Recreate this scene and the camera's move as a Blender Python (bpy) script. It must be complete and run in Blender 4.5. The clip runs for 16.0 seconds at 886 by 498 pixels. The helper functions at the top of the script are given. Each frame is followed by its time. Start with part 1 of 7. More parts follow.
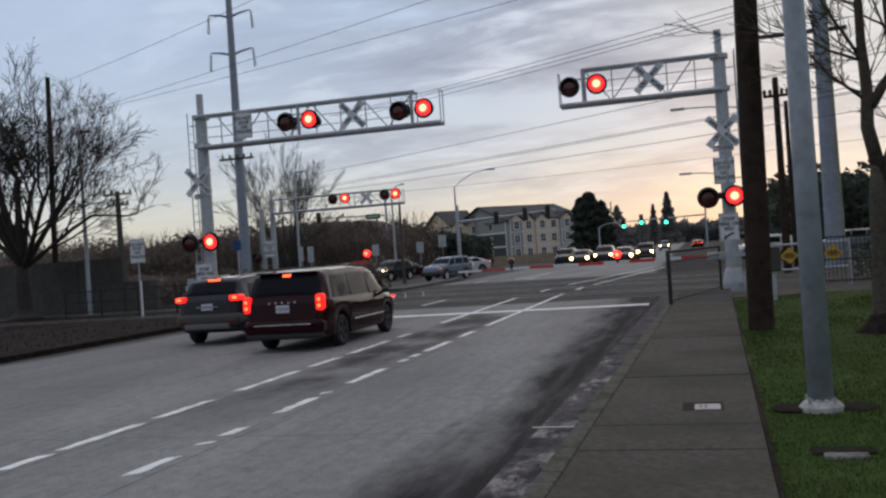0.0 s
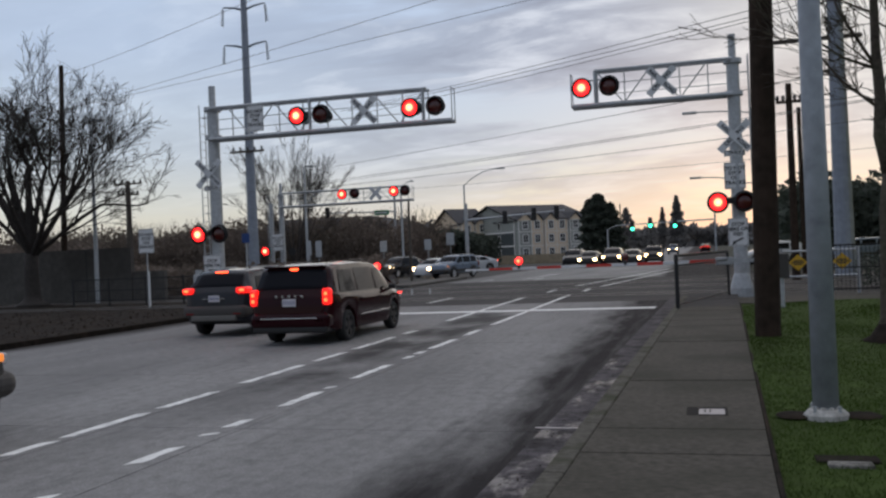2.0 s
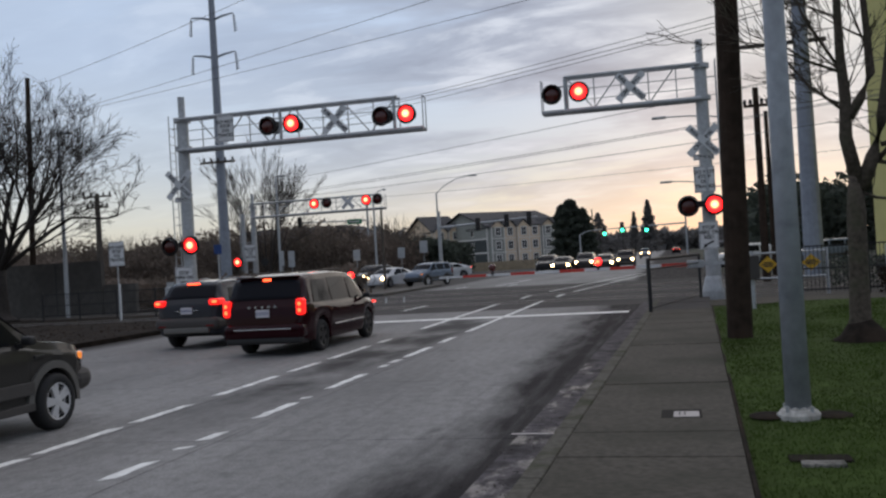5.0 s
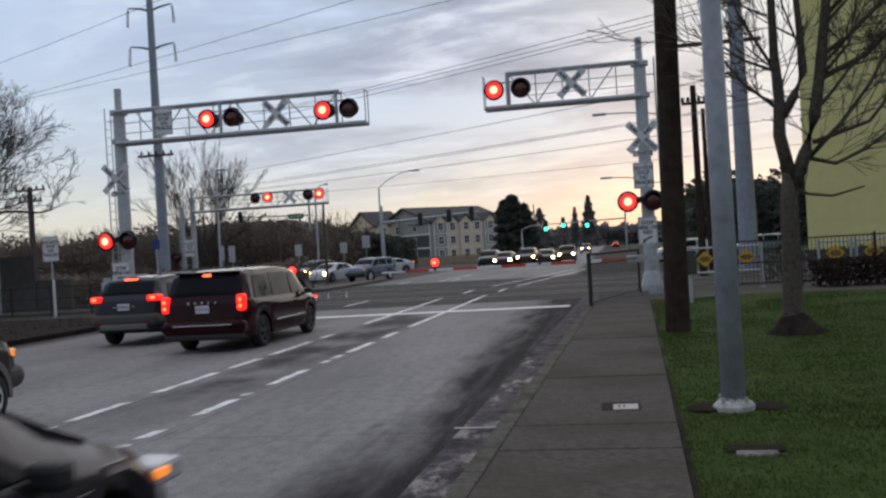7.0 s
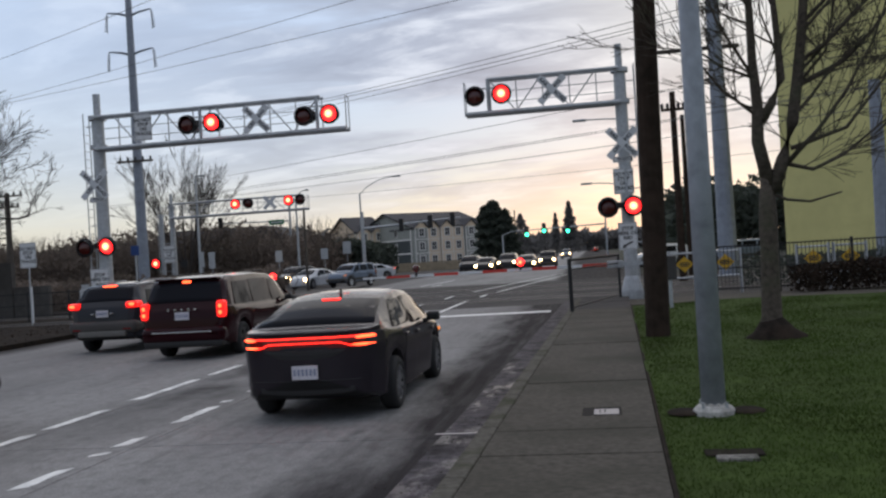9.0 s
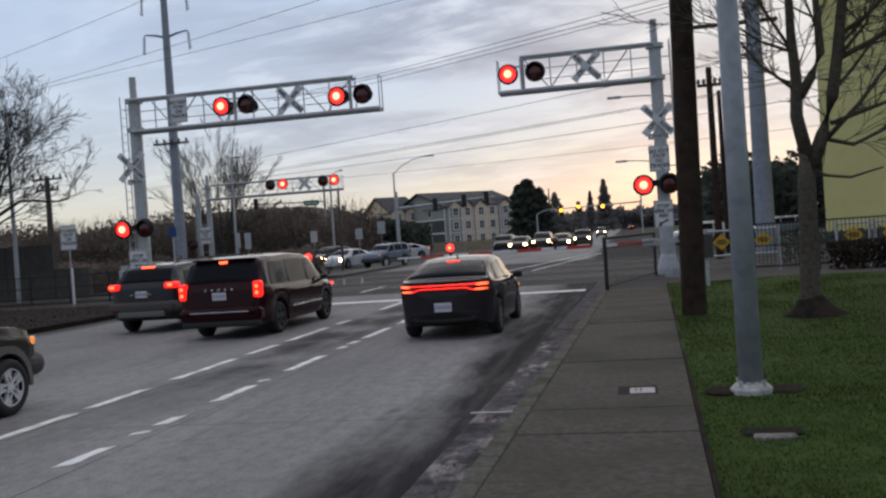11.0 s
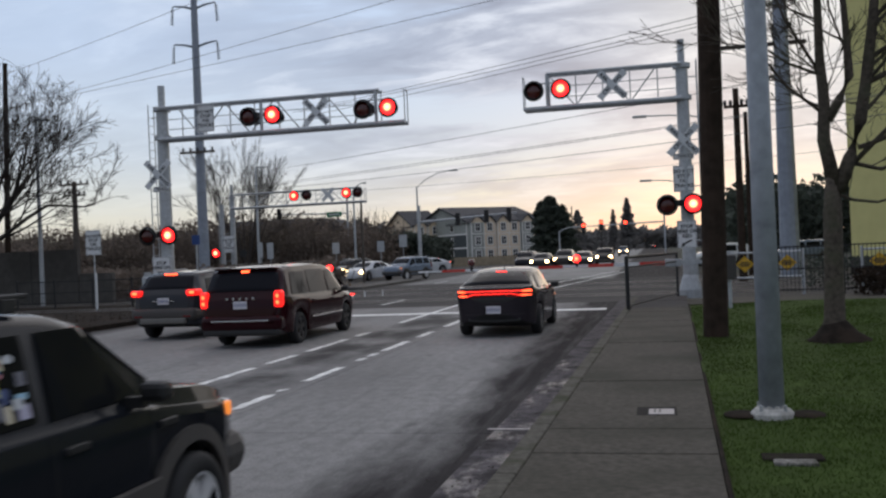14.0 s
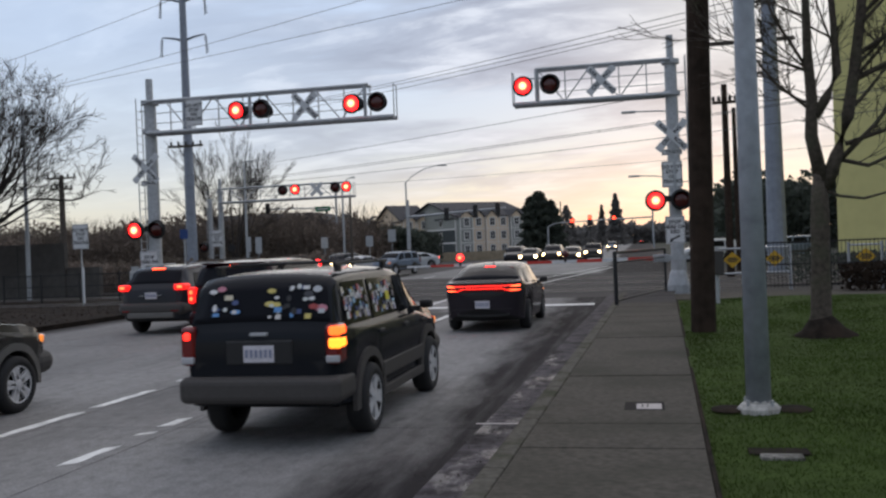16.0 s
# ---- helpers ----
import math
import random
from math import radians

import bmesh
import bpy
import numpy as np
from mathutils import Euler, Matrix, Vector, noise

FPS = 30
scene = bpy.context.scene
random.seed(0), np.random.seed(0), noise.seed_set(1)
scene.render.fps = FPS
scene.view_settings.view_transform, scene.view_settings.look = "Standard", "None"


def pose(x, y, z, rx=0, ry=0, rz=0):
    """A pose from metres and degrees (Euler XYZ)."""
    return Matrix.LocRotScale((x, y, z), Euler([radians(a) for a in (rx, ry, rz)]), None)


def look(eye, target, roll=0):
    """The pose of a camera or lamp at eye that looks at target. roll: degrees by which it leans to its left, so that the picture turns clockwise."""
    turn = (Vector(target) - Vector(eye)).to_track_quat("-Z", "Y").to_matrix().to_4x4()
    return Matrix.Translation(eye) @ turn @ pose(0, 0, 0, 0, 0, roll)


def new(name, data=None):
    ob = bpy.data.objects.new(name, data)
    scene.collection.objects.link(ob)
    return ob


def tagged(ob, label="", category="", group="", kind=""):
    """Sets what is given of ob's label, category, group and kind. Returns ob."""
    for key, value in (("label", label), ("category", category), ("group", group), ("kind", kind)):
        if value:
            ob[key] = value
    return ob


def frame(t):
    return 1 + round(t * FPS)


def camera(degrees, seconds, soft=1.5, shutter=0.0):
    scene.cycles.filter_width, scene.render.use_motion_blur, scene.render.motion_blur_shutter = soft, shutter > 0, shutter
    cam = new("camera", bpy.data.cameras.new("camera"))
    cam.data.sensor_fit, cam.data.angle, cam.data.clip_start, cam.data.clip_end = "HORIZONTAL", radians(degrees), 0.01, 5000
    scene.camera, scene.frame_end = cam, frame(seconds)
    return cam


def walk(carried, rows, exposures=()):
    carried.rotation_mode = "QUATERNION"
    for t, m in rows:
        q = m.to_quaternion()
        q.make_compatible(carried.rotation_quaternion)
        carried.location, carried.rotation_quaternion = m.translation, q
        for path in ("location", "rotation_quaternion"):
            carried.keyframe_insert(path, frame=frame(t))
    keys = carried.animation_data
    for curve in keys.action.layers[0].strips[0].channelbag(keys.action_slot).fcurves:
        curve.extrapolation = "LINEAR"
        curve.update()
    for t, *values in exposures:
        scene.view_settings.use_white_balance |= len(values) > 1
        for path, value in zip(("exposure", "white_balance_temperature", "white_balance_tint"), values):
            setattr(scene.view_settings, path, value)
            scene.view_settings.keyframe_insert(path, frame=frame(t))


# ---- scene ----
cam = camera(51.1, 16.0, soft=2.4, shutter=0.4)
PATH = [
    (0.0, pose(0, 0, 1.848, 90.352, 3.912, 15.442)),
    (0.5, pose(0, 0, 1.848, 90.03, 3.612, 15.52)),
    (1.0, pose(0, 0, 1.848, 89.84, 3.627, 15.865)),
    (1.5, pose(0, 0, 1.848, 89.681, 3.383, 15.682)),
    (2.0, pose(0, 0, 1.848, 90.242, 2.428, 15.921)),
    (2.5, pose(0, 0, 1.848, 90.239, 2.046, 14.635)),
    (3.0, pose(0, 0, 1.848, 90.049, 2.614, 13.785)),
    (5.3, pose(0, 0, 1.848, 90.67, 3.511, 14.236)),
    (5.5, pose(0, 0, 1.848, 89.917, 4.058, 13.647)),
    (6.0, pose(0, 0, 1.848, 89.826, 4.217, 12.933)),
    (6.5, pose(0, 0, 1.848, 90.24, 4.217, 12.151)),
    (7.0, pose(0, 0, 1.848, 90.114, 3.426, 10.725)),
    (7.5, pose(0, 0, 1.848, 89.576, 2.411, 10.858)),
    (8.0, pose(0, 0, 1.848, 89.859, 2.473, 11.126)),
    (8.5, pose(0, 0, 1.848, 90.235, 2.84, 10.556)),
    (9.0, pose(0, 0, 1.848, 90.399, 3.528, 9.554)),
    (9.5, pose(0, 0, 1.848, 89.598, 3.565, 9.645)),
    (9.7, pose(0, 0, 1.848, 89.273, 3.727, 9.992)),
    (12.0, pose(0, 0, 1.848, 89.16, 3.637, 12.135)),
    (12.5, pose(0, 0, 1.848, 88.847, 3.503, 12.339)),
    (13.0, pose(0, 0, 1.848, 89.354, 3.118, 13.018)),
    (13.5, pose(0, 0, 1.848, 89.729, 2.606, 13.028)),
    (14.0, pose(0, 0, 1.848, 90.236, 2.428, 13.001)),
    (14.5, pose(0, 0, 1.848, 90.842, 2.166, 12.952)),
    (15.0, pose(0, 0, 1.848, 90.511, 2.053, 12.575)),
    (15.5, pose(0, 0, 1.848, 90.121, 2.411, 11.674)),
    (16.0, pose(0, 0, 1.848, 89.892, 2.286, 12.31)),
]
walk(cam, PATH, [(0.0, -0.15), (3.0, -0.12), (6.5, -0.06), (7.6, 0.07), (8.4, 0.07), (9.5, 0.02), (12.0, -0.03), (13.5, -0.02), (14.5, 0.07), (16.0, 0.08)])
scene.view_settings.exposure = 0.0


# ---- light ----
def build_world():
    w = bpy.data.worlds.new("dusk_sky")
    scene.world = w
    w.use_nodes = True
    nt = w.node_tree
    nt.nodes.clear()
    N = nt.nodes.new
    L = nt.links.new
    out, bg = N("ShaderNodeOutputWorld"), N("ShaderNodeBackground")
    tc, sep = N("ShaderNodeTexCoord"), N("ShaderNodeSeparateXYZ")
    L(tc.outputs["Generated"], sep.inputs[0])

    def mth(op, a, b=None, c=None):
        n = N("ShaderNodeMath")
        n.operation = op
        for i, v in enumerate((a, b, c)):
            if v is None:
                continue
            if isinstance(v, (int, float)):
                n.inputs[i].default_value = v
            else:
                L(v, n.inputs[i])
        return n.outputs[0]

    def ramp(fac, stops, mode="LINEAR"):
        n = N("ShaderNodeValToRGB")
        n.color_ramp.interpolation = mode
        e = n.color_ramp.elements
        while len(e) < len(stops):
            e.new(0.5)
        for el, (p, col) in zip(e, stops):
            el.position, el.color = p, (*col, 1)
        L(fac, n.inputs[0])
        return n.outputs[0]

    def mix(fac, a, b, kind="MIX"):
        n = N("ShaderNodeMix")
        n.data_type, n.blend_type = "RGBA", kind
        for i, v in ((0, fac), (6, a), (7, b)):
            if isinstance(v, (int, float)):
                n.inputs[i].default_value = v
            elif isinstance(v, tuple):
                n.inputs[i].default_value = (*v, 1)
            else:
                L(v, n.inputs[i])
        return n.outputs[2]

    x, y, z = sep.outputs
    up = mth("MAXIMUM", z, 0.0)
    # height of the clouds seen in perspective: long flat streaks near the horizon
    inv = mth("DIVIDE", 1.0, mth("ADD", up, 0.16))
    comb = N("ShaderNodeCombineXYZ")
    L(mth("MULTIPLY", x, inv), comb.inputs[0])
    L(mth("MULTIPLY", y, inv), comb.inputs[1])

    def clouds(scale, detail, rough, off, sx=1.0):
        m = N("ShaderNodeMapping")
        m.inputs["Location"].default_value = off
        m.inputs["Scale"].default_value = (sx, 1.0, 1.0)
        m.inputs["Rotation"].default_value = (0, 0, 0.5)
        L(comb.outputs[0], m.inputs[0])
        n = N("ShaderNodeTexNoise")
        n.inputs["Scale"].default_value, n.inputs["Detail"].default_value, n.inputs["Roughness"].default_value = scale, detail, rough
        n.inputs["Distortion"].default_value = 0.4
        L(m.outputs[0], n.inputs["Vector"])
        return n.outputs["Fac"]

    big = clouds(1.3, 6, 0.55, (3.1, 1.7, 0.4), 0.7)
    fine = clouds(4.2, 8, 0.6, (0.3, 7.7, 2.4), 0.55)
    mass = mth("ADD", mth("MULTIPLY", big, 0.72), mth("MULTIPLY", fine, 0.28))
    # clear air low, by height
    clear = ramp(up, [(0.0, (0.60, 0.54, 0.47)), (0.025, (0.65, 0.63, 0.55)), (0.06, (0.69, 0.71, 0.67)), (0.11, (0.59, 0.67, 0.76)), (0.22, (0.54, 0.66, 0.86)), (1.0, (0.30, 0.38, 0.58))])
    # the glow of the sun that has just set beyond the end of the road
    glow_dir = mth("ADD", mth("MULTIPLY", x, 0.06), mth("MULTIPLY", y, 0.998))
    side = mth("MAXIMUM", glow_dir, 0.0)
    glow = mth("MULTIPLY", 0.16, mth("MULTIPLY", mth("POWER", side, 34.0), mth("POWER", mth("SUBTRACT", 1.0, up), 22.0)))
    clear = mix(glow, clear, (0.78, 0.70, 0.54))
    cloud = ramp(fine, [(0.36, (0.27, 0.315, 0.43)), (0.50, (0.38, 0.44, 0.57)), (0.64, (0.64, 0.70, 0.82))])
    warm = mth("MULTIPLY", 0.34, mth("MULTIPLY", mth("POWER", side, 20.0), mth("POWER", mth("SUBTRACT", 1.0, up), 20.0)))
    cloud = mix(warm, cloud, (0.70, 0.64, 0.52))
    cover = ramp(mass, [(0.40, (0, 0, 0)), (0.52, (1, 1, 1))], "EASE")
    lift = ramp(up, [(0.03, (0.25, 0.25, 0.25)), (0.13, (0.92, 0.92, 0.92)), (0.6, (0.9, 0.9, 0.9))])
    thin = N("ShaderNodeMapRange")
    thin.inputs["From Min"].default_value, thin.inputs["From Max"].default_value = -0.55, -0.2
    thin.inputs["To Min"].default_value, thin.inputs["To Max"].default_value = 0.25, 1.0
    L(x, thin.inputs["Value"])
    sky = mix(mth("MULTIPLY", mth("MULTIPLY", cover, thin.outputs[0]), lift), clear, cloud)
    # thin bright cloud high over the sunset
    beam = mth("ADD", mth("ADD", mth("MULTIPLY", x, 0.165), mth("MULTIPLY", y, 0.945)), mth("MULTIPLY", z, 0.282))
    veil = mth("MULTIPLY", mth("POWER", mth("MAXIMUM", beam, 0.0), 60.0), mth("ADD", 0.35, mth("MULTIPLY", fine, 0.75)))
    sky = mix(mth("MINIMUM", veil, 0.85), sky, (0.88, 0.86, 0.80))
    nish = N("ShaderNodeTexSky")
    nish.sky_type = "NISHITA"
    nish.sun_disc = False
    nish.sun_elevation, nish.sun_rotation = radians(3.0), radians(3.0)
    # the sky fades away from the sunset
    fade = N("ShaderNodeMapRange")
    fade.inputs["From Min"].default_value, fade.inputs["From Max"].default_value = -0.7, 0.75
    fade.inputs["To Min"].default_value, fade.inputs["To Max"].default_value = 0.66, 1.0
    L(y, fade.inputs["Value"])
    sky = mix(1.0, sky, fade.outputs[0], "MULTIPLY")
    # an overcast sky is brightest overhead
    high = N("ShaderNodeMapRange")
    high.inputs["From Min"].default_value, high.inputs["From Max"].default_value = 0.42, 0.92
    L(up, high.inputs["Value"])
    sky = mix(high.outputs[0], sky, mix(1.0, sky, (2.5, 2.1, 1.7), "MULTIPLY"))
    sky = mix(0.012, sky, nish.outputs[0], "ADD")
    L(sky, bg.inputs[0])
    bg.inputs[1].default_value = 1.02
    L(bg.outputs[0], out.inputs[0])


build_world()
sun = new("sun", bpy.data.lights.new("sun", "SUN"))
sun.data.energy, sun.data.angle, sun.data.color = 0.5, radians(65), (1.0, 0.86, 0.68)
sun.matrix_world = look((3, 60, 14), (0, 0, 0))


# ---- materials ----
def material(name, col, rough=0.7, metal=0.0, grain=None, bump=0.0, spots=None, emit=None, strength=0.0, spec=0.5, coat=0.0):
    """grain: (scale, amount); spots: (scale, colour, amount) of larger stains."""
    m = bpy.data.materials.new(name)
    m.use_nodes = True
    nt = m.node_tree
    b = nt.nodes["Principled BSDF"]
    N, L = nt.nodes.new, nt.links.new
    b.inputs["Base Color"].default_value = (*col, 1)
    b.inputs["Roughness"].default_value, b.inputs["Metallic"].default_value = rough, metal
    b.inputs["Specular IOR Level"].default_value = spec
    b.inputs["Coat Weight"].default_value = coat
    b.inputs["Coat Roughness"].default_value = 0.06
    last = None
    if grain or spots:
        geo = N("ShaderNodeTexCoord")
        vec = geo.outputs["Object"]
    if grain:
        n = N("ShaderNodeTexNoise")
        n.inputs["Scale"].default_value, n.inputs["Detail"].default_value = grain[0], 6
        L(vec, n.inputs["Vector"])
        r = N("ShaderNodeMapRange")
        r.inputs["From Min"].default_value, r.inputs["From Max"].default_value = 0.3, 0.7
        r.inputs["To Min"].default_value, r.inputs["To Max"].default_value = 1 - grain[1], 1 + grain[1]
        L(n.outputs["Fac"], r.inputs["Value"])
        mx = N("ShaderNodeMix")
        mx.data_type, mx.blend_type = "RGBA", "MULTIPLY"
        mx.inputs[0].default_value = 1
        mx.inputs[6].default_value = (*col, 1)
        L(r.outputs[0], mx.inputs[7])
        last = mx.outputs[2]
        if bump:
            bp = N("ShaderNodeBump")
            bp.inputs["Strength"].default_value, bp.inputs["Distance"].default_value = bump, 0.02
            L(n.outputs["Fac"], bp.inputs["Height"])
            L(bp.outputs[0], b.inputs["Normal"])
    if spots:
        n = N("ShaderNodeTexNoise")
        n.inputs["Scale"].default_value, n.inputs["Detail"].default_value = spots[0], 5
        L(vec, n.inputs["Vector"])
        r = N("ShaderNodeMapRange")
        r.inputs["From Min"].default_value, r.inputs["From Max"].default_value = 0.48, 0.68
        r.inputs["To Max"].default_value = spots[2]
        L(n.outputs["Fac"], r.inputs["Value"])
        mx = N("ShaderNodeMix")
        mx.data_type = "RGBA"
        L(r.outputs[0], mx.inputs[0])
        if last:
            L(last, mx.inputs[6])
        else:
            mx.inputs[6].default_value = (*col, 1)
        mx.inputs[7].default_value = (*spots[1], 1)
        last = mx.outputs[2]
    if last:
        L(last, b.inputs["Base Color"])
    if emit:
        b.inputs["Emission Color"].default_value, b.inputs["Emission Strength"].default_value = (*emit, 1), strength
    return m


def road_material():
    """Worn concrete: mottled, long tyre-dark bands in each lane, oily dirt beside the kerb with wet patches, painted
    shade along the left kerb.
    """
    m = bpy.data.materials.new("worn_concrete")
    m.use_nodes = True
    nt = m.node_tree
    b = nt.nodes["Principled BSDF"]
    N, L = nt.nodes.new, nt.links.new
    geo = N("ShaderNodeNewGeometry")

    def noise_tex(scale, stretch=(1, 1, 1), detail=6, rough=0.55):
        mp = N("ShaderNodeMapping")
        mp.inputs["Scale"].default_value = stretch
        L(geo.outputs["Position"], mp.inputs[0])
        n = N("ShaderNodeTexNoise")
        n.inputs["Scale"].default_value, n.inputs["Detail"].default_value, n.inputs["Roughness"].default_value = scale, detail, rough
        L(mp.outputs[0], n.inputs["Vector"])
        return n.outputs["Fac"]

    def rng(v, a, c, lo=0.0, hi=1.0):
        r = N("ShaderNodeMapRange")
        for k, q in zip(("From Min", "From Max", "To Min", "To Max"), (a, c, lo, hi)):
            r.inputs[k].default_value = q
        L(v, r.inputs["Value"])
        return r.outputs[0]

    def mth(op, a, c):
        n = N("ShaderNodeMath")
        n.operation = op
        for i, v in enumerate((a, c)):
            if isinstance(v, (int, float)):
                n.inputs[i].default_value = v
            else:
                L(v, n.inputs[i])
        return n.outputs[0]

    def mix(f, a, c):
        n = N("ShaderNodeMix")
        n.data_type = "RGBA"
        L(f, n.inputs[0])
        for i, v in ((6, a), (7, c)):
            if isinstance(v, tuple):
                n.inputs[i].default_value = (*v, 1)
            else:
                L(v, n.inputs[i])
        return n.outputs[2]

    sep = N("ShaderNodeSeparateXYZ")
    L(geo.outputs["Position"], sep.inputs[0])
    x, y, z = sep.outputs
    col = mix(rng(noise_tex(0.5, (1, 0.25, 1)), 0.35, 0.7), (0.34, 0.333, 0.325), (0.20, 0.196, 0.192))
    col = mix(rng(noise_tex(3.0, (2.2, 0.12, 1)), 0.55, 0.75, 0, 0.5), col, (0.10, 0.10, 0.10))
    col = mix(rng(noise_tex(38), 0.38, 0.62, 0, 0.5), col, (0.13, 0.127, 0.123))
    col = mix(rng(noise_tex(6.5, (1, 0.7, 1), 8, 0.7), 0.42, 0.66, 0, 0.55), col, (0.12, 0.118, 0.115))
    col = mix(rng(noise_tex(1.6, (1.0, 0.55, 1)), 0.66, 0.74, 0, 0.5), col, (0.07, 0.07, 0.07))
    # the lanes farther from the sidewalk are darker
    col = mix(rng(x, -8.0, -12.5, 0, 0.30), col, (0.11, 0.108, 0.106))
    # dark worn patch between the two dashed lines
    inside = mth("MULTIPLY", rng(x, -6.95, -6.5), rng(x, -5.1, -5.6))
    patch = mth("MULTIPLY", mth("MULTIPLY", inside, mth("MULTIPLY", rng(y, 9.5, 13.5), rng(y, 29.0, 26.0))), rng(noise_tex(0.5, (1, 0.6, 1)), 0.40, 0.55, 0, 1.0))
    col = mix(patch, col, (0.046, 0.045, 0.045))
    # dirt that collects beside the kerb
    edge = mth("ADD", mth("ADD", x, mth("MULTIPLY", mth("SUBTRACT", y, 8.0), 0.008)), rng(noise_tex(0.9, (1, 0.28, 1), 8, 0.62), 0.25, 0.75, -0.6, 0.6))
    dirt = mth("MULTIPLY", rng(edge, -2.75, -1.95, 0, 0.97), rng(noise_tex(1.8, (2.6, 0.16, 1), 6, 0.6), 0.32, 0.56, 0.82, 1.0))
    col = mix(dirt, col, (0.026, 0.024, 0.025))
    # dark strip along the left kerb: shade of the kerb face, painted in
    left = mth("ADD", x, rng(noise_tex(0.7, (1, 0.3, 1)), 0.3, 0.7, -0.3, 0.3))
    col = mix(rng(left, -14.9, -15.6, 0, 0.9), col, (0.030, 0.028, 0.027))
    fleck = mth("MULTIPLY", dirt, rng(noise_tex(6.0), 0.62, 0.72, 0, 0.25))
    col = mix(fleck, col, (0.10, 0.09, 0.08))
    L(col, b.inputs["Base Color"])
    wet = mth("MULTIPLY", mth("MULTIPLY", rng(x, -2.0, -1.75), rng(noise_tex(1.5, (1.6, 0.7, 1), 6, 0.65), 0.53, 0.60)), rng(y, 19.0, 13.0))
    L(rng(wet, 0, 1, 0.8, 0.7), b.inputs["Roughness"])
    L(rng(dirt, 0, 1, 0.16, 0.02), b.inputs["Specular IOR Level"])
    bp = N("ShaderNodeBump")
    bp.inputs["Strength"].default_value, bp.inputs["Distance"].default_value = 0.35, 0.01
    L(mth("MULTIPLY", noise_tex(60), rng(wet, 0, 1, 1, 0.05)), bp.inputs["Height"])
    L(bp.outputs[0], b.inputs["Normal"])
    return m


def gutter_material():
    """Gutter concrete under a film of water and grit: glossy puddles between dull dark patches."""
    m = material("wet_gutter_concrete", (0.070, 0.064, 0.070), 0.7, grain=(7, 0.5), bump=0.4, spots=(2.2, (0.018, 0.017, 0.018), 0.95), spec=0.10)
    nt = m.node_tree
    b = nt.nodes["Principled BSDF"]
    N, L = nt.nodes.new, nt.links.new
    geo, mp, n, r = N("ShaderNodeNewGeometry"), N("ShaderNodeMapping"), N("ShaderNodeTexNoise"), N("ShaderNodeMapRange")
    mp.inputs["Scale"].default_value = (1.6, 0.6, 1.0)
    L(geo.outputs["Position"], mp.inputs[0])
    L(mp.outputs[0], n.inputs["Vector"])
    n.inputs["Scale"].default_value, n.inputs["Detail"].default_value, n.inputs["Roughness"].default_value = 1.5, 8, 0.7
    for k, q in zip(("From Min", "From Max", "To Min", "To Max"), (0.49, 0.58, 0.8, 0.33)):
        r.inputs[k].default_value = q
    sep, low, mul = N("ShaderNodeSeparateXYZ"), N("ShaderNodeMapRange"), N("ShaderNodeMath")
    L(geo.outputs["Position"], sep.inputs[0])
    for k, q in zip(("From Min", "From Max", "To Min", "To Max"), (12.0, 17.0, 1.0, 0.78)):
        low.inputs[k].default_value = q
    L(sep.outputs[1], low.inputs["Value"])
    mul.operation = "MULTIPLY"
    L(n.outputs["Fac"], mul.inputs[0])
    L(low.outputs[0], mul.inputs[1])
    L(mul.outputs[0], r.inputs["Value"])
    L(r.outputs[0], b.inputs["Roughness"])
    return m


def leafy(m, share):
    """Thin leaves and twigs let part of the light through."""
    nt = m.node_tree
    b = nt.nodes["Principled BSDF"]
    N, L = nt.nodes.new, nt.links.new
    tr, mx = N("ShaderNodeBsdfTranslucent"), N("ShaderNodeMixShader")
    if b.inputs["Base Color"].links:
        L(b.inputs["Base Color"].links[0].from_socket, tr.inputs[0])
    else:
        tr.inputs[0].default_value = b.inputs["Base Color"].default_value
    mx.inputs[0].default_value = share
    L(b.outputs[0], mx.inputs[1])
    L(tr.outputs[0], mx.inputs[2])
    L(mx.outputs[0], nt.nodes["Material Output"].inputs[0])
    return m


M_ROAD = road_material()
M_GUTTER = gutter_material()
M_JOINT = material("joint_tar", (0.03, 0.03, 0.03), 0.8)
M_ASPH = material("old_asphalt", (0.062, 0.058, 0.056), 0.9, spec=0.15, grain=(30, 0.3), bump=0.3, spots=(0.4, (0.042, 0.041, 0.040), 0.8))
M_PAINT = material("worn_road_paint", (0.80, 0.80, 0.77), 0.7, grain=(9, 0.14), bump=0.1, spots=(3.0, (0.42, 0.42, 0.41), 0.7))
M_WALK = material("pavement_concrete", (0.075, 0.068, 0.056), 0.9, spec=0.18, grain=(16, 0.30), bump=0.25, spots=(0.55, (0.040, 0.039, 0.029), 0.9))
M_KERB = material("mossy_kerb_concrete", (0.090, 0.084, 0.070), 0.9, spec=0.2, grain=(14, 0.3), bump=0.4, spots=(2.6, (0.034, 0.038, 0.018), 0.9))
M_GRASS = material("lawn_soil", (0.044, 0.070, 0.016), 0.95, spec=0.1, grain=(5, 0.25), bump=0.4, spots=(0.9, (0.034, 0.048, 0.015), 0.6))
M_BLADE = leafy(material("grass_blades", (0.055, 0.088, 0.020), 0.85, spec=0.1, grain=(0.7, 0.25), spots=(0.5, (0.042, 0.054, 0.016), 0.7)), 0.3)
# soil; its dark colour also stands for shade on the left kerb
M_DIRT_SHADE = material("leaf_litter_soil_and_shade", (0.021, 0.017, 0.014), 0.98, spec=0.08, grain=(6, 0.5), bump=0.8, spots=(1.5, (0.036, 0.026, 0.019), 0.8))
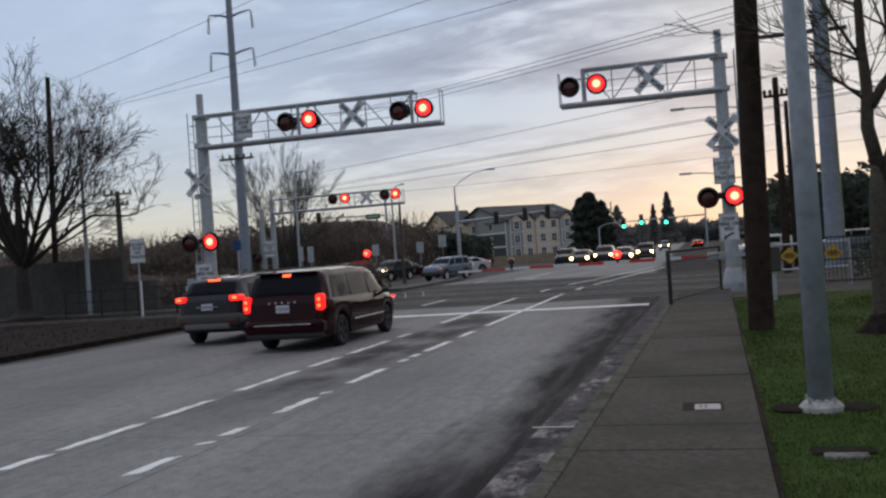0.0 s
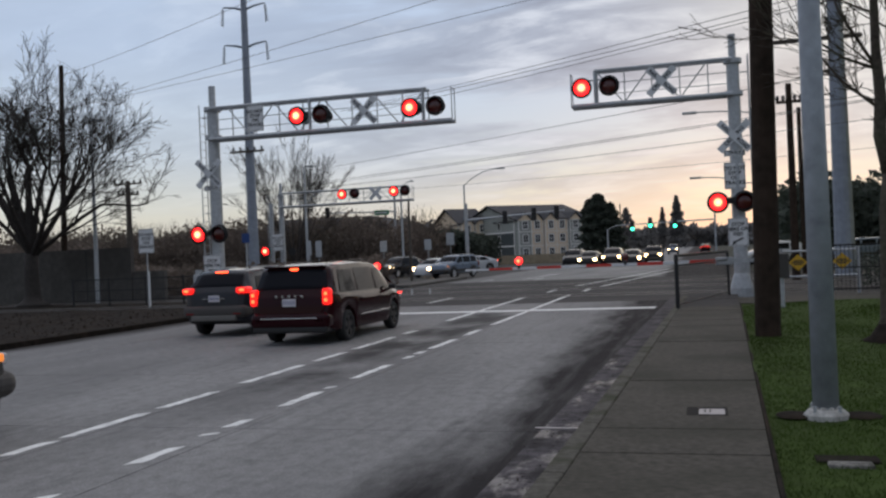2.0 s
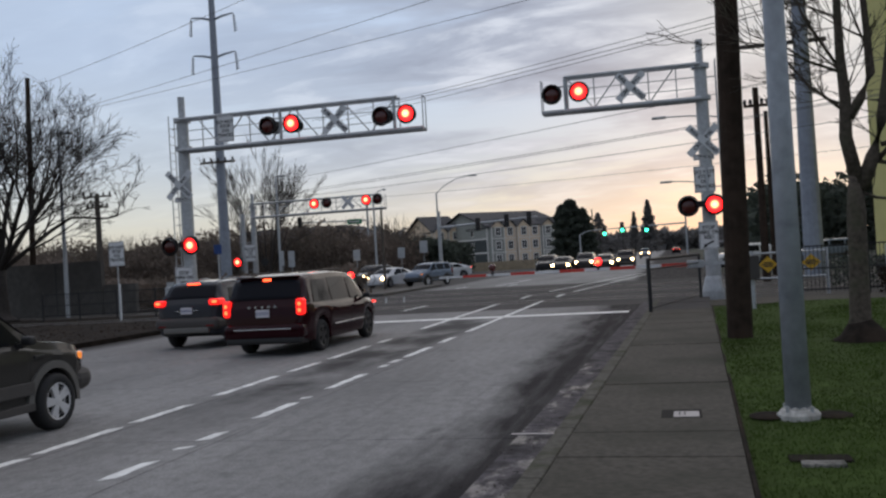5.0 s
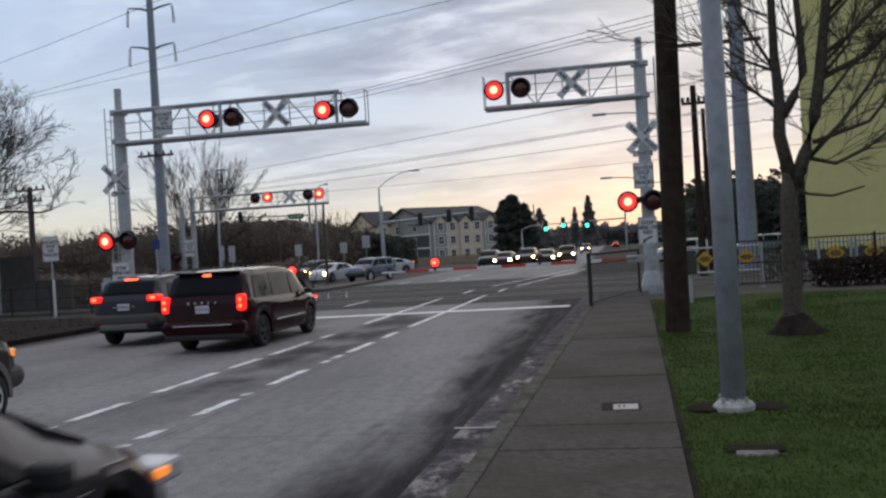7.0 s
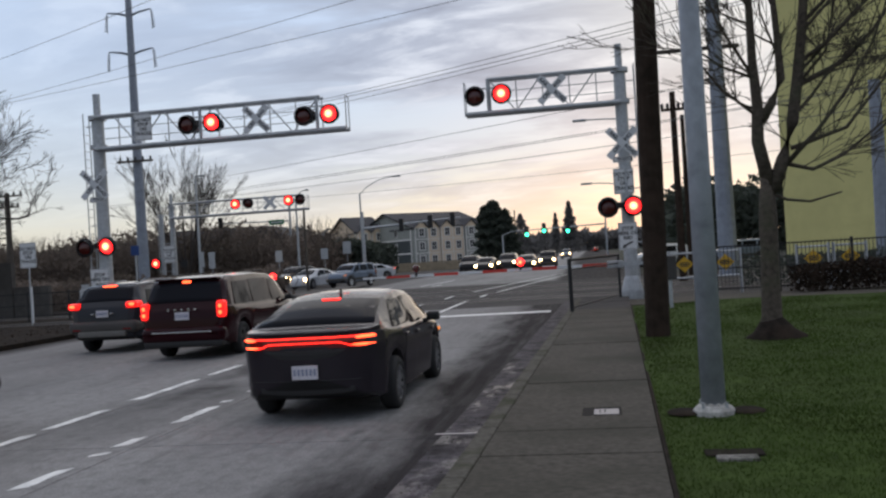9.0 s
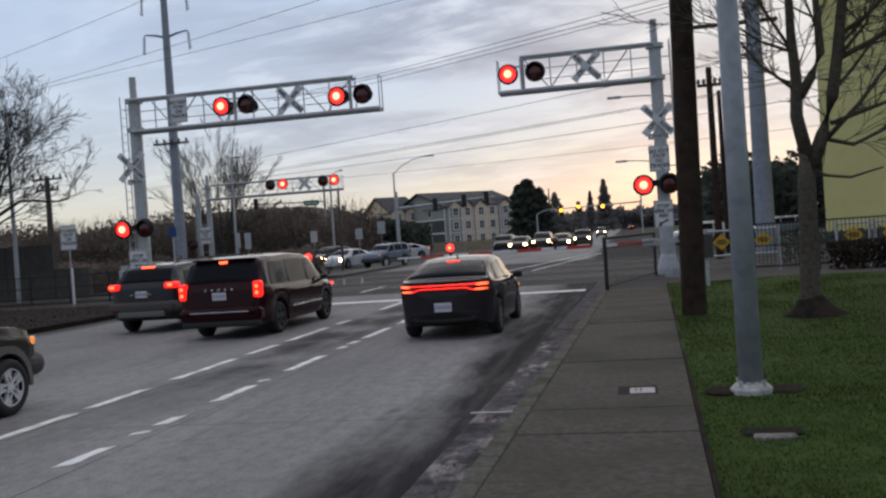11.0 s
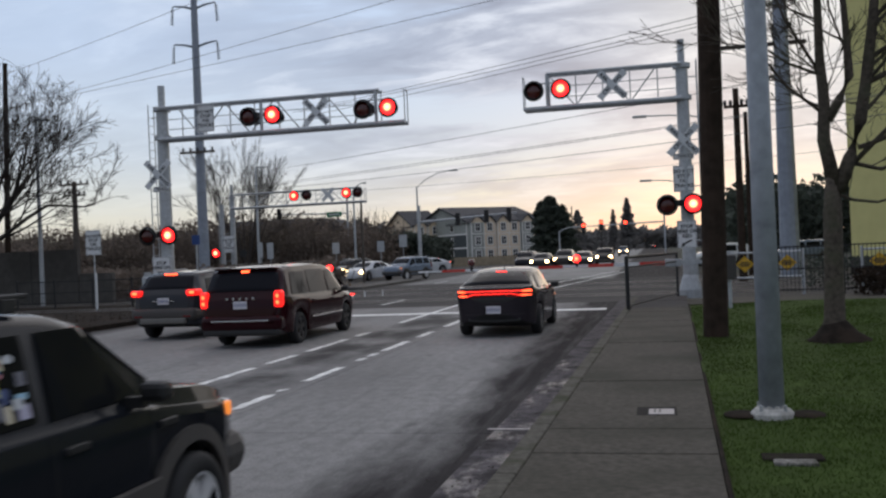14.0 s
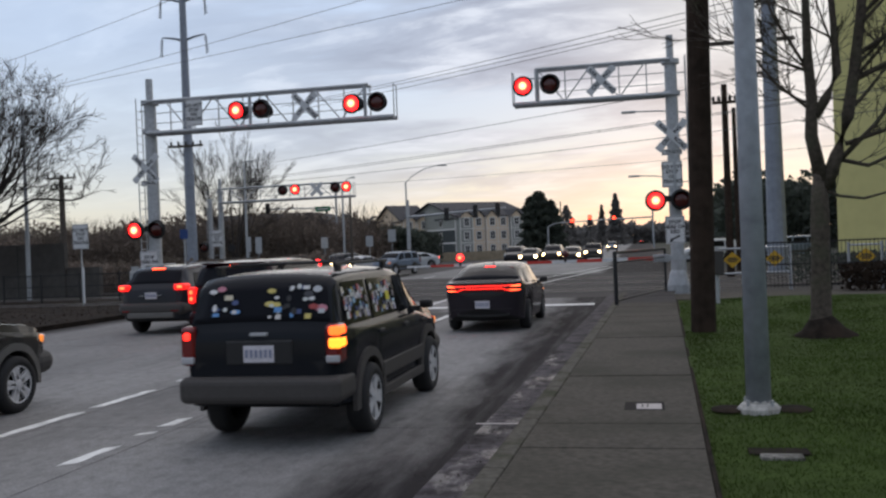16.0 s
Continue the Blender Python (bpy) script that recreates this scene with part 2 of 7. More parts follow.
M_GROUND = material("far_ground", (0.05, 0.05, 0.042), 0.95, spec=0.1, grain=(1.5, 0.4), spots=(0.05, (0.035, 0.045, 0.025), 0.8))
M_BALLAST = material("ballast", (0.07, 0.064, 0.058), 0.95, spec=0.15, grain=(18, 0.5), bump=0.9)
M_RAIL = material("worn_rail", (0.30, 0.28, 0.27), 0.35, 0.9, grain=(30, 0.2))
M_GALV = material("galvanised_steel", (0.44, 0.46, 0.48), 0.5, 0.35, grain=(9, 0.14), spots=(3, (0.33, 0.34, 0.36), 0.5))
M_POLE = material("painted_grey_pole", (0.33, 0.36, 0.40), 0.55, 0.2, grain=(7, 0.22), spots=(2.2, (0.40, 0.42, 0.46), 0.6))
M_STEELP = material("weathered_steel_pole", (0.26, 0.29, 0.34), 0.6, 0.2, grain=(4, 0.12), spots=(0.6, (0.2, 0.22, 0.27), 0.5))
M_WOOD = material("creosoted_wood", (0.034, 0.024, 0.018), 0.92, spec=0.15, grain=(5, 0.4), bump=0.5, spots=(1.4, (0.058, 0.038, 0.028), 0.7))
M_WOOD2 = material("weathered_pole_wood", (0.085, 0.072, 0.06), 0.9, grain=(6, 0.3), bump=0.3)
M_BLACK = material("matt_black_paint", (0.012, 0.012, 0.013), 0.55, grain=(20, 0.2))
M_FENCE = material("black_fence_coating", (0.018, 0.018, 0.02), 0.5, 0.2)
M_SIGN = material("sign_white_sheeting", (0.66, 0.67, 0.68), 0.5, grain=(6, 0.06))
M_XB = material("crossbuck_white", (0.62, 0.64, 0.66), 0.5, grain=(5, 0.1), spots=(3, (0.48, 0.50, 0.52), 0.5))
M_INK = material("sign_black_ink", (0.02, 0.02, 0.022), 0.5)
M_REDTAPE = material("gate_red_sheeting", (0.55, 0.03, 0.02), 0.5)
M_YEL = material("warning_yellow", (0.60, 0.35, 0.02), 0.5)
M_BLUESIGN = material("blue_sign_sheeting", (0.02, 0.06, 0.22), 0.5)
M_GREEN = material("street_sign_green", (0.01, 0.22, 0.10), 0.5)
M_WIRE = material("aluminium_wire", (0.10, 0.10, 0.11), 0.6, 0.3)
M_BARK = material("wet_bark", (0.078, 0.065, 0.052), 0.9, spec=0.2, grain=(14, 0.4), bump=0.6, spots=(2.5, (0.085, 0.09, 0.055), 0.6))
M_BARKD = material("dark_bark", (0.036, 0.030, 0.026), 0.9, grain=(8, 0.3))
M_TWIG = material("bare_twigs", (0.040, 0.032, 0.028), 0.9)
M_CONIF = leafy(material("conifer_needles", (0.058, 0.070, 0.054), 0.85, grain=(1.2, 0.4)), 0.35)
# paler than near needles: distance haze is put into this base colour
M_HAZEWOOD = leafy(material("hazy_far_wood", (0.17, 0.165, 0.16), 0.95, grain=(0.3, 0.3)), 0.45)
M_LITTER = material("dead_leaves", (0.032, 0.023, 0.017), 0.95, spec=0.08, grain=(2, 0.4))
M_THICK = leafy(material("winter_thicket", (0.19, 0.155, 0.130), 0.95, spec=0.1, grain=(0.5, 0.35), spots=(0.16, (0.10, 0.085, 0.068), 0.8)), 0.4)
M_WALLC = material("stained_concrete_wall", (0.098, 0.092, 0.085), 0.9, spec=0.2, grain=(3, 0.2), bump=0.3, spots=(0.5, (0.065, 0.06, 0.055), 0.8))
M_FOOT = material("cast_footing", (0.46, 0.45, 0.42), 0.9, grain=(18, 0.25), bump=0.4, spots=(5, (0.22, 0.21, 0.19), 0.8))
M_ROUGHC = material("broken_concrete_rim", (0.20, 0.19, 0.17), 0.95, grain=(25, 0.5), bump=0.9, spots=(9, (0.05, 0.05, 0.035), 0.9))
M_YWALL = material("yellow_green_render", (0.66, 0.61, 0.26), 0.8, grain=(2, 0.06), spots=(0.25, (0.58, 0.54, 0.23), 0.6))
M_SIDE1 = material("tan_siding", (0.70, 0.56, 0.40), 0.85, grain=(2, 0.08))
M_SIDE2 = material("grey_green_siding", (0.30, 0.31, 0.28), 0.85, grain=(2, 0.1))
M_SIDE3 = material("dark_teal_siding", (0.06, 0.07, 0.07), 0.85, grain=(2, 0.1))
M_TRIM = material("white_house_trim", (0.76, 0.73, 0.69), 0.7)
M_ROOF = material("dark_shingles", (0.055, 0.053, 0.055), 0.9, grain=(4, 0.25), bump=0.3)
M_PANE = material("dark_window_glass", (0.03, 0.035, 0.04), 0.1, spec=0.8)
M_TYRE = material("tyre_rubber", (0.014, 0.014, 0.015), 0.8, grain=(40, 0.3))
M_RIM = material("alloy_rim", (0.62, 0.62, 0.63), 0.4, 0.25)
M_SKID = material("dull_skid_plate", (0.13, 0.125, 0.115), 0.6, grain=(20, 0.15))
M_RIMD = material("dark_alloy_rim", (0.06, 0.06, 0.065), 0.35, 0.7)
M_RIMG = material("grey_alloy_rim", (0.20, 0.20, 0.21), 0.4, 0.4)
M_PLASTIC = material("unpainted_bumper_plastic", (0.054, 0.049, 0.046), 0.65, grain=(30, 0.1))
M_UNDER = material("underbody_black", (0.008, 0.008, 0.008), 0.9)
M_GLASS = material("tinted_side_glass", (0.010, 0.011, 0.012), 0.05, spec=0.06)
M_SCREEN = material("tinted_rear_glass", (0.014, 0.015, 0.019), 0.1, spec=0.035)
M_CHROME = material("chrome", (0.75, 0.75, 0.76), 0.15, 1.0)
M_PLATE = material("number_plate", (0.60, 0.58, 0.62), 0.45, grain=(30, 0.1))
M_PLBAR = material("plate_lettering", (0.22, 0.24, 0.34), 0.5)
M_TAIL = material("lit_brake_light", (0.5, 0.02, 0.01), 0.3, emit=(1.0, 0.075, 0.022), strength=6.5)
M_TAILG = material("glowing_red_housing", (0.4, 0.01, 0.008), 0.3, emit=(1.0, 0.015, 0.012), strength=1.5)
M_TAILR = material("lit_tail_light_red", (0.5, 0.02, 0.01), 0.3, emit=(1.0, 0.020, 0.012), strength=3.6)
M_TAILD = material("red_lens_unlit", (0.16, 0.008, 0.008), 0.2, coat=0.5)
M_AMBER = material("lit_amber_light", (0.6, 0.2, 0.02), 0.3, emit=(1.0, 0.20, 0.015), strength=4.0)
M_AMBERT = material("lit_orange_light", (0.6, 0.1, 0.02), 0.3, emit=(1.0, 0.09, 0.012), strength=3.4)
M_AMBERS = material("amber_side_marker", (0.6, 0.2, 0.02), 0.3, emit=(1.0, 0.28, 0.05), strength=0.8)
M_HEAD = material("lit_headlight", (0.8, 0.75, 0.6), 0.2, emit=(1.0, 0.66, 0.32), strength=16.0)
M_LAMPCLR = material("clear_lamp_glass", (0.45, 0.46, 0.48), 0.15, spec=0.8)
M_LENSOFF = material("dark_red_lens", (0.075, 0.010, 0.008), 0.25, coat=0.4)
M_GLENSOFF = material("dark_signal_lens", (0.02, 0.02, 0.02), 0.3)
M_COVER = material("meter_box_lid", (0.40, 0.37, 0.36), 0.6, grain=(12, 0.15), spots=(8, (0.35, 0.33, 0.32), 0.6))


def lens_material(name, core, rim, s_core, s_rim, r):
    """A lit lamp lens: a bright core round the bulb and a coloured rim, widened to hold the lamp's bloom."""
    m = material(name, rim, 0.3)
    nt = m.node_tree
    b = nt.nodes["Principled BSDF"]
    N, L = nt.nodes.new, nt.links.new
    tc, sep = N("ShaderNodeTexCoord"), N("ShaderNodeSeparateXYZ")
    L(tc.outputs["Object"], sep.inputs[0])
    cb, ln = N("ShaderNodeCombineXYZ"), N("ShaderNodeVectorMath")
    ln.operation = "LENGTH"
    L(sep.outputs[0], cb.inputs[0])
    L(sep.outputs[2], cb.inputs[2])
    L(cb.outputs[0], ln.inputs[0])
    rp = N("ShaderNodeValToRGB")
    e = rp.color_ramp.elements
    e[0].position, e[0].color = 0.22, (*[c * s_core for c in core], 1)
    e[1].position, e[1].color = 0.60, (*[c * s_rim for c in rim], 1)
    d = N("ShaderNodeMath")
    d.operation = "DIVIDE"
    d.inputs[1].default_value = r
    L(ln.outputs["Value"], d.inputs[0])
    L(d.outputs[0], rp.inputs[0])
    L(rp.outputs[0], b.inputs["Emission Color"])
    b.inputs["Emission Strength"].default_value = 1.0
    return m


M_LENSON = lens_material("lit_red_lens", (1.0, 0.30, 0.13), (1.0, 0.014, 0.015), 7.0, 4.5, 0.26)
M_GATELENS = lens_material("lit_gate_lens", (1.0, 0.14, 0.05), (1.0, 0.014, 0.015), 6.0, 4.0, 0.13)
M_SIGG = material("lit_green_signal", (0.02, 0.5, 0.3), 0.3, emit=(0.05, 1.0, 0.55), strength=6)
M_SIGY = material("lit_yellow_signal", (0.6, 0.3, 0.02), 0.3, emit=(1.0, 0.42, 0.03), strength=6)
M_SIGR = material("lit_red_signal", (0.5, 0.02, 0.02), 0.3, emit=(1.0, 0.05, 0.02), strength=6)


# ---- mesh helpers ----
def box(bm, x0, x1, y0, y1, z0, z1, bevel=0.0, m=None):
    vs = [bm.verts.new((x, y, z)) for x in (x0, x1) for y in (y0, y1) for z in (z0, z1)]
    fs = [bm.faces.new([vs[i] for i in f]) for f in ((0, 1, 3, 2), (4, 6, 7, 5), (0, 4, 5, 1), (2, 3, 7, 6), (0, 2, 6, 4), (1, 5, 7, 3))]
    if bevel:
        es = list({e for f in fs for e in f.edges})
        r = bmesh.ops.bevel(bm, geom=es, offset=bevel, segments=4 if bevel > 0.035 else 2, affect="EDGES", profile=0.5)
        vs = list({v for f in r["faces"] for v in f.verts} | {v for v in vs if v.is_valid})
    if m is not None:
        bmesh.ops.transform(bm, matrix=m, verts=[v for v in vs if v.is_valid])
    return bm


def tube(bm, pts, radii, n=8, cap=True):
    """A round bar through points, with a radius at each."""
    pts = [Vector(p) for p in pts]
    if isinstance(radii, (int, float)):
        radii = [radii] * len(pts)
    rings = []
    for i, p in enumerate(pts):
        d = (pts[min(i + 1, len(pts) - 1)] - pts[max(i - 1, 0)]).normalized()
        a = d.cross(Vector((0, 0, 1)) if abs(d.z) < 0.95 else Vector((1, 0, 0))).normalized()
        b = d.cross(a)
        rings.append([bm.verts.new(p + (a * math.cos(k * math.tau / n) + b * math.sin(k * math.tau / n)) * radii[i]) for k in range(n)])
    for r0, r1 in zip(rings, rings[1:]):
        for k in range(n):
            bm.faces.new((r0[k], r0[(k + 1) % n], r1[(k + 1) % n], r1[k]))
    if cap:
        bm.faces.new(rings[0][::-1])
        bm.faces.new(rings[-1])
    return bm


def poly(bm, pts, depth, m=None):
    """A flat plate: points in x, z, thickness along y (0 to depth)."""
    a = [bm.verts.new((p[0], 0, p[1])) for p in pts]
    b = [bm.verts.new((p[0], depth, p[1])) for p in pts]
    n = len(pts)
    bm.faces.new(a)
    bm.faces.new(b[::-1])
    for i in range(n):
        bm.faces.new((a[i], b[i], b[(i + 1) % n], a[(i + 1) % n]))
    if m is not None:
        bmesh.ops.transform(bm, matrix=m, verts=a + b)
    return bm


def lathe(bm, prof, axis="y", n=24, at=(0, 0, 0), cap=True):
    """Turns (radius, height) pairs about an axis."""
    rings = []
    for r, h in prof:
        ring = []
        for k in range(n):
            c, s = r * math.cos(k * math.tau / n), r * math.sin(k * math.tau / n)
            p = {"y": (c, h, s), "z": (c, s, h), "x": (h, c, s)}[axis]
            ring.append(bm.verts.new(Vector(p) + Vector(at)))
        rings.append(ring)
    for a, b in zip(rings, rings[1:]):
        for k in range(n):
            bm.faces.new((a[k], a[(k + 1) % n], b[(k + 1) % n], b[k]))
    for ring in (rings[0], rings[-1]) if cap else ():
        try:
            bm.faces.new(ring)
        except ValueError:
            pass
    return bm


def mesh_of(name, bm, mats, smooth=False):
    bmesh.ops.recalc_face_normals(bm, faces=bm.faces)
    me = bpy.data.meshes.new(name)
    bm.to_mesh(me)
    bm.free()
    for mt in mats if isinstance(mats, (list, tuple)) else [mats]:
        me.materials.append(mt)
    if smooth:
        me.polygons.foreach_set("use_smooth", [True] * len(me.polygons))
    return me


def part(name, bm, mat, parent=None, label="", at=None, smooth=False):
    ob = new(name, mesh_of(name, bm, mat, smooth))
    if parent is not None:
        ob.parent = parent
    if at is not None:
        ob.matrix_basis = at
    if label:
        ob["label"] = label
    return ob


def thing(name, at, label, category, group=""):
    ob = new(name)
    ob.empty_display_size = 0.2
    ob.matrix_basis = at
    return tagged(ob, label, category, group)


def structure(name, bm, mat, label, smooth=False):
    return tagged(part(name, bm, mat, smooth=smooth), label, "", "", "structure")


def lettering(text, size, parent, at, mat=None):
    """Words in the built-in font as a thin mesh, centred, facing -y."""
    cu = bpy.data.curves.new("lettering", "FONT")
    cu.body, cu.size, cu.align_x, cu.align_y, cu.extrude = text, size, "CENTER", "CENTER", 0.001
    cu.resolution_u, cu.space_line, cu.offset = 2, 0.95, size * 0.034
    tmp = bpy.data.objects.new("lettering", cu)
    scene.collection.objects.link(tmp)
    dg = bpy.context.evaluated_depsgraph_get()
    me = bpy.data.meshes.new_from_object(tmp.evaluated_get(dg))
    bpy.data.objects.remove(tmp)
    me.materials.clear()
    me.materials.append(mat or M_INK)
    ob = new("lettering", me)
    ob.parent = parent
    ob.matrix_basis = at @ pose(0, 0, 0, 90, 0, 0)
    return ob


BM = bmesh.new


# ---- ground, road, pavement ----
def grid_sheet(x0, x1, y0, y1, nx, ny, z, bump=0.0):
    bm = BM()
    vs = []
    for j in range(ny + 1):
        for i in range(nx + 1):
            x, y = x0 + (x1 - x0) * i / nx, y0 + (y1 - y0) * j / ny
            vs.append(bm.verts.new((x, y, z + bump * noise.noise(Vector((x * 0.5, y * 0.5, 3))))))
    for j in range(ny):
        for i in range(nx):
            a = j * (nx + 1) + i
            bm.faces.new((vs[a], vs[a + 1], vs[a + nx + 2], vs[a + nx + 1]))
    return bm


KERB_R, KERB_L = -1.27, -16.0


def swing(ob):
    """The sidewalk runs off a little from the line of the lanes."""
    for v in ob.data.vertices:
        v.co.x += 0.019 * (v.co.y - 8.0)
    return ob
structure("ground", grid_sheet(-2500, 2500, -600, 4000, 20, 20, -0.12), M_GROUND, "dark open ground reaching to the horizon")
bm = BM()
box(bm, KERB_L, -0.72, -25, 31.2, -0.11, -0.022)
road = structure("road", bm, M_JOINT, "worn grey concrete road with slab joints")
bm = BM()
box(bm, -16.1, 2.62, 31.2, 54.0, -0.1, -0.004)
structure("crossing_surface", bm, M_ASPH, "dark asphalt surface of the railway crossing")
bm = BM()
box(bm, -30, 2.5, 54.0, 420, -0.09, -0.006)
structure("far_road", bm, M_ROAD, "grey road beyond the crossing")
bm = BM()
box(bm, -90, -30.004, 58, 72, -0.1, -0.01)
structure("side_road", bm, M_ASPH, "dark side road beyond the tracks")

bm = BM()
box(bm, -17.6, -16.0, 49.0, 62.0, -0.1, 0.14, 0.03)
structure("traffic_island", bm, M_WALLC, "raised concrete traffic island beyond the tracks")

# sidewalk base, kerb and lawn
bm = BM()
box(bm, KERB_R + 0.18, 0.44, -25, 31.0, -0.1, 0.125)
pavement = swing(structure("pavement", bm, M_JOINT, "damp concrete sidewalk with joints between the panels"))
# the soil colour on this kerb paints the shade on its face
bm = BM()
box(bm, KERB_L - 0.18, KERB_L - 0.002, -25, 31.0, -0.1, 0.15, 0.02)
structure("kerb_median", bm, M_DIRT_SHADE, "concrete kerb beside the verge with its shade in the dark colour")
bm = grid_sheet(0.43, 40, -25, 26.6, 60, 70, 0.135, 0.05)
swing(structure("lawn", bm, M_GRASS, "short wet lawn beside the sidewalk"))
bm = BM()
box(bm, 0.56, 40, 26.62, 29.4, -0.1, 0.13)
structure("path", bm, M_WALK, "concrete path crossing in front of the fence")
bm = grid_sheet(-60, KERB_L - 0.18, -25, 31.1, 60, 70, 0.10, 0.16)
structure("verge", bm, M_DIRT_SHADE, "dark soil verge covered in leaf litter")
bm = grid_sheet(-90, KERB_L - 0.18, 31.1, 57.0, 60, 40, -0.03, 0.08)
structure("trackside", bm, M_DIRT_SHADE, "gravel strip beside the tracks")
bm = grid_sheet(2.6, 60, 29.5, 57.0, 40, 40, -0.05, 0.08)
structure("trackside_ground", bm, M_BALLAST, "gravel ground beside the tracks")

# railway rails set into the crossing
for yy in (35.0, 36.45, 40.6, 42.05, 46.2, 47.65):
    bm = BM()
    box(bm, -110, 110, yy - 0.036, yy + 0.036, -0.02, 0.012)
    tagged(part("rail", bm, M_RAIL), "worn steel rail set into the crossing", "rail", "rails of the crossing")

# lane paint
A_DASH = [(4.6, 5.7), (6.3, 7.2), (7.7, 8.4), (8.63, 10.11), (10.5, 11.83), (12.72, 14.81), (15.44, 16.69), (17.36, 19.72), (20.47, 21.34), (24.25, 35.4)]
B_DASH = [(4.9, 6.4), (7.51, 8.25), (8.84, 8.96), (9.3, 9.76), (10.69, 11.83), (12.18, 12.33), (13.15, 14.76), (15.67, 15.99), (16.33, 16.76), (17.25, 18.98), (19.94, 21.2), (22.63, 36.0)]


def dash(x, y0, y1, w=0.142, z=0.003, drift=0.0):
    bm = BM()
    n = max(2, int((y1 - y0) / 0.18))
    a, b = [], []
    for i in range(n + 1):
        y = y0 + (y1 - y0) * i / n
        jl, jr = (noise.noise(Vector((x * 3 + s, y * 4.3, s))) * 0.035 for s in (0, 9))
        slant = 0.12 * (1 if i in (0, n) else 0)
        xc = x + drift * i / n
        a.append(bm.verts.new((xc - w / 2 + jl, y - slant * 0.5, z)))
        b.append(bm.verts.new((xc + w / 2 + jr, y + slant * 0.5, z)))
    for i in range(n):
        bm.faces.new((a[i], b[i], b[i + 1], a[i + 1]))
    return tagged(part("lane_dash", bm, M_PAINT), "worn white painted lane dash", "road marking", "lane dashes", "structure")


for y0, y1 in A_DASH:
    dash(-6.86, y0, y1)
for y0, y1 in B_DASH:
    dash(-5.24, y0, y1)
# beyond the crossing the pair of lines bears off to the right
dash(-6.07, 43.85, 68.5, z=0.014, drift=3.4)
dash(-4.72, 42.6, 64.5, z=0.014, drift=2.45)
dash(-11.0, 56.3, 66.5, drift=0.55)
for y0, y1 in ((38.4, 40.8),):
    dash(-6.5, y0, y1, z=0.014)
    dash(-5.0, y0, y1, z=0.014)
dash(-10.02, 32.9, 36.2, z=0.014)
dash(-10.0, 54.6, 58, 0.12)
dash(-13.2, 54.6, 58, 0.12)
bm = BM()
box(bm, -15.8, -1.52, 27.3, 27.95, 0.0005, 0.0042)
tagged(part("stop_line", bm, M_PAINT), "worn white stop line across the lanes", "road marking", "", "structure")


# ---- railway signals ----
FLASH = []  # lamps that flash: (lens, which set, left or right)


def flasher(parent, x, y, z, which, side, face=1, r=0.345):
    """A round black background plate with hood, and a turning lens ball: one half glows, the other is dark."""
    bm = BM()
    lathe(bm, [(0.256, 0.0), (r, 0.0), (r, 0.02), (0.258, 0.03)], "y", 28)
    lathe(bm, [(0.256, 0.03), (0.262, 0.03), (0.25, 0.20), (0.09, 0.26), (0.02, 0.27)], "y", 20)
    hood = []
    n = 18
    for k in range(n + 1):
        a = math.radians(-25 + 230 * k / n)
        dep = 0.10 + 0.14 * max(0.0, math.sin(a))
        p0, p1 = (0.268 * math.cos(a), 0.0, 0.268 * math.sin(a)), (0.272 * math.cos(a), -dep, 0.272 * math.sin(a))
        hood.append((bm.verts.new(p0), bm.verts.new(p1)))
    for a, b in zip(hood, hood[1:]):
        bm.faces.new((a[0], b[0], b[1], a[1]))
    body = part("flasher_lamp", bm, M_BLACK, parent, "black round flasher lamp with hood", pose(x, y, z, 0, 0, 0 if face > 0 else 180), True)
    # oversized lens: the outer red ring imitates the bloom round the lamp
    bm = BM()
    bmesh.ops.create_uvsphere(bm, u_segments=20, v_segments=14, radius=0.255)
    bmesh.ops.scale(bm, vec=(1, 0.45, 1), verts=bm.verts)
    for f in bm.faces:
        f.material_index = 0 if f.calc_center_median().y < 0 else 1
    lens = part("lens", bm, [M_LENSON, M_LENSOFF], body, "red glass lens widened for its bloom", pose(0, 0, 0), True)
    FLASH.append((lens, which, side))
    return body


def crossbuck(parent, x, y, z, s=0.61, words=True):
    for k, ang in enumerate((45, -45)):
        bm = BM()
        w = 0.115
        poly(bm, [(-s, -w), (s, -w), (s, w), (-s, w)], 0.012)
        b = part("blade", bm, M_XB, parent, "white reflective crossbuck blade", pose(x, y - 0.014 * k, z) @ pose(0, 0, 0, 0, -ang, 0))
        if words:
            if k == 1:
                lettering("RAIL", 0.17, b, pose(-0.36, -0.003, 0))
                lettering("ROAD", 0.17, b, pose(0.36, -0.003, 0))
            else:
                lettering("CROSSING", 0.17, b, pose(0, -0.003, 0))


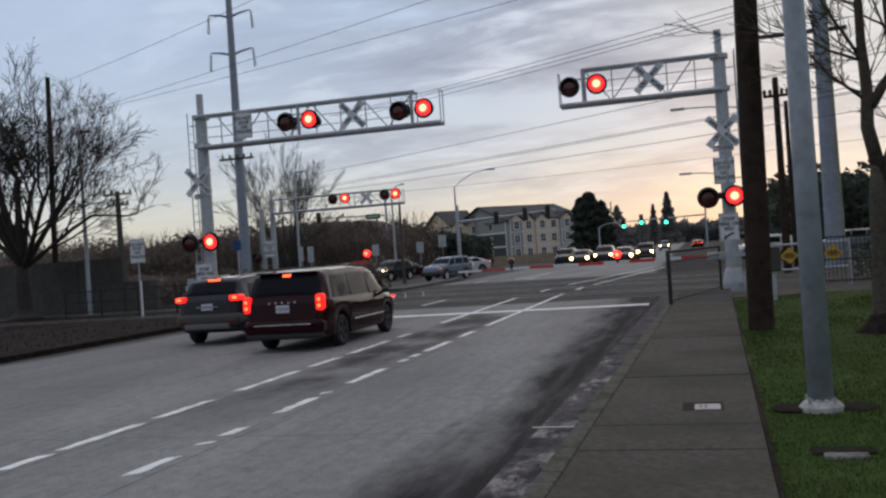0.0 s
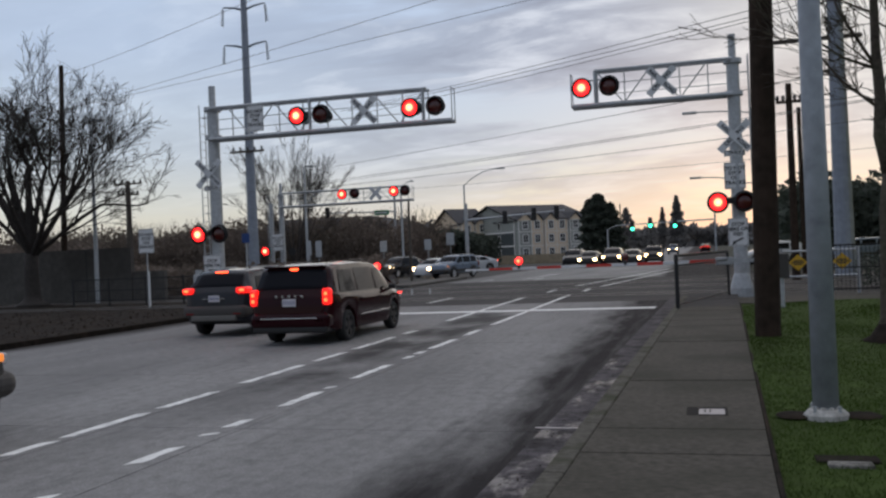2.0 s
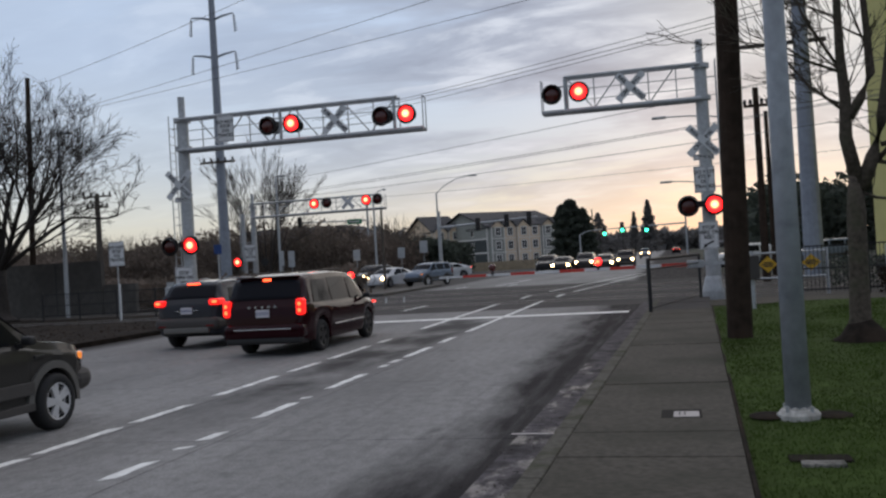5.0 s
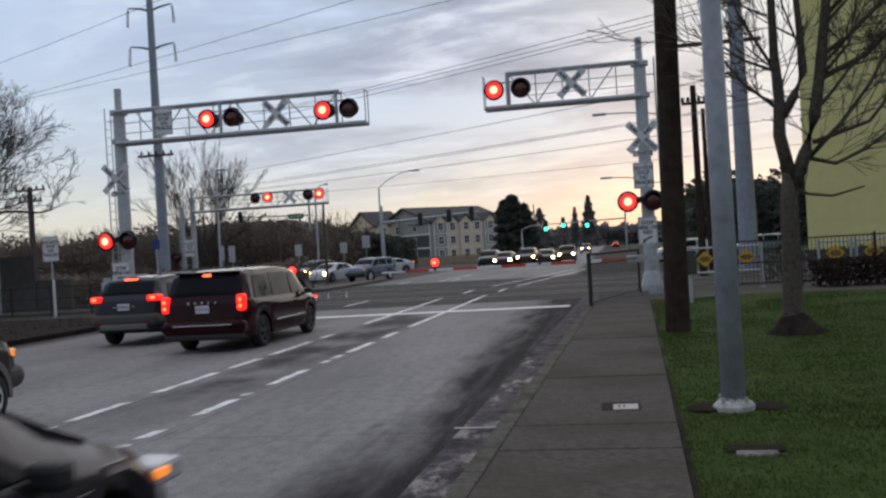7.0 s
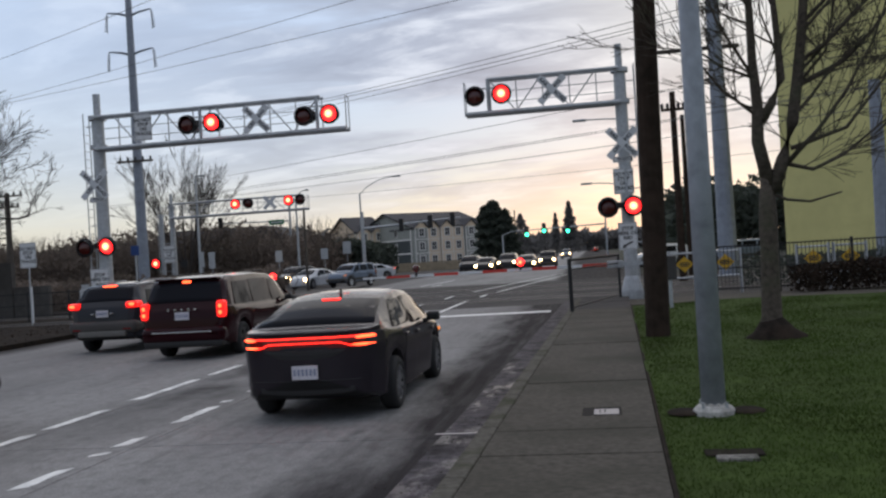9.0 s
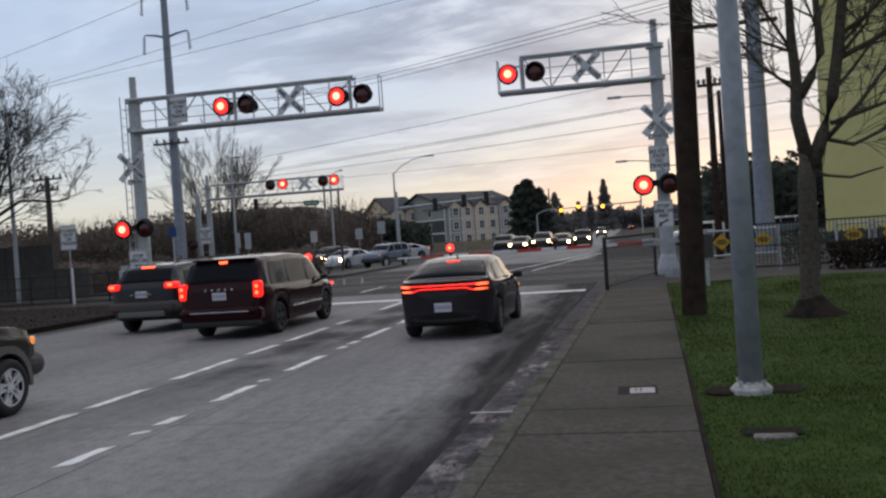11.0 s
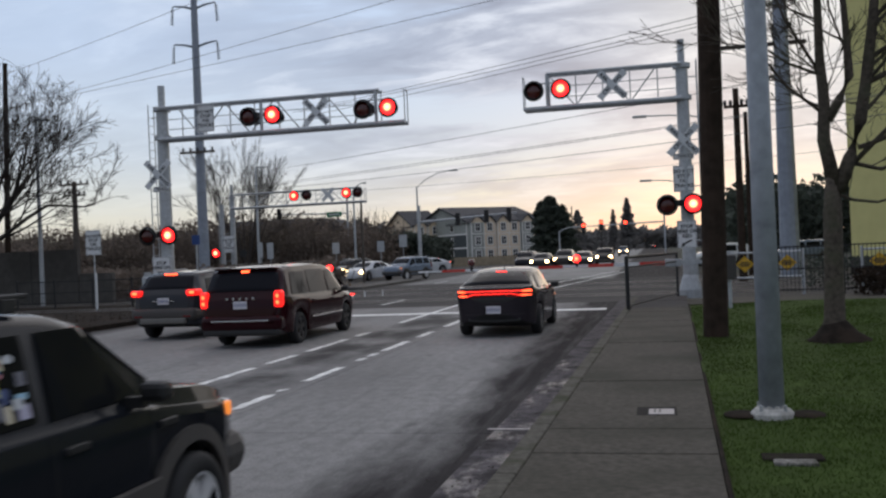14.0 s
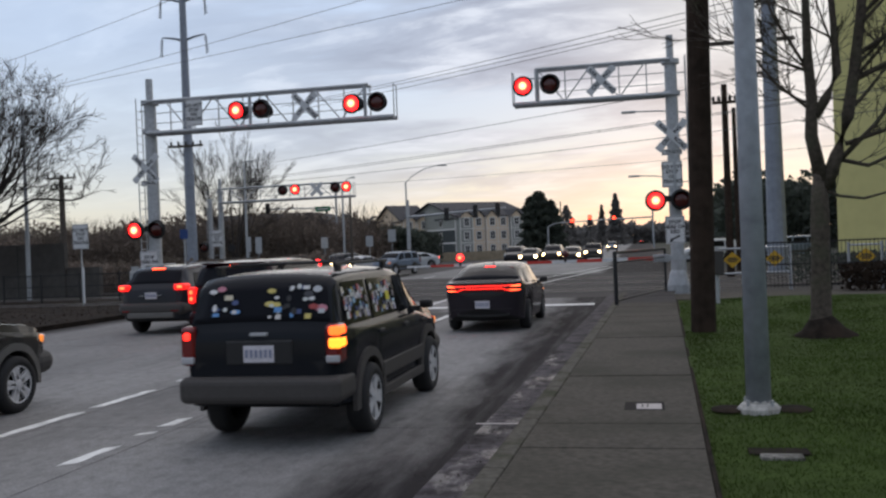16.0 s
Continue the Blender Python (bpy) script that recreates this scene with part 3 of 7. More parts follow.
def sign_plate(parent, x, y, z, w, h, text="", size=0.13, arrow=False, rz=0, mat=None):
    bm = BM()
    box(bm, -w / 2, w / 2, 0, 0.006, -h / 2, h / 2)
    pl = part("sign_plate", bm, mat or M_SIGN, parent, "grey back of a traffic sign" if mat else "white rectangular traffic sign with black letters", pose(x, y, z, 0, 0, rz))
    if mat:
        return pl
    bm = BM()
    t = 0.012
    for a, b, c, d in ((-w / 2 + .02, w / 2 - .02, h / 2 - .02 - t, h / 2 - .02), (-w / 2 + .02, w / 2 - .02, -h / 2 + .02, -h / 2 + .02 + t), (-w / 2 + .02, -w / 2 + .02 + t, -h / 2 + .033, h / 2 - .033), (w / 2 - .02 - t, w / 2 - .02, -h / 2 + .033, h / 2 - .033)):
        box(bm, a, b, -0.002, -0.0005, c, d)
    part("border", bm, M_INK, pl)
    if text:
        lettering(text, size, pl, pose(0, -0.003, 0.09 if arrow else 0))
    if arrow:
        bm = BM()
        poly(bm, [(-.20, -.13), (-.06, -.10), (-.09, -.06), (.16, .06), (.13, .11), (-.12, -.01), (-.14, .03)], 0.002)
        part("arrow", bm, M_INK, pl, at=pose(0, -0.004, -h / 2 + 0.17))
    return pl


def truss_arm(parent, x_mast, x_tip, y, z0, z1, short):
    """Two-chord walkway truss from the mast to the tip; the top chord ends `short` before the tip."""
    s = 1 if x_tip > x_mast else -1
    bm = BM()
    for dy in (-0.22, 0.22):
        tube(bm, [(x_mast, y + dy, z0), (x_tip, y + dy, z0)], 0.075, 10)
    for k in range(int(abs(x_tip - x_mast) / 0.5)):
        xx = x_mast + s * (0.3 + 0.5 * k)
        box(bm, xx - 0.02, xx + 0.02, y - 0.2, y + 0.2, z0 - 0.02, z0 + 0.02)
    part("lower_chord", bm, M_GALV, parent, "grey tubular lower chord with grating", smooth=False)
    bm = BM()
    tube(bm, [(x_mast, y - 0.2, z1), (x_tip - s * short, y - 0.2, z1)], 0.055, 10)
    tube(bm, [(x_mast, y + 0.2, z1), (x_tip - s * short, y + 0.2, z1)], 0.045, 10)
    part("upper_chord", bm, M_GALV, parent)
    n = int(abs(x_tip - x_mast) / 1.15)
    for k in range(n + 1):
        xx = x_mast + s * (0.75 + k * (abs(x_tip - x_mast) - short - 0.8) / n)
        bm = BM()
        tube(bm, [(xx, y + 0.2, z0), (xx, y + 0.2, z1)], 0.022, 6)
        part("post", bm, M_GALV, parent)
        if k < n and k % 2 == 0:
            xn = xx + s * (abs(x_tip - x_mast) - short - 0.8) / n
            bm = BM()
            tube(bm, [(xx, y - 0.2, z1), (xn, y - 0.2, z0)], 0.024, 6)
            part("brace", bm, M_GALV, parent)
        elif k < n:
            xn = xx + s * (abs(x_tip - x_mast) - short - 0.8) / n
            bm = BM()
            tube(bm, [(xx, y - 0.2, z0), (xn, y - 0.2, z1)], 0.024, 6)
            part("brace", bm, M_GALV, parent)
    for f in (0.36, 0.68):
        bm = BM()
        tube(bm, [(x_mast, y + 0.24, z0 + (z1 - z0) * f), (x_mast + s * (abs(x_tip - x_mast) - short - 0.2), y + 0.24, z0 + (z1 - z0) * f)], 0.016, 6)
        part("hand_rail", bm, M_GALV, parent)
    # cage round the end
    bm = BM()
    tube(bm, [(x_tip, y - 0.2, z0), (x_tip, y - 0.2, z1 - 0.05)], 0.02, 6)
    tube(bm, [(x_tip, y + 0.2, z0), (x_tip, y + 0.2, z1 - 0.05)], 0.02, 6)
    tube(bm, [(x_tip, y - 0.2, z1 - 0.05), (x_tip, y + 0.2, z1 - 0.05)], 0.02, 6)
    part("end_cage", bm, M_GALV, parent)


def mast(parent, x, y, top, r=0.15, ladder=-0.42):
    bm = BM()
    lathe(bm, [(r * 1.05, 0.1), (r, 2.0), (r * 0.92, top - 0.9), (r * 0.92, top - 0.85), (r * 0.55, top - 0.84), (r * 0.55, top)], "z", 18, (x, y, 0))
    part("mast", bm, M_GALV, parent, "grey painted steel mast", smooth=False)
    bm = BM()
    lathe(bm, [(0.36, 0.0), (0.36, 0.35), (0.26, 0.75), (0.17, 0.95)], "z", 18, (x, y, -0.05))
    part("base_cover", bm, M_GALV, parent, "flared grey mast base")
    bm = BM()
    for dx in (-0.2, 0.2):
        tube(bm, [(x + ladder, y + dx, 0.8), (x + ladder, y + dx, top - 0.7)], 0.02, 6)
    for k in range(int((top - 1.8) / 0.3)):
        tube(bm, [(x + ladder, y - 0.2, 1.0 + 0.3 * k), (x + ladder, y + 0.2, 1.0 + 0.3 * k)], 0.013, 5)
        if k % 6 == 3:
            tube(bm, [(x + ladder, y, 1.0 + 0.3 * k), (x, y, 1.0 + 0.3 * k)], 0.02, 5)
    part("ladder", bm, M_GALV, parent, "narrow steel access ladder")
    for zz in (top - 2.0, top - 0.95):
        bm = BM()
        lathe(bm, [(r * 1.35, zz), (r * 1.35, zz + 0.15)], "z", 14, (x, y, 0))
        part("collar", bm, M_GALV, parent)


def post_lamps(parent, x, y, z, which, gap=0.42):
    bm = BM()
    tube(bm, [(x - gap, y + 0.2, z + 0.05), (x + gap, y + 0.2, z + 0.05)], 0.035, 8)
    box(bm, x - 0.1, x + 0.1, y + 0.1, y + 0.35, z - 0.05, z + 0.15)
    part("lamp_bar", bm, M_BLACK, parent)
    flasher(parent, x - gap, y, z, which, "L")
    flasher(parent, x + gap, y, z, which, "R")


# right-hand signal: mast beside the sidewalk with a short arm
sig_r = thing("crossing_signal", pose(0, 0, 0), "grey steel crossing signal with short cantilever arm and red flashers", "railway signal", "crossing signals")
mast(sig_r, 1.03, 31.6, 8.55, 0.215, 0.47)
truss_arm(sig_r, 1.0, -4.2, 31.5, 6.58, 7.72, 0.8)
flasher(sig_r, -3.83, 31.2, 7.17, 0, "L")
flasher(sig_r, -2.92, 31.2, 7.18, 0, "R")
bm = BM()
tube(bm, [(-3.38, 31.3, 6.58), (-3.38, 31.3, 7.72)], 0.06, 8)
tube(bm, [(-3.9, 31.32, 7.42), (-2.85, 31.32, 7.42)], 0.03, 8)
part("lamp_hanger", bm, M_GALV, sig_r)
crossbuck(sig_r, -1.22, 31.2, 7.18)
crossbuck(sig_r, 0.98, 31.34, 5.22, 0.66)
tp = sign_plate(sig_r, 0.97, 31.4, 4.68, 0.66, 0.2)
lettering("TRACKS", 0.13, tp, pose(0.05, -0.003, 0))
sign_plate(sig_r, 0.95, 31.4, 3.95, 0.66, 0.86, "DO NOT\nSTOP\nON\nTRACKS", 0.165)
sign_plate(sig_r, 0.98, 31.38, 2.12, 0.62, 0.9, "STOP\nHERE ON\nRED", 0.165, True)
post_lamps(sig_r, 0.80, 31.2, 3.10, 0, 0.41)

# left-hand signal: long arm
sig_l = thing("crossing_signal", pose(0, 0, 0), "grey steel crossing signal with long cantilever arm and four overhead flashers", "railway signal", "crossing signals")
mast(sig_l, -17.62, 31.1, 8.45, 0.235, -0.45)
truss_arm(sig_l, -17.6, -8.25, 31.0, 6.42, 7.58, 0.9)
for xx in (-14.01, -13.08):
    flasher(sig_l, xx, 30.7, 7.0, 0, "L" if xx < -13.5 else "R")
for xx in (-9.73, -8.82):
    flasher(sig_l, xx, 30.7, 6.94, 0, "L" if xx < -9.2 else "R")
for xx in (-13.55, -9.28):
    bm = BM()
    tube(bm, [(xx, 30.8, 6.42), (xx, 30.8, 7.58)], 0.06, 8)
    tube(bm, [(xx - 0.5, 30.82, 7.25), (xx + 0.5, 30.82, 7.25)], 0.03, 8)
    part("lamp_hanger", bm, M_GALV, sig_l)
    for dx in (-0.42, 0.42):  # lamps for the far side, seen from behind
        bm = BM()
        lathe(bm, [(0.02, -0.2), (0.12, -0.18), (0.17, 0.0), (0.25, 0.02), (0.25, 0.04), (0.18, 0.05), (0.18, 0.26)], "y", 20)
        part("rear_lamp", bm, M_BLACK, sig_l, "black flasher lamp facing the other way", pose(xx + dx, 31.25, 7.0))
crossbuck(sig_l, -11.44, 30.7, 6.98)
crossbuck(sig_l, -17.72, 30.8, 5.16, 0.68)
tp = sign_plate(sig_l, -17.66, 30.86, 4.62, 0.6, 0.2)
lettering("TRACKS", 0.13, tp, pose(0.05, -0.003, 0))
sign_plate(sig_l, -15.68, 30.72, 7.06, 0.66, 0.96, "DO NOT\nSTOP\nON\nTRACKS", 0.17)
sign_plate(sig_l, -17.72, 30.8, 1.74, 0.72, 0.78, "STOP\nHERE ON\nRED", 0.17)
post_lamps(sig_l, -17.72, 30.65, 2.91, 0, 0.43)

# far signal beyond the tracks
sig_f = thing("crossing_signal", pose(0, 0, 0), "far grey crossing signal whose arm reaches over the road", "railway signal", "crossing signals")
mast(sig_f, -27.0, 56.1, 6.9, 0.18, -0.9)
truss_arm(sig_f, -27.0, -17.8, 56.0, 5.3, 6.2, 0.3)
for xx, sd in ((-22.47, "L"), (-21.62, "R"), (-18.95, "L"), (-18.2, "R")):
    flasher(sig_f, xx, 55.65, 5.9, 1, sd)
crossbuck(sig_f, -20.2, 55.7, 5.85, 0.55, False)
bm = BM()
tube(bm, [(-27.75, 56.1, 0), (-27.75, 56.1, 5.6)], 0.15, 10)
part("rear_mast", bm, M_GALV, sig_f)
sign_plate(sig_f, -27.1, 55.6, 3.0, 0.75, 1.1, "DO NOT\nSTOP\nON\nTRACKS", 0.19)
flasher(sig_f, -28.0, 55.55, 2.45, 1, "L")
for dx in (0.9,):
    bm = BM()
    lathe(bm, [(0.25, 0), (0.25, 0.03), (0.17, 0.05), (0.17, 0.25), (0.02, 0.27)], "y", 18)
    part("dark_lamp", bm, M_BLACK, sig_f, "unlit black flasher", pose(-27.0 + dx, 55.6, 2.35))


# ---- gates ----
def gate(pivot, length, side, label, lamps):
    g = thing("crossing_gate", pivot, label, "crossing gate", "crossing gates")
    s = side
    n = int(length / 0.42)
    for k in range(n):
        x0, x1 = s * (0.5 + k * (length - 0.5) / n), s * (0.5 + (k + 1) * (length - 0.5) / n)
        bm = BM()
        h = 0.11 - 0.05 * k / n
        box(bm, min(x0, x1), max(x0, x1), -0.02, 0.02, -h / 2, h / 2)
        part("stripe", bm, M_REDTAPE if (k // 2) % 2 == 0 else M_SIGN, g)
    bm = BM()
    box(bm, min(0, s * 0.52), max(0, s * 0.52), -0.1, 0.1, -0.12, 0.12, 0.02)
    box(bm, min(0, -s * 0.9), max(0, -s * 0.9), 0.06, 0.1, -0.06, 0.06)
    box(bm, -s * 0.9 - 0.2, -s * 0.9 + 0.2, -0.05, 0.2, -0.2, 0.2, 0.03)
    part("counterweight", bm, M_GALV, g, "grey pivot and counterweight")
    for d, which, sd in lamps:
        bm = BM()
        lathe(bm, [(0.03, -0.12), (0.05, -0.1), (0.05, 0.02)], "z", 10, (s * d, 0, 0.10))
        lamp_body = part("gate_lamp", bm, M_BLACK, g, "small gate arm lamp")
        # lens ball larger than the glass, its bloom put into the size
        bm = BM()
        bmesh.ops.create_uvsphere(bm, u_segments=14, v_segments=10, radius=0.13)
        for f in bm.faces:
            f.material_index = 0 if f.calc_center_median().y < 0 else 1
        lens = part("lens", bm, [M_GATELENS, M_LENSOFF], lamp_body, "red lamp lens enlarged for its bloom", pose(s * d, 0, 0.25), True)
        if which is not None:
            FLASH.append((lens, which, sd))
    return g


gate_r = gate(pose(0.75, 30.6, 1.22), 8.7, -1, "lowered red and white striped gate arm with lamps", [(6.85, 0, "L"), (3.33, 0, "R")])
gate_l = gate(pose(-17.3, 30.6, 1.22), 6.25, 1, "red and white striped gate arm being lowered", [(6.15, None, "")])
for gx in (1.1, -17.3):
    bm = BM()
    box(bm, gx - 0.22, gx + 0.22, 32.05, 32.5, -0.05, 1.25, 0.04)
    tagged(part("gate_mechanism", bm, M_GALV), "grey metal gate mechanism box on the ground", "gate drive", "gate mechanisms")


# ---- vehicles ----
def interp(pts, y):
    if y <= pts[0][0]:
        return pts[0][1]
    for (a, va), (b, vb) in zip(pts, pts[1:]):
        if y <= b:
            return va + (vb - va) * (y - a) / (b - a)
    return pts[-1][1]


def wheel(parent, x, y, r, w, rim_mat, spokes, side):
    """A tyre with tread shoulders and a spoked rim; it turns about its own x axis."""
    bm = BM()
    lathe(bm, [(r * 0.66, -w / 2), (r * 0.9, -w / 2), (r * 0.98, -w / 2 + 0.03), (r, -w / 4), (r, w / 4), (r * 0.98, w / 2 - 0.03), (r * 0.9, w / 2), (r * 0.66, w / 2), (r * 0.62, w / 4), (r * 0.62, -w / 4), (r * 0.66, -w / 2)], "x", 32, cap=False)
    wh = part("wheel", bm, M_TYRE, parent, "black rubber tyre on an alloy wheel", pose(x, y, r), True)
    bm = BM()
    o = side * w / 2
    lathe(bm, [(r * 0.60, o - side * 0.01), (r * 0.66, o - side * 0.005), (r * 0.66, o - side * 0.06), (r * 0.58, o - side * 0.08)], "x", 28, cap=False)
    for k in range(spokes):
        a = k * math.tau / spokes
        for da in ((-0.17, 0.17) if spokes == 5 else (0.0,)):
            mrot = Matrix.Rotation(a + da, 4, "X")
            wd = 0.030 if spokes == 5 else 0.022
            box(bm, min(o - side * .05, o - side * .012), max(o - side * .05, o - side * .012), -wd, wd, 0.04, r * 0.63, m=mrot)
    lathe(bm, [(0.02, o - side * 0.005), (0.065, o - side * 0.012), (0.07, o - side * 0.05)], "x", 14)
    part("rim", bm, rim_mat, wh, "spoked alloy rim")
    bm = BM()
    lathe(bm, [(0.01, o - side * 0.09), (r * 0.62, o - side * 0.09)], "x", 24)
    part("brake_disc", bm, M_UNDER, wh)
    return wh


def car(name, spec, at, label, category="car", group=""):
    """Body lofted through cross sections along its length; y = 0 at the tail, rising to the nose; wheels at their axles."""
    root = thing(name, at, label, category, group)
    Lc, ra, wb, r = spec["length"], spec["rear"], spec["base"], spec["r"]
    fa = ra + wb
    off = -ra  # root stands on the rear axle
    hw, sill = spec["half"], spec["sill"]
    top, belt, plan, roofw = spec["top"], spec["belt"], spec["plan"], spec["roofw"]
    arch = r + spec.get("arch", 0.065)

    def zbot(y):
        z = interp(spec["bottom"], y) if "bottom" in spec else sill
        for ax in (ra, fa):
            d = abs(y - ax)
            if d < arch:
                z = max(z, r + math.sqrt(arch * arch - d * d))
        return z

    ys = sorted(set([p[0] for p in top] + [p[0] for p in belt] + [p[0] for p in plan] + [i * Lc / 26 for i in range(27)]
                    + [ax + arch * math.cos(math.radians(a)) for ax in (ra, fa) for a in (0.5, 8, 20, 35, 50, 65, 80, 90, 100, 115, 130, 145, 160, 172, 179.5)]))
    ys = [y for i, y in enumerate(ys) if 0 <= y <= Lc and (i == 0 or y - ys[i - 1] > 1e-4)]

    def section(y):
        w = hw * interp(plan, y)
        zt, zb, zl = interp(top, y), interp(belt, y), zbot(y)
        zb = min(zb, zt - 0.015)
        zl = min(zl, zb - 0.06)
        wr = min(interp(roofw, y) * hw, w - 0.02)
        k = min(1.0, max(0.0, (zt - zb) / 0.25))
        wr = w - 0.05 - (w - 0.05 - wr) * k
        zm = zl + (zb - zl) * 0.74
        return [(0, zl), (w * 0.90, zl), (w * 0.955, zl + 0.03), (w, zm), (w * 0.985, zb - 0.03), (w * 0.965, zb), (w - 0.05 - (w - 0.05 - wr) * 0.06, zb + (zt - zb) * 0.06),
                (wr + 0.02, zb + (zt - zb) * 0.86), (wr - 0.03, zb + (zt - zb) * 0.955), (wr - 0.13, zt - 0.006 * k), (wr * 0.45, zt + 0.012 * k), (0, zt + 0.018 * k)]

    def glass_x(y, z):
        w = hw * interp(plan, y)
        zt, zb = interp(top, y), interp(belt, y)
        wr = interp(roofw, y) * hw
        f = (z - zb) / max(0.05, zt - zb)
        lo = w - 0.05
        return lo + (wr + 0.02 - lo) * min(1.0, max(0.0, (f - 0.06) / 0.8))

    bm = BM()
    rings = []
    for y in ys:
        half = section(y)
        ring = [bm.verts.new((x, y + off, z)) for x, z in half] + [bm.verts.new((-x, y + off, z)) for x, z in half[-2:0:-1]]
        rings.append(ring)
    n = len(rings[0])
    for a, b in zip(rings, rings[1:]):
        for k in range(n):
            f = bm.faces.new((a[k], a[(k + 1) % n], b[(k + 1) % n], b[k]))
            f.material_index = 1 if k in (0, n - 1) else 0
    bm.faces.new(rings[0])
    bm.faces.new(rings[-1][::-1])
    body = part("body", bm, [spec["paint"], M_UNDER], root, spec.get("body_label", ""), smooth=True)
    md = body.modifiers.new("edges", "EDGE_SPLIT")
    md.split_angle = radians(38)
    # dark inner floor between the wheels
    bm = BM()
    box(bm, -hw * 0.72, hw * 0.72, 0.5 + off, Lc - 0.4 + off, sill + 0.02, sill + 0.35)
    part("underbody", bm, M_UNDER, root)

    # side windows with pillars between them
    for win in spec["windows"]:
        for s in (1, -1):
            bm = BM()
            y0b, y1b, y0t, y1t, zl, zh = win
            ny, nz = 6, 5
            vs = []
            for j in range(nz + 1):
                for i in range(ny + 1):
                    fz, fy = j / nz, i / ny
                    yb, yt = y0b + (y1b - y0b) * fy, y0t + (y1t - y0t) * fy
                    y = yb + (yt - yb) * fz
                    z = zl + (zh - zl) * fz
                    vs.append(bm.verts.new((s * (glass_x(y, z) + 0.008), y + off, z)))
            for j in range(nz):
                for i in range(ny):
                    a = j * (ny + 1) + i
                    bm.faces.new((vs[a], vs[a + 1], vs[a + ny + 2], vs[a + ny + 1]))
            bm.normal_update()
            bmesh.ops.solidify(bm, geom=bm.faces[:], thickness=0.004)
            gl = part("side_window", bm, M_GLASS, root, "dark tinted side window")
            if spec.get("stickers") and win in spec["windows"][:2]:
                rs = random.Random(5 + s)
                for k in range(80):
                    y = y0b + 0.05 + (y1b - y0b - 0.12) * rs.random()
                    z = zl + 0.05 + (zh - zl - 0.11) * rs.random()
                    sw, sh = rs.uniform(0.015, 0.042), rs.uniform(0.012, 0.04)
                    bm = BM()
                    pts = [(y + sw * math.cos(q * math.tau / 8 + 0.39) * 1.0, z + sh * math.sin(q * math.tau / 8 + 0.39)) for q in range(8)] if rs.random() < 0.5 else [(y - sw, z - sh), (y + sw, z - sh), (y + sw, z + sh), (y - sw, z + sh)]
                    d = 0.0130 + 0.0005 * (k % 9)
                    fv = [bm.verts.new((s * (glass_x(p, q) + d), p + off, q)) for p, q in pts]
                    bm.faces.new(fv)
                    part("sticker", bm, STICKERS[rs.randrange(len(STICKERS))], gl)

            if spec.get("stickers") and win == spec["windows"][1]:
                bm = BM()
                y, z = y0b + 0.62, zl + 0.20
                bm.faces.new([bm.verts.new((s * (glass_x(p, q) + 0.0195), p + off, q)) for p, q in ((y - 0.075, z - 0.05), (y + 0.075, z - 0.05), (y + 0.075, z + 0.05), (y - 0.075, z + 0.05))])
                part("sticker", bm, STICKY, gl, "yellow rectangular sticker")

    # windscreen and rear window lie on the slope of the roofline
    for nm, (ya, yb, fa_, fb_) in (("windscreen", spec["screen"]), ("rear_window", spec["backlight"])):
        bm = BM()
        rows = []
        for j in range(6):
            y = ya + (yb - ya) * j / 5
            z = interp(top, y)
            d = 0.03
            sl = (interp(top, y + d) - interp(top, y - d)) / (2 * d)
            nrm = Vector((0, -sl, 1)).normalized()
            wx = (fa_ + (fb_ - fa_) * j / 5) * hw
            k = min(1.0, max(0.0, (z - interp(belt, y)) / 0.25))
            edge = max(0.2, interp(roofw, y) * hw - 0.13)
            rows.append([bm.verts.new(Vector((wx * (i / 4 - 1), y + off, z + k * (0.018 - 0.024 * min(1.4, abs(wx * (i / 4 - 1)) / edge) ** 2))) + nrm * 0.007) for i in range(9)])
        for a, b in zip(rows, rows[1:]):
            for i in range(8):
                bm.faces.new((a[i], a[i + 1], b[i + 1], b[i]))
        bm.normal_update()
        bmesh.ops.solidify(bm, geom=bm.faces[:], thickness=0.004)
        gl = part(nm, bm, M_SCREEN, root, "dark tinted glass", smooth=True)
        if spec.get("stickers") and nm == "rear_window":
            rs = random.Random(11)
            for k in range(58):
                f, u = rs.uniform(0.08, 0.92), rs.uniform(-0.86, 0.90)
                if (-0.30 < u < 0.12) or (u < -0.3 and rs.random() < 0.45):
                    continue
                y = ya + (yb - ya) * f
                z = interp(top, y)
                wx = (fa_ + (fb_ - fa_) * f) * hw * u
                sl = (interp(top, y + 0.03) - interp(top, y - 0.03)) / 0.06
                nrm = Vector((0, -sl, 1)).normalized()
                tng = Vector((0, 1, sl)).normalized()
                sw, sh = rs.uniform(0.020, 0.062), rs.uniform(0.016, 0.042)
                c = Vector((wx, y + off, z + 0.006)) + nrm * (0.020 + 0.0003 * k)
                nq = 4 if rs.random() < 0.45 else 9
                bm = BM()
                bm.faces.new([bm.verts.new(c + Vector((1, 0, 0)) * sw * math.cos(q * math.tau / nq + 0.785) + tng * sh * math.sin(q * math.tau / nq + 0.785)) for q in range(nq)])
                part("sticker", bm, STICKERS[rs.randrange(len(STICKERS))], gl)

    # wheels and arch trims
    wheels = []
    wx = spec["track"] / 2
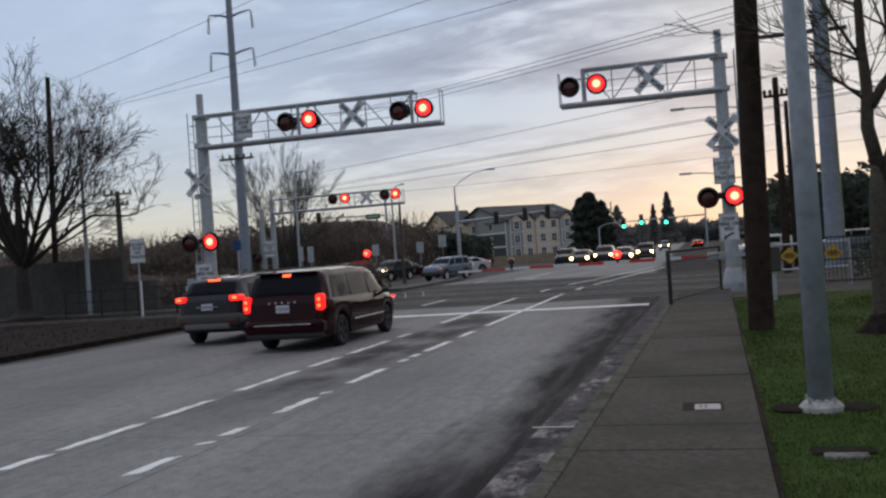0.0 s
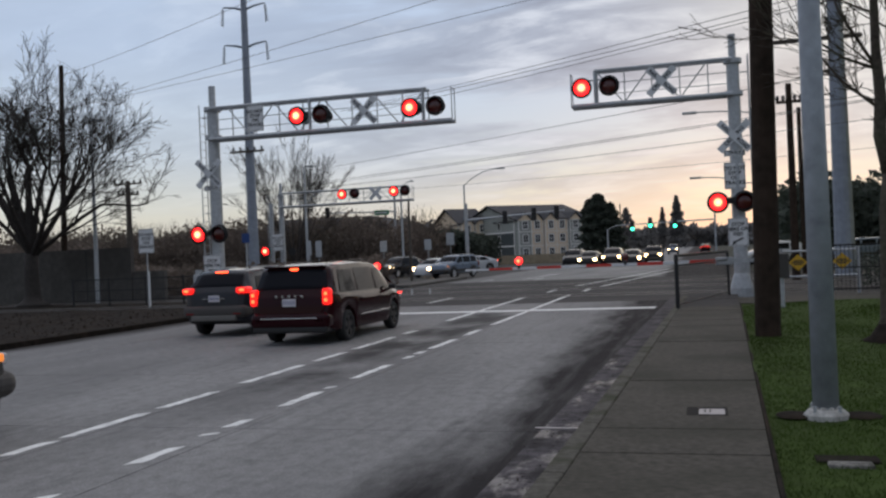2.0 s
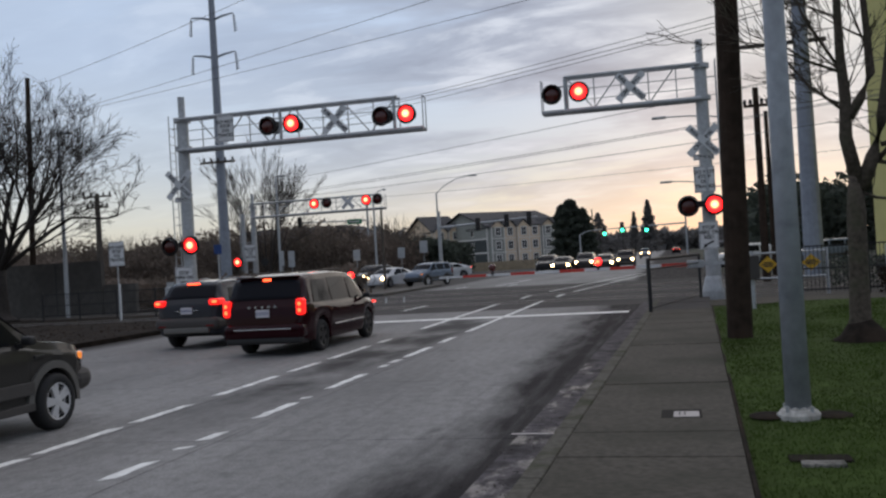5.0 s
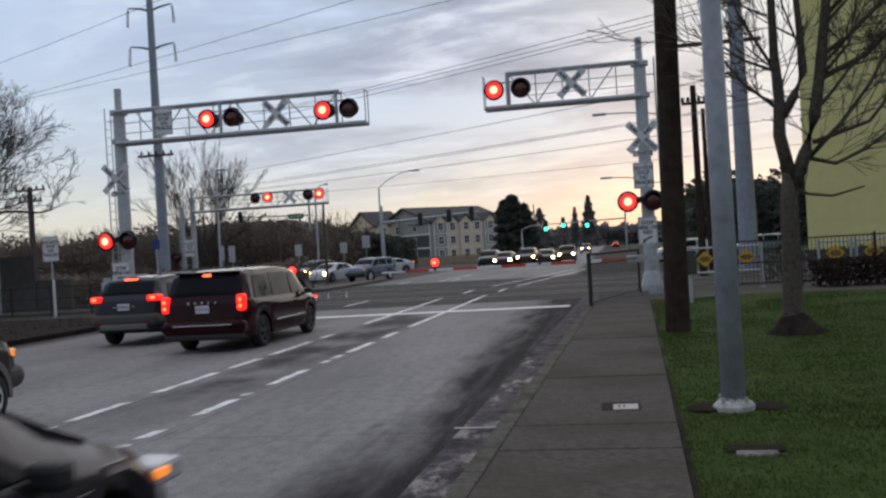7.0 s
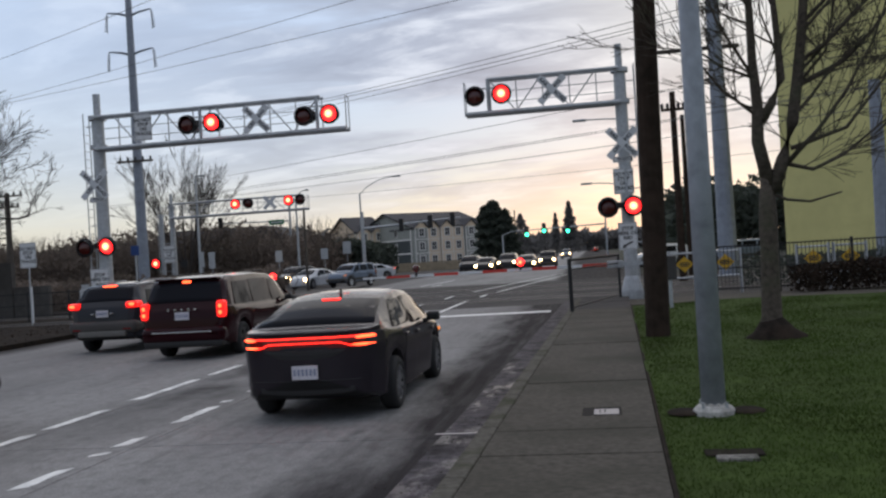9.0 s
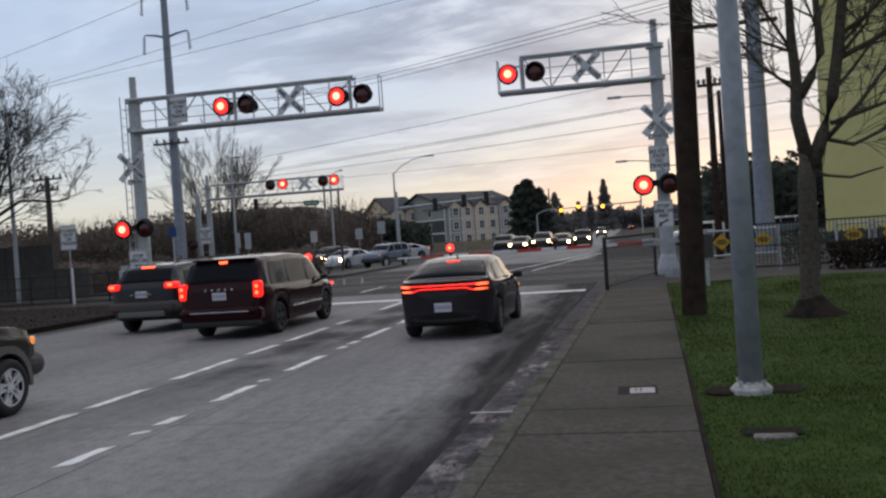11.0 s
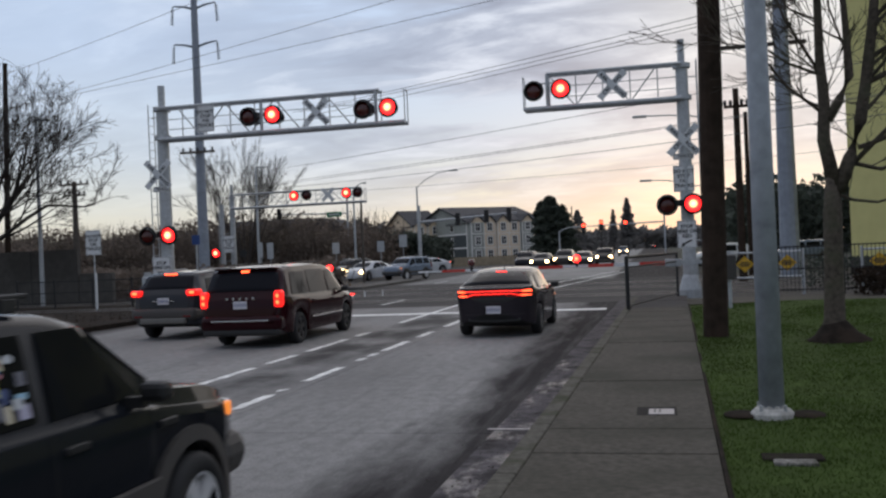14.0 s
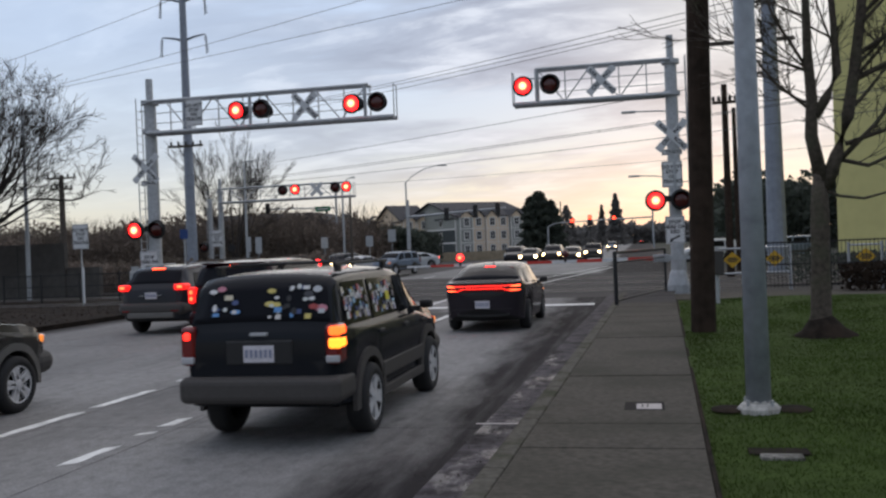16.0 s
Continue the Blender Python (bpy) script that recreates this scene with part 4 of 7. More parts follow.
    for ax in (0.0, wb):
        for s in (1, -1):
            wheels.append(wheel(root, s * wx, ax, r, spec["tw"], spec["rim"], spec["spokes"], s))
            if spec.get("arch_trim"):
                bm = BM()
                pr = []
                for k in range(19):
                    a = math.radians(-6 + 192 * k / 18)
                    for rr, dx in ((arch - 0.01, 0.022), (arch + 0.085, 0.016), (arch + 0.085, -0.03), (arch - 0.01, -0.03)):
                        yy = ax + rr * math.cos(a)
                        zz = max(r + rr * math.sin(a), sill - 0.02)
                        pr.append(bm.verts.new((s * (hw * interp(plan, yy - off) * (0.995) + dx), yy, zz)))
                for k in range(18):
                    for q in range(4):
                        bm.faces.new((pr[4 * k + q], pr[4 * k + (q + 1) % 4], pr[4 * k + 4 + (q + 1) % 4], pr[4 * k + 4 + q]))
                part("arch_trim", bm, spec["arch_trim"], root, "grey plastic wheel arch trim")
    # bumpers, cladding and details given as boxes: name, box, material, bevel, mirrored
    for nm, bx, mt, bv, mir, lab in spec["bits"]:
        for s in ((1, -1) if mir else (1,)):
            x0, x1, y0, y1, z0, z1 = bx
            if s < 0:
                x0, x1 = -x1, -x0
            bm = BM()
            box(bm, x0, x1, y0 + off, y1 + off, z0, z1, bv)
            part(nm, bm, mt, root, lab)
    # bands that lie round the curved tail
    def tail_y(x, z):
        y = 0.0
        while y < 0.6 and (hw * interp(plan, y) * 0.975 < abs(x) or interp(top, y) < z or interp(spec["bottom"], y) > z):
            y += 0.004
        return y

    for nm, xa, xb, lo, hi, mt, d, lab in spec.get("bands", ()):
        bm = BM()
        n = max(6, int((xb - xa) / 0.05))
        cols = []
        for i in range(n + 1):
            x = xa + (xb - xa) * i / n
            e = 0.006 if i in (0, n) else 0.0
            zs = (lo(x) + e, (lo(x) + hi(x)) / 2, hi(x) - e)
            yy = tail_y(x, min(zs[1], 0.80))
            cols.append([bm.verts.new((x * (1 + 0.4 * d), yy + off - d * (0.6 if k != 1 else 1.0), z)) for k, z in enumerate(zs)] + [bm.verts.new((x, yy + off + 0.05, z)) for z in (zs[2], zs[0])])
        for p, q in zip(cols, cols[1:]):
            for k in range(5):
                bm.faces.new((p[k], q[k], q[(k + 1) % 5], p[(k + 1) % 5]))
        bm.faces.new(cols[0])
        bm.faces.new(cols[-1][::-1])
        bmesh.ops.recalc_face_normals(bm, faces=bm.faces[:])
        part(nm, bm, mt, root, lab)
    # number plate with bars in place of characters
    if "plate" in spec:
        px, py, pz = spec["plate"]
        bm = BM()
        box(bm, px - 0.155, px + 0.155, py + off - 0.012, py + off, pz - 0.08, pz + 0.08, 0.004)
        pl = part("number_plate", bm, M_PLATE, root, "pale licence plate with unreadable bars")
        for k in range(6):
            bm = BM()
            bx = px - 0.12 + 0.048 * k
            box(bm, bx - 0.014, bx + 0.014, py + off - 0.016, py + off - 0.0122, pz - 0.035, pz + 0.04)
            part("plate_bar", bm, M_PLBAR, pl)
    # mirrors
    for s in (1, -1):
        bm = BM()
        mx, my, mz = spec["mirror"]
        ms = spec.get("mirror_size", 0.85)
        box(bm, s * mx - 0.11 * ms, s * mx + 0.11 * ms, my + off - 0.06, my + off + 0.06, mz - 0.075 * ms, mz + 0.075 * ms, 0.035)
        box(bm, s * (mx - 0.13) - 0.06, s * (mx - 0.13) + 0.06, my + off - 0.03, my + off + 0.03, mz - 0.09, mz - 0.03)
        part("mirror", bm, spec.get("mirror_mat", M_BLACK), root, "door mirror")
    # shut lines of the doors
    for ydoor in spec.get("doors", ()):
        for s in (1, -1):
            bm = BM()
            zb = interp(belt, ydoor)
            zs = [sill + 0.06 + (zb - sill - 0.08) * k / 4 for k in range(5)]
            a = []
            for z in zs:
                xw = hw * interp(plan, ydoor) * (1.0 if z < zb - 0.1 else 0.99) + 0.0015
                a.append((bm.verts.new((s * xw, ydoor + off - 0.005, z)), bm.verts.new((s * xw, ydoor + off + 0.005, z))))
            for p, q in zip(a, a[1:]):
                bm.faces.new((p[0], p[1], q[1], q[0]))
            part("shut_line", bm, M_UNDER, root)
            bm = BM()
            yh = ydoor + 0.16
            box(bm, s * hw * interp(plan, yh) - 0.02, s * hw * interp(plan, yh) + 0.02, yh + off - 0.09, yh + off + 0.09, zb - 0.13, zb - 0.09, 0.008)
            part("door_handle", bm, spec.get("handle", spec["paint"]), root)
    return root, wheels


def paint(name, col, metal=0.0, rough=0.2):
    return material(name, col, rough * 0.6, metal, grain=(600, 0.06), spots=(1.6, tuple(c * 1.2 + 0.004 for c in col), 0.35), coat=0.0, spec=0.17)


STICKERS = [material("sticker_" + n, c, 0.5) for n, c in (("white", (0.7, 0.7, 0.7)), ("paper", (0.62, 0.60, 0.58)), ("silver", (0.5, 0.52, 0.55)), ("blue", (0.12, 0.3, 0.6)), ("sky", (0.3, 0.5, 0.65)), ("pink", (0.55, 0.22, 0.28)), ("cream", (0.62, 0.56, 0.42)), ("navy", (0.06, 0.09, 0.22)), ("red", (0.38, 0.06, 0.06)), ("straw", (0.6, 0.5, 0.15)), ("black", (0.02, 0.02, 0.022)), ("lilac", (0.42, 0.40, 0.52)), ("shade", (0.14, 0.14, 0.17)), ("pale", (0.6, 0.62, 0.6)), ("dark", (0.05, 0.05, 0.06)))]

STICKY = material("sticker_yellow", (0.65, 0.60, 0.05), 0.5)
P_RED = paint("dark_red_metallic", (0.020, 0.003, 0.005))
P_GREY = paint("dark_grey_metallic", (0.030, 0.032, 0.038))
P_GUN = paint("gunmetal_metallic", (0.028, 0.024, 0.029), 0.0, 0.26)
P_BLK = paint("black_green_paint", (0.010, 0.012, 0.016), 0.0, 0.25)
P_TAN = paint("dark_bronze_metallic", (0.045, 0.042, 0.038))
P_BLUE = paint("pale_blue_silver", (0.17, 0.21, 0.27))
P_WHITE = paint("white_paint", (0.5, 0.52, 0.54), 0.0)
P_DARK = paint("charcoal_paint", (0.018, 0.018, 0.02))

VAN = dict(
    length=5.15, rear=1.05, base=3.078, r=0.345, half=0.99, sill=0.24, track=1.66, tw=0.22, rim=M_RIMD, spokes=5, paint=P_RED,
    top=[(0, 0.62), (0.03, 1.02), (0.10, 1.14), (0.34, 1.62), (0.44, 1.68), (0.9, 1.725), (2.2, 1.74), (3.1, 1.70), (3.45, 1.62), (4.35, 1.13), (4.6, 1.06), (5.0, 0.92), (5.10, 0.78), (5.15, 0.6)],
    belt=[(0, 0.60), (0.1, 1.10), (1.2, 1.03), (3.9, 0.98), (4.4, 0.94), (5.15, 0.6)],
    bottom=[(0, 0.36), (0.5, 0.27), (1.5, 0.24), (4.6, 0.24), (5.15, 0.32)],
    plan=[(0, 0.76), (0.015, 0.83), (0.05, 0.89), (0.11, 0.93), (0.22, 0.96), (0.5, 0.985), (1.5, 1.0), (4.0, 1.0), (4.5, 0.965), (4.8, 0.89), (5.0, 0.78), (5.10, 0.64), (5.15, 0.5)],
    roofw=[(0, 0.80), (2.5, 0.80), (4.3, 0.76), (5.15, 0.6)],
    windows=[(0.62, 1.55, 0.72, 1.52, 1.10, 1.58), (1.66, 2.78, 1.63, 2.74, 1.09, 1.60), (2.88, 3.86, 2.84, 3.26, 1.07, 1.57)],
    screen=(3.55, 4.30, 0.74, 0.86), backlight=(0.13, 0.33, 0.84, 0.76), mirror=(1.08, 3.62, 1.08), doors=(1.6, 2.82, 3.92), plate=(0.0, 0.0, 0.92),
    bits=[
        ("tail_light", (0.755, 0.93, -0.012, 0.20, 0.86, 1.21), M_TAILG, 0.05, True, "glowing red tail lamp housing"),
        ("brake_light", (0.79, 0.905, -0.022, 0.12, 0.905, 1.025), M_TAIL, 0.05, True, "glowing orange brake lamp"),
        ("brake_light", (0.79, 0.905, -0.022, 0.12, 1.04, 1.16), M_TAIL, 0.05, True, "glowing orange brake lamp"),
        ("high_brake_light", (-0.09, 0.09, 0.30, 0.42, 1.60, 1.645), M_TAIL, 0.01, False, "glowing high brake lamp"),
        ("bumper", (-0.915, 0.915, -0.07, 0.55, 0.36, 0.70), P_RED, 0.11, False, ""),
        ("bumper_step", (-0.87, 0.87, -0.05, 0.4, 0.27, 0.42), M_BLACK, 0.05, False, "black lower bumper"),
        ("chrome_strip", (-0.66, 0.66, -0.075, -0.05, 0.575, 0.60), M_CHROME, 0.006, False, "chrome strip"),
        *[("tailgate_trim", (x - 0.03, x + 0.03, -0.012, 0.06, 1.03, 1.075), M_CHROME, 0.004, False, "small chrome tailgate badge") for x in (-0.30, -0.15, 0.0, 0.15, 0.30)],
        ("reflector", (0.62, 0.78, -0.07, 0.0, 0.52, 0.56), M_TAILD, 0.006, True, ""),
        ("side_moulding", (0.985, 1.0, 1.65, 3.65, 0.53, 0.56), M_CHROME, 0.004, True, "bright side moulding"),
        ("roof_rail", (0.66, 0.70, 0.8, 2.9, 1.755, 1.785), M_BLACK, 0.01, True, "black roof rail"),
        ("spoiler", (-0.70, 0.70, 0.27, 0.5, 1.665, 1.70), P_RED, 0.015, False, ""),
        ("headlight", (0.60, 0.86, 4.72, 4.98, 0.74, 0.86), M_LAMPCLR, 0.03, True, "clear headlight"),
        ("side_marker", (0.86, 0.95, 4.62, 4.74, 0.86, 0.90), M_TAILR, 0.01, True, ""),
    ])
SUV = dict(
    length=4.52, rear=0.88, base=2.69, r=0.345, half=0.92, sill=0.26, track=1.57, tw=0.22, rim=M_RIM, spokes=5, paint=P_GREY,
    top=[(0, 0.70), (0.04, 1.08), (0.12, 1.20), (0.42, 1.56), (0.6, 1.63), (1.4, 1.66), (2.2, 1.655), (2.6, 1.60), (3.45, 1.12), (3.7, 1.06), (4.35, 0.92), (4.48, 0.78), (4.52, 0.62)],
    belt=[(0, 0.68), (0.12, 1.17), (1.2, 1.09), (3.2, 0.97), (3.7, 0.92), (4.52, 0.6)],
    bottom=[(0, 0.38), (0.5, 0.28), (4.1, 0.26), (4.52, 0.32)],
    plan=[(0, 0.70), (0.02, 0.79), (0.06, 0.86), (0.14, 0.915), (0.28, 0.955), (0.5, 0.985), (1.3, 1.0), (3.4, 1.0), (4.0, 0.94), (4.35, 0.83), (4.52, 0.62)],
    roofw=[(0, 0.72), (1.5, 0.74), (3.4, 0.72), (4.5, 0.6)],
    windows=[(0.62, 1.15, 0.80, 1.16, 1.14, 1.47), (1.24, 2.10, 1.24, 2.06, 1.10, 1.52), (2.18, 3.05, 2.15, 2.50, 1.05, 1.51)],
    screen=(2.70, 3.40, 0.72, 0.84), backlight=(0.15, 0.44, 0.78, 0.68), mirror=(1.0, 2.85, 1.06), doors=(1.2, 2.14, 3.1), plate=(0.0, 0.0, 0.95),
    bits=[
        ("tail_light", (0.60, 0.89, -0.01, 0.34, 1.07, 1.22), M_TAILG, 0.05, True, "glowing red tail lamp"),
        ("brake_light", (0.69, 0.85, -0.02, 0.16, 1.11, 1.195), M_TAIL, 0.035, True, "glowing orange brake lamp"),
        ("high_brake_light", (-0.16, 0.16, 0.40, 0.50, 1.58, 1.61), M_TAIL, 0.01, False, "glowing high brake lamp"),
        ("bumper", (-0.87, 0.87, -0.07, 0.5, 0.48, 0.78), M_PLASTIC, 0.11, False, "dark bumper"),
        ("skid_plate", (-0.62, 0.62, -0.09, 0.2, 0.40, 0.54), M_SKID, 0.03, False, "dull silver lower bumper plate"),
        ("roof_rail", (0.60, 0.64, 0.8, 2.4, 1.68, 1.71), M_GALV, 0.01, True, "silver roof rail"),
        ("reflector", (0.55, 0.75, -0.075, 0.0, 0.56, 0.60), M_TAILD, 0.006, True, "red reflector"),
        ("chrome_strip", (-0.3, 0.3, -0.015, 0.03, 0.935, 0.955), M_CHROME, 0.004, False, ""),
        ("headlight", (0.52, 0.80, 4.02, 4.34, 0.78, 0.88), M_LAMPCLR, 0.03, True, "clear headlight"),
    ])


def sag(x):
    """Height of the lower light bar: high at the centre line, low at both ends."""
    f = min(1.0, max(0.0, (abs(x) - 0.40) / 0.16))
    return 0.926 - 0.044 * f * f * (3 - 2 * f)


SEDAN = dict(
    length=4.67, rear=0.98, base=2.703, r=0.325, half=0.915, sill=0.20, track=1.57, tw=0.215, rim=M_RIMG, spokes=10, paint=P_GUN,
    top=[(0, 0.78), (0.012, 0.88), (0.035, 0.98), (0.07, 1.045), (0.12, 1.07), (0.30, 1.082), (0.40, 1.09), (0.48, 1.115), (0.95, 1.285), (1.38, 1.385), (1.75, 1.432), (2.2, 1.445), (2.7, 1.405), (3.0, 1.33), (3.72, 0.99), (3.85, 0.95), (4.45, 0.80), (4.6, 0.66), (4.67, 0.5)],
    belt=[(0, 0.74), (0.035, 0.94), (0.12, 1.04), (1.0, 1.0), (3.4, 0.90), (3.85, 0.87), (4.67, 0.48)],
    bottom=[(0, 0.50), (0.015, 0.44), (0.05, 0.38), (0.12, 0.32), (0.4, 0.24), (1.4, 0.19), (4.1, 0.19), (4.67, 0.24)],
    plan=[(0, 0.30), (0.010, 0.42), (0.026, 0.54), (0.052, 0.65), (0.09, 0.74), (0.15, 0.82), (0.24, 0.885), (0.42, 0.945), (1.2, 1.0), (3.4, 0.985), (4.1, 0.93), (4.45, 0.80), (4.67, 0.55)],
    roofw=[(0, 0.80), (1.0, 0.71), (2.0, 0.71), (3.4, 0.71), (4.67, 0.5)],
    windows=[(0.95, 1.95, 1.40, 1.93, 1.02, 1.325), (2.02, 3.10, 2.00, 2.55, 0.98, 1.34)],
    screen=(2.88, 3.66, 0.66, 0.80), backlight=(0.455, 1.46, 0.80, 0.66), mirror=(0.985, 2.98, 0.99), doors=(1.3, 2.0, 3.15), plate=(0.0, -0.02, 0.60),
    bits=[
        ("high_brake_light", (-0.12, 0.12, 1.19, 1.25, 1.358, 1.382), M_TAILR, 0.004, False, "glowing high brake lamp"),
        ("antenna", (-0.006, 0.006, 1.62, 1.72, 1.42, 1.485), M_BLACK, 0.004, False, "small roof antenna"),
        ("headlight", (0.56, 0.82, 4.18, 4.50, 0.62, 0.75), M_LAMPCLR, 0.03, True, "clear headlight"),
        ("side_marker", (0.80, 0.845, 4.16, 4.30, 0.68, 0.73), M_AMBERS, 0.01, True, "amber side marker"),
    ], bands=[
        ("tail_light", -0.80, 0.80, lambda x: 0.868 + 0.02 * (abs(x) < 0.3), lambda x: 1.012, M_TAILD, 0.010, "dark full-width tail lamp panel"),
        ("light_bar", -0.79, 0.79, lambda x: 0.985, lambda x: 0.998, M_TAILR, 0.020, "thin glowing red light bar"),
        ("lower_light_bar", -0.79, 0.79, lambda x: sag(x), lambda x: sag(x) + 0.013, M_TAILR, 0.020, "thin curved glowing red light bar"),
        ("brake_light", 0.60, 0.79, lambda x: 0.966, lambda x: 1.000, M_TAIL, 0.022, "glowing brake lamp"),
        ("brake_light", -0.79, -0.60, lambda x: 0.966, lambda x: 1.000, M_TAIL, 0.022, "glowing brake lamp"),
        ("lower_brake_light", 0.56, 0.79, lambda x: 0.880, lambda x: 0.905, M_TAIL, 0.022, "glowing brake lamp"),
        ("lower_brake_light", -0.79, -0.56, lambda x: 0.880, lambda x: 0.905, M_TAIL, 0.022, "glowing brake lamp"),
        ("plate_recess", -0.50, 0.50, lambda x: 0.745 + 0.10 * (abs(x) / 0.5) ** 3, lambda x: 0.85, M_BLACK, 0.008, "black plate recess"),
        ("boot_lip", -0.74, 0.74, lambda x: 1.035, lambda x: 1.058, P_GUN, 0.002, "boot lid lip"),
        ("bumper_crease", -0.66, 0.66, lambda x: 0.495, lambda x: 0.505, M_BLACK, 0.006, "bumper crease"),
        ("diffuser", -0.56, 0.56, lambda x: 0.33 + 0.03 * (x / 0.56) ** 2, lambda x: 0.43, M_BLACK, 0.006, "black lower bumper"),
    ])
ESC = dict(
    length=4.36, rear=0.90, base=2.619, r=0.355, half=0.83, sill=0.30, track=1.50, tw=0.225, rim=M_RIM, spokes=5, paint=P_BLK, arch=0.075,
    top=[(0, 0.84), (0.02, 1.08), (0.06, 1.16), (0.20, 1.56), (0.30, 1.635), (0.8, 1.665), (2.1, 1.665), (2.45, 1.635), (2.66, 1.58), (3.24, 1.18), (3.38, 1.13), (3.9, 1.075), (4.12, 1.00), (4.24, 0.92), (4.32, 0.80), (4.36, 0.62)],
    belt=[(0, 0.82), (0.08, 1.12), (3.0, 1.07), (3.3, 1.02), (4.12, 0.93), (4.36, 0.58)],
    bottom=[(0, 0.42), (0.5, 0.34), (4.0, 0.33), (4.36, 0.44)],
    plan=[(0, 0.80), (0.015, 0.86), (0.045, 0.905), (0.10, 0.94), (0.20, 0.968), (0.45, 0.99), (3.7, 0.985), (4.0, 0.955), (4.15, 0.905), (4.25, 0.83), (4.32, 0.72), (4.36, 0.55)],
    roofw=[(0, 0.80), (2.5, 0.80), (3.2, 0.80), (4.4, 0.7)],
    windows=[(0.30, 1.12, 0.40, 1.11, 1.14, 1.55), (1.23, 2.16, 1.23, 2.14, 1.14, 1.55), (2.27, 3.06, 2.25, 2.58, 1.13, 1.55)],
    screen=(2.72, 3.20, 0.78, 0.86), backlight=(0.075, 0.195, 0.84, 0.76), mirror_size=0.72, mirror=(0.94, 2.92, 1.17), doors=(1.18, 2.22, 3.08), plate=(0.0, -0.005, 0.91),
    handle=M_BLACK,
    bits=[
        ("bumper", (-0.815, 0.815, -0.09, 0.46, 0.44, 0.70), M_PLASTIC, 0.075, False, "grey plastic rear bumper"),
        ("bumper_lower", (-0.70, 0.70, -0.02, 0.3, 0.42, 0.50), M_UNDER, 0.03, False, ""),
        ("front_bumper", (-0.795, 0.795, 3.93, 4.39, 0.40, 0.72), M_PLASTIC, 0.15, False, "grey plastic front bumper"),
        ("door_cladding", (0.81, 0.847, 1.30, 3.12, 0.50, 0.66), M_PLASTIC, 0.012, True, "grey plastic door cladding"),
        ("sill_cladding", (0.785, 0.838, 1.32, 3.12, 0.30, 0.40), M_PLASTIC, 0.012, True, "grey sill cladding"),
        ("tail_light", (0.655, 0.806, -0.012, 0.22, 0.80, 1.18), M_TAILD, 0.045, True, "glowing red tail lamp housing"),
        ("brake_light", (0.695, 0.812, -0.022, 0.20, 1.065, 1.165), M_AMBERT, 0.03, False, "glowing orange turn lamp"),
        ("brake_light", (0.690, 0.812, -0.022, 0.20, 0.945, 1.058), M_AMBER, 0.03, False, "glowing amber turn lamp"),
        ("brake_light", (-0.775, -0.69, -0.024, 0.05, 1.04, 1.13), M_TAILR, 0.03, False, "glowing red brake lamp"),
        ("tail_light_lower", (0.665, 0.80, -0.022, 0.05, 0.82, 0.89), M_LAMPCLR, 0.015, True, "clear reversing lamp"),
        ("plate_recess", (-0.34, 0.34, -0.006, 0.03, 0.80, 1.04), M_BLACK, 0.02, False, "black plate recess"),
        ("badge", (-0.09, 0.09, -0.012, 0.05, 1.075, 1.11), M_GALV, 0.01, False, "small oval badge"),
        ("roof_rail", (0.60, 0.64, 0.45, 2.3, 1.71, 1.74), M_BLACK, 0.01, True, "black roof rail"),
        ("roof_rail_foot", (0.595, 0.645, 0.5, 0.62, 1.65, 1.72), M_BLACK, 0.008, True, ""),
        ("roof_rail_foot", (0.595, 0.645, 2.1, 2.22, 1.65, 1.72), M_BLACK, 0.008, True, ""),
        ("cross_bar", (-0.64, 0.64, 0.80, 0.86, 1.73, 1.755), M_BLACK, 0.008, False, "black roof cross bar"),
        ("cross_bar", (-0.64, 0.64, 1.85, 1.91, 1.73, 1.755), M_BLACK, 0.008, False, "black roof cross bar"),
        ("headlight", (0.46, 0.72, 4.02, 4.27, 0.78, 0.92), M_LAMPCLR, 0.03, True, "clear headlight"),
        ("side_marker", (0.70, 0.765, 4.03, 4.17, 0.82, 0.92), M_AMBERS, 0.022, True, "glowing amber corner lamp"),
    ], stickers=True, arch_trim=M_PLASTIC)
TAN = dict(ESC)
TAN.update(paint=P_TAN, stickers=False, bits=[b for b in ESC["bits"] if b[0] not in ("brake_light",)], arch_trim=material("bronze_grey_cladding", (0.10, 0.097, 0.09), 0.6, grain=(30, 0.1)))


def variant(base, pt, lit=None, **kw):
    d = dict(base)
    d["bits"] = [b for b in base["bits"] if not (lit == "front" and ("brake" in b[0] or "light_bar" in b[0]))]
    if lit == "front":
        d["bits"] = [((b[0], (*b[1][:4], b[1][4] - 0.04, b[1][5] + 0.05), M_HEAD, b[3], b[4], "glowing headlight") if b[0] == "headlight" else b) for b in d["bits"]]
    d["bits"] = [((b[0], b[1], pt, b[3], b[4], b[5]) if b[2] is base["paint"] else b) for b in d["bits"]]
    d["bands"] = [((*b[:5], pt, *b[6:]) if b[5] is base["paint"] else b) for b in base.get("bands", ()) if not (lit == "front" and ("brake" in b[0] or "light_bar" in b[0]))]
    d["bits"] = [((b[0], b[1], M_TAILD, b[3], b[4], "dark red tail lamp") if lit == "front" and b[2] is M_TAILG else b) for b in d["bits"]]
    d.update(paint=pt, stickers=False, **kw)
    d.pop("plate", None)
    return d


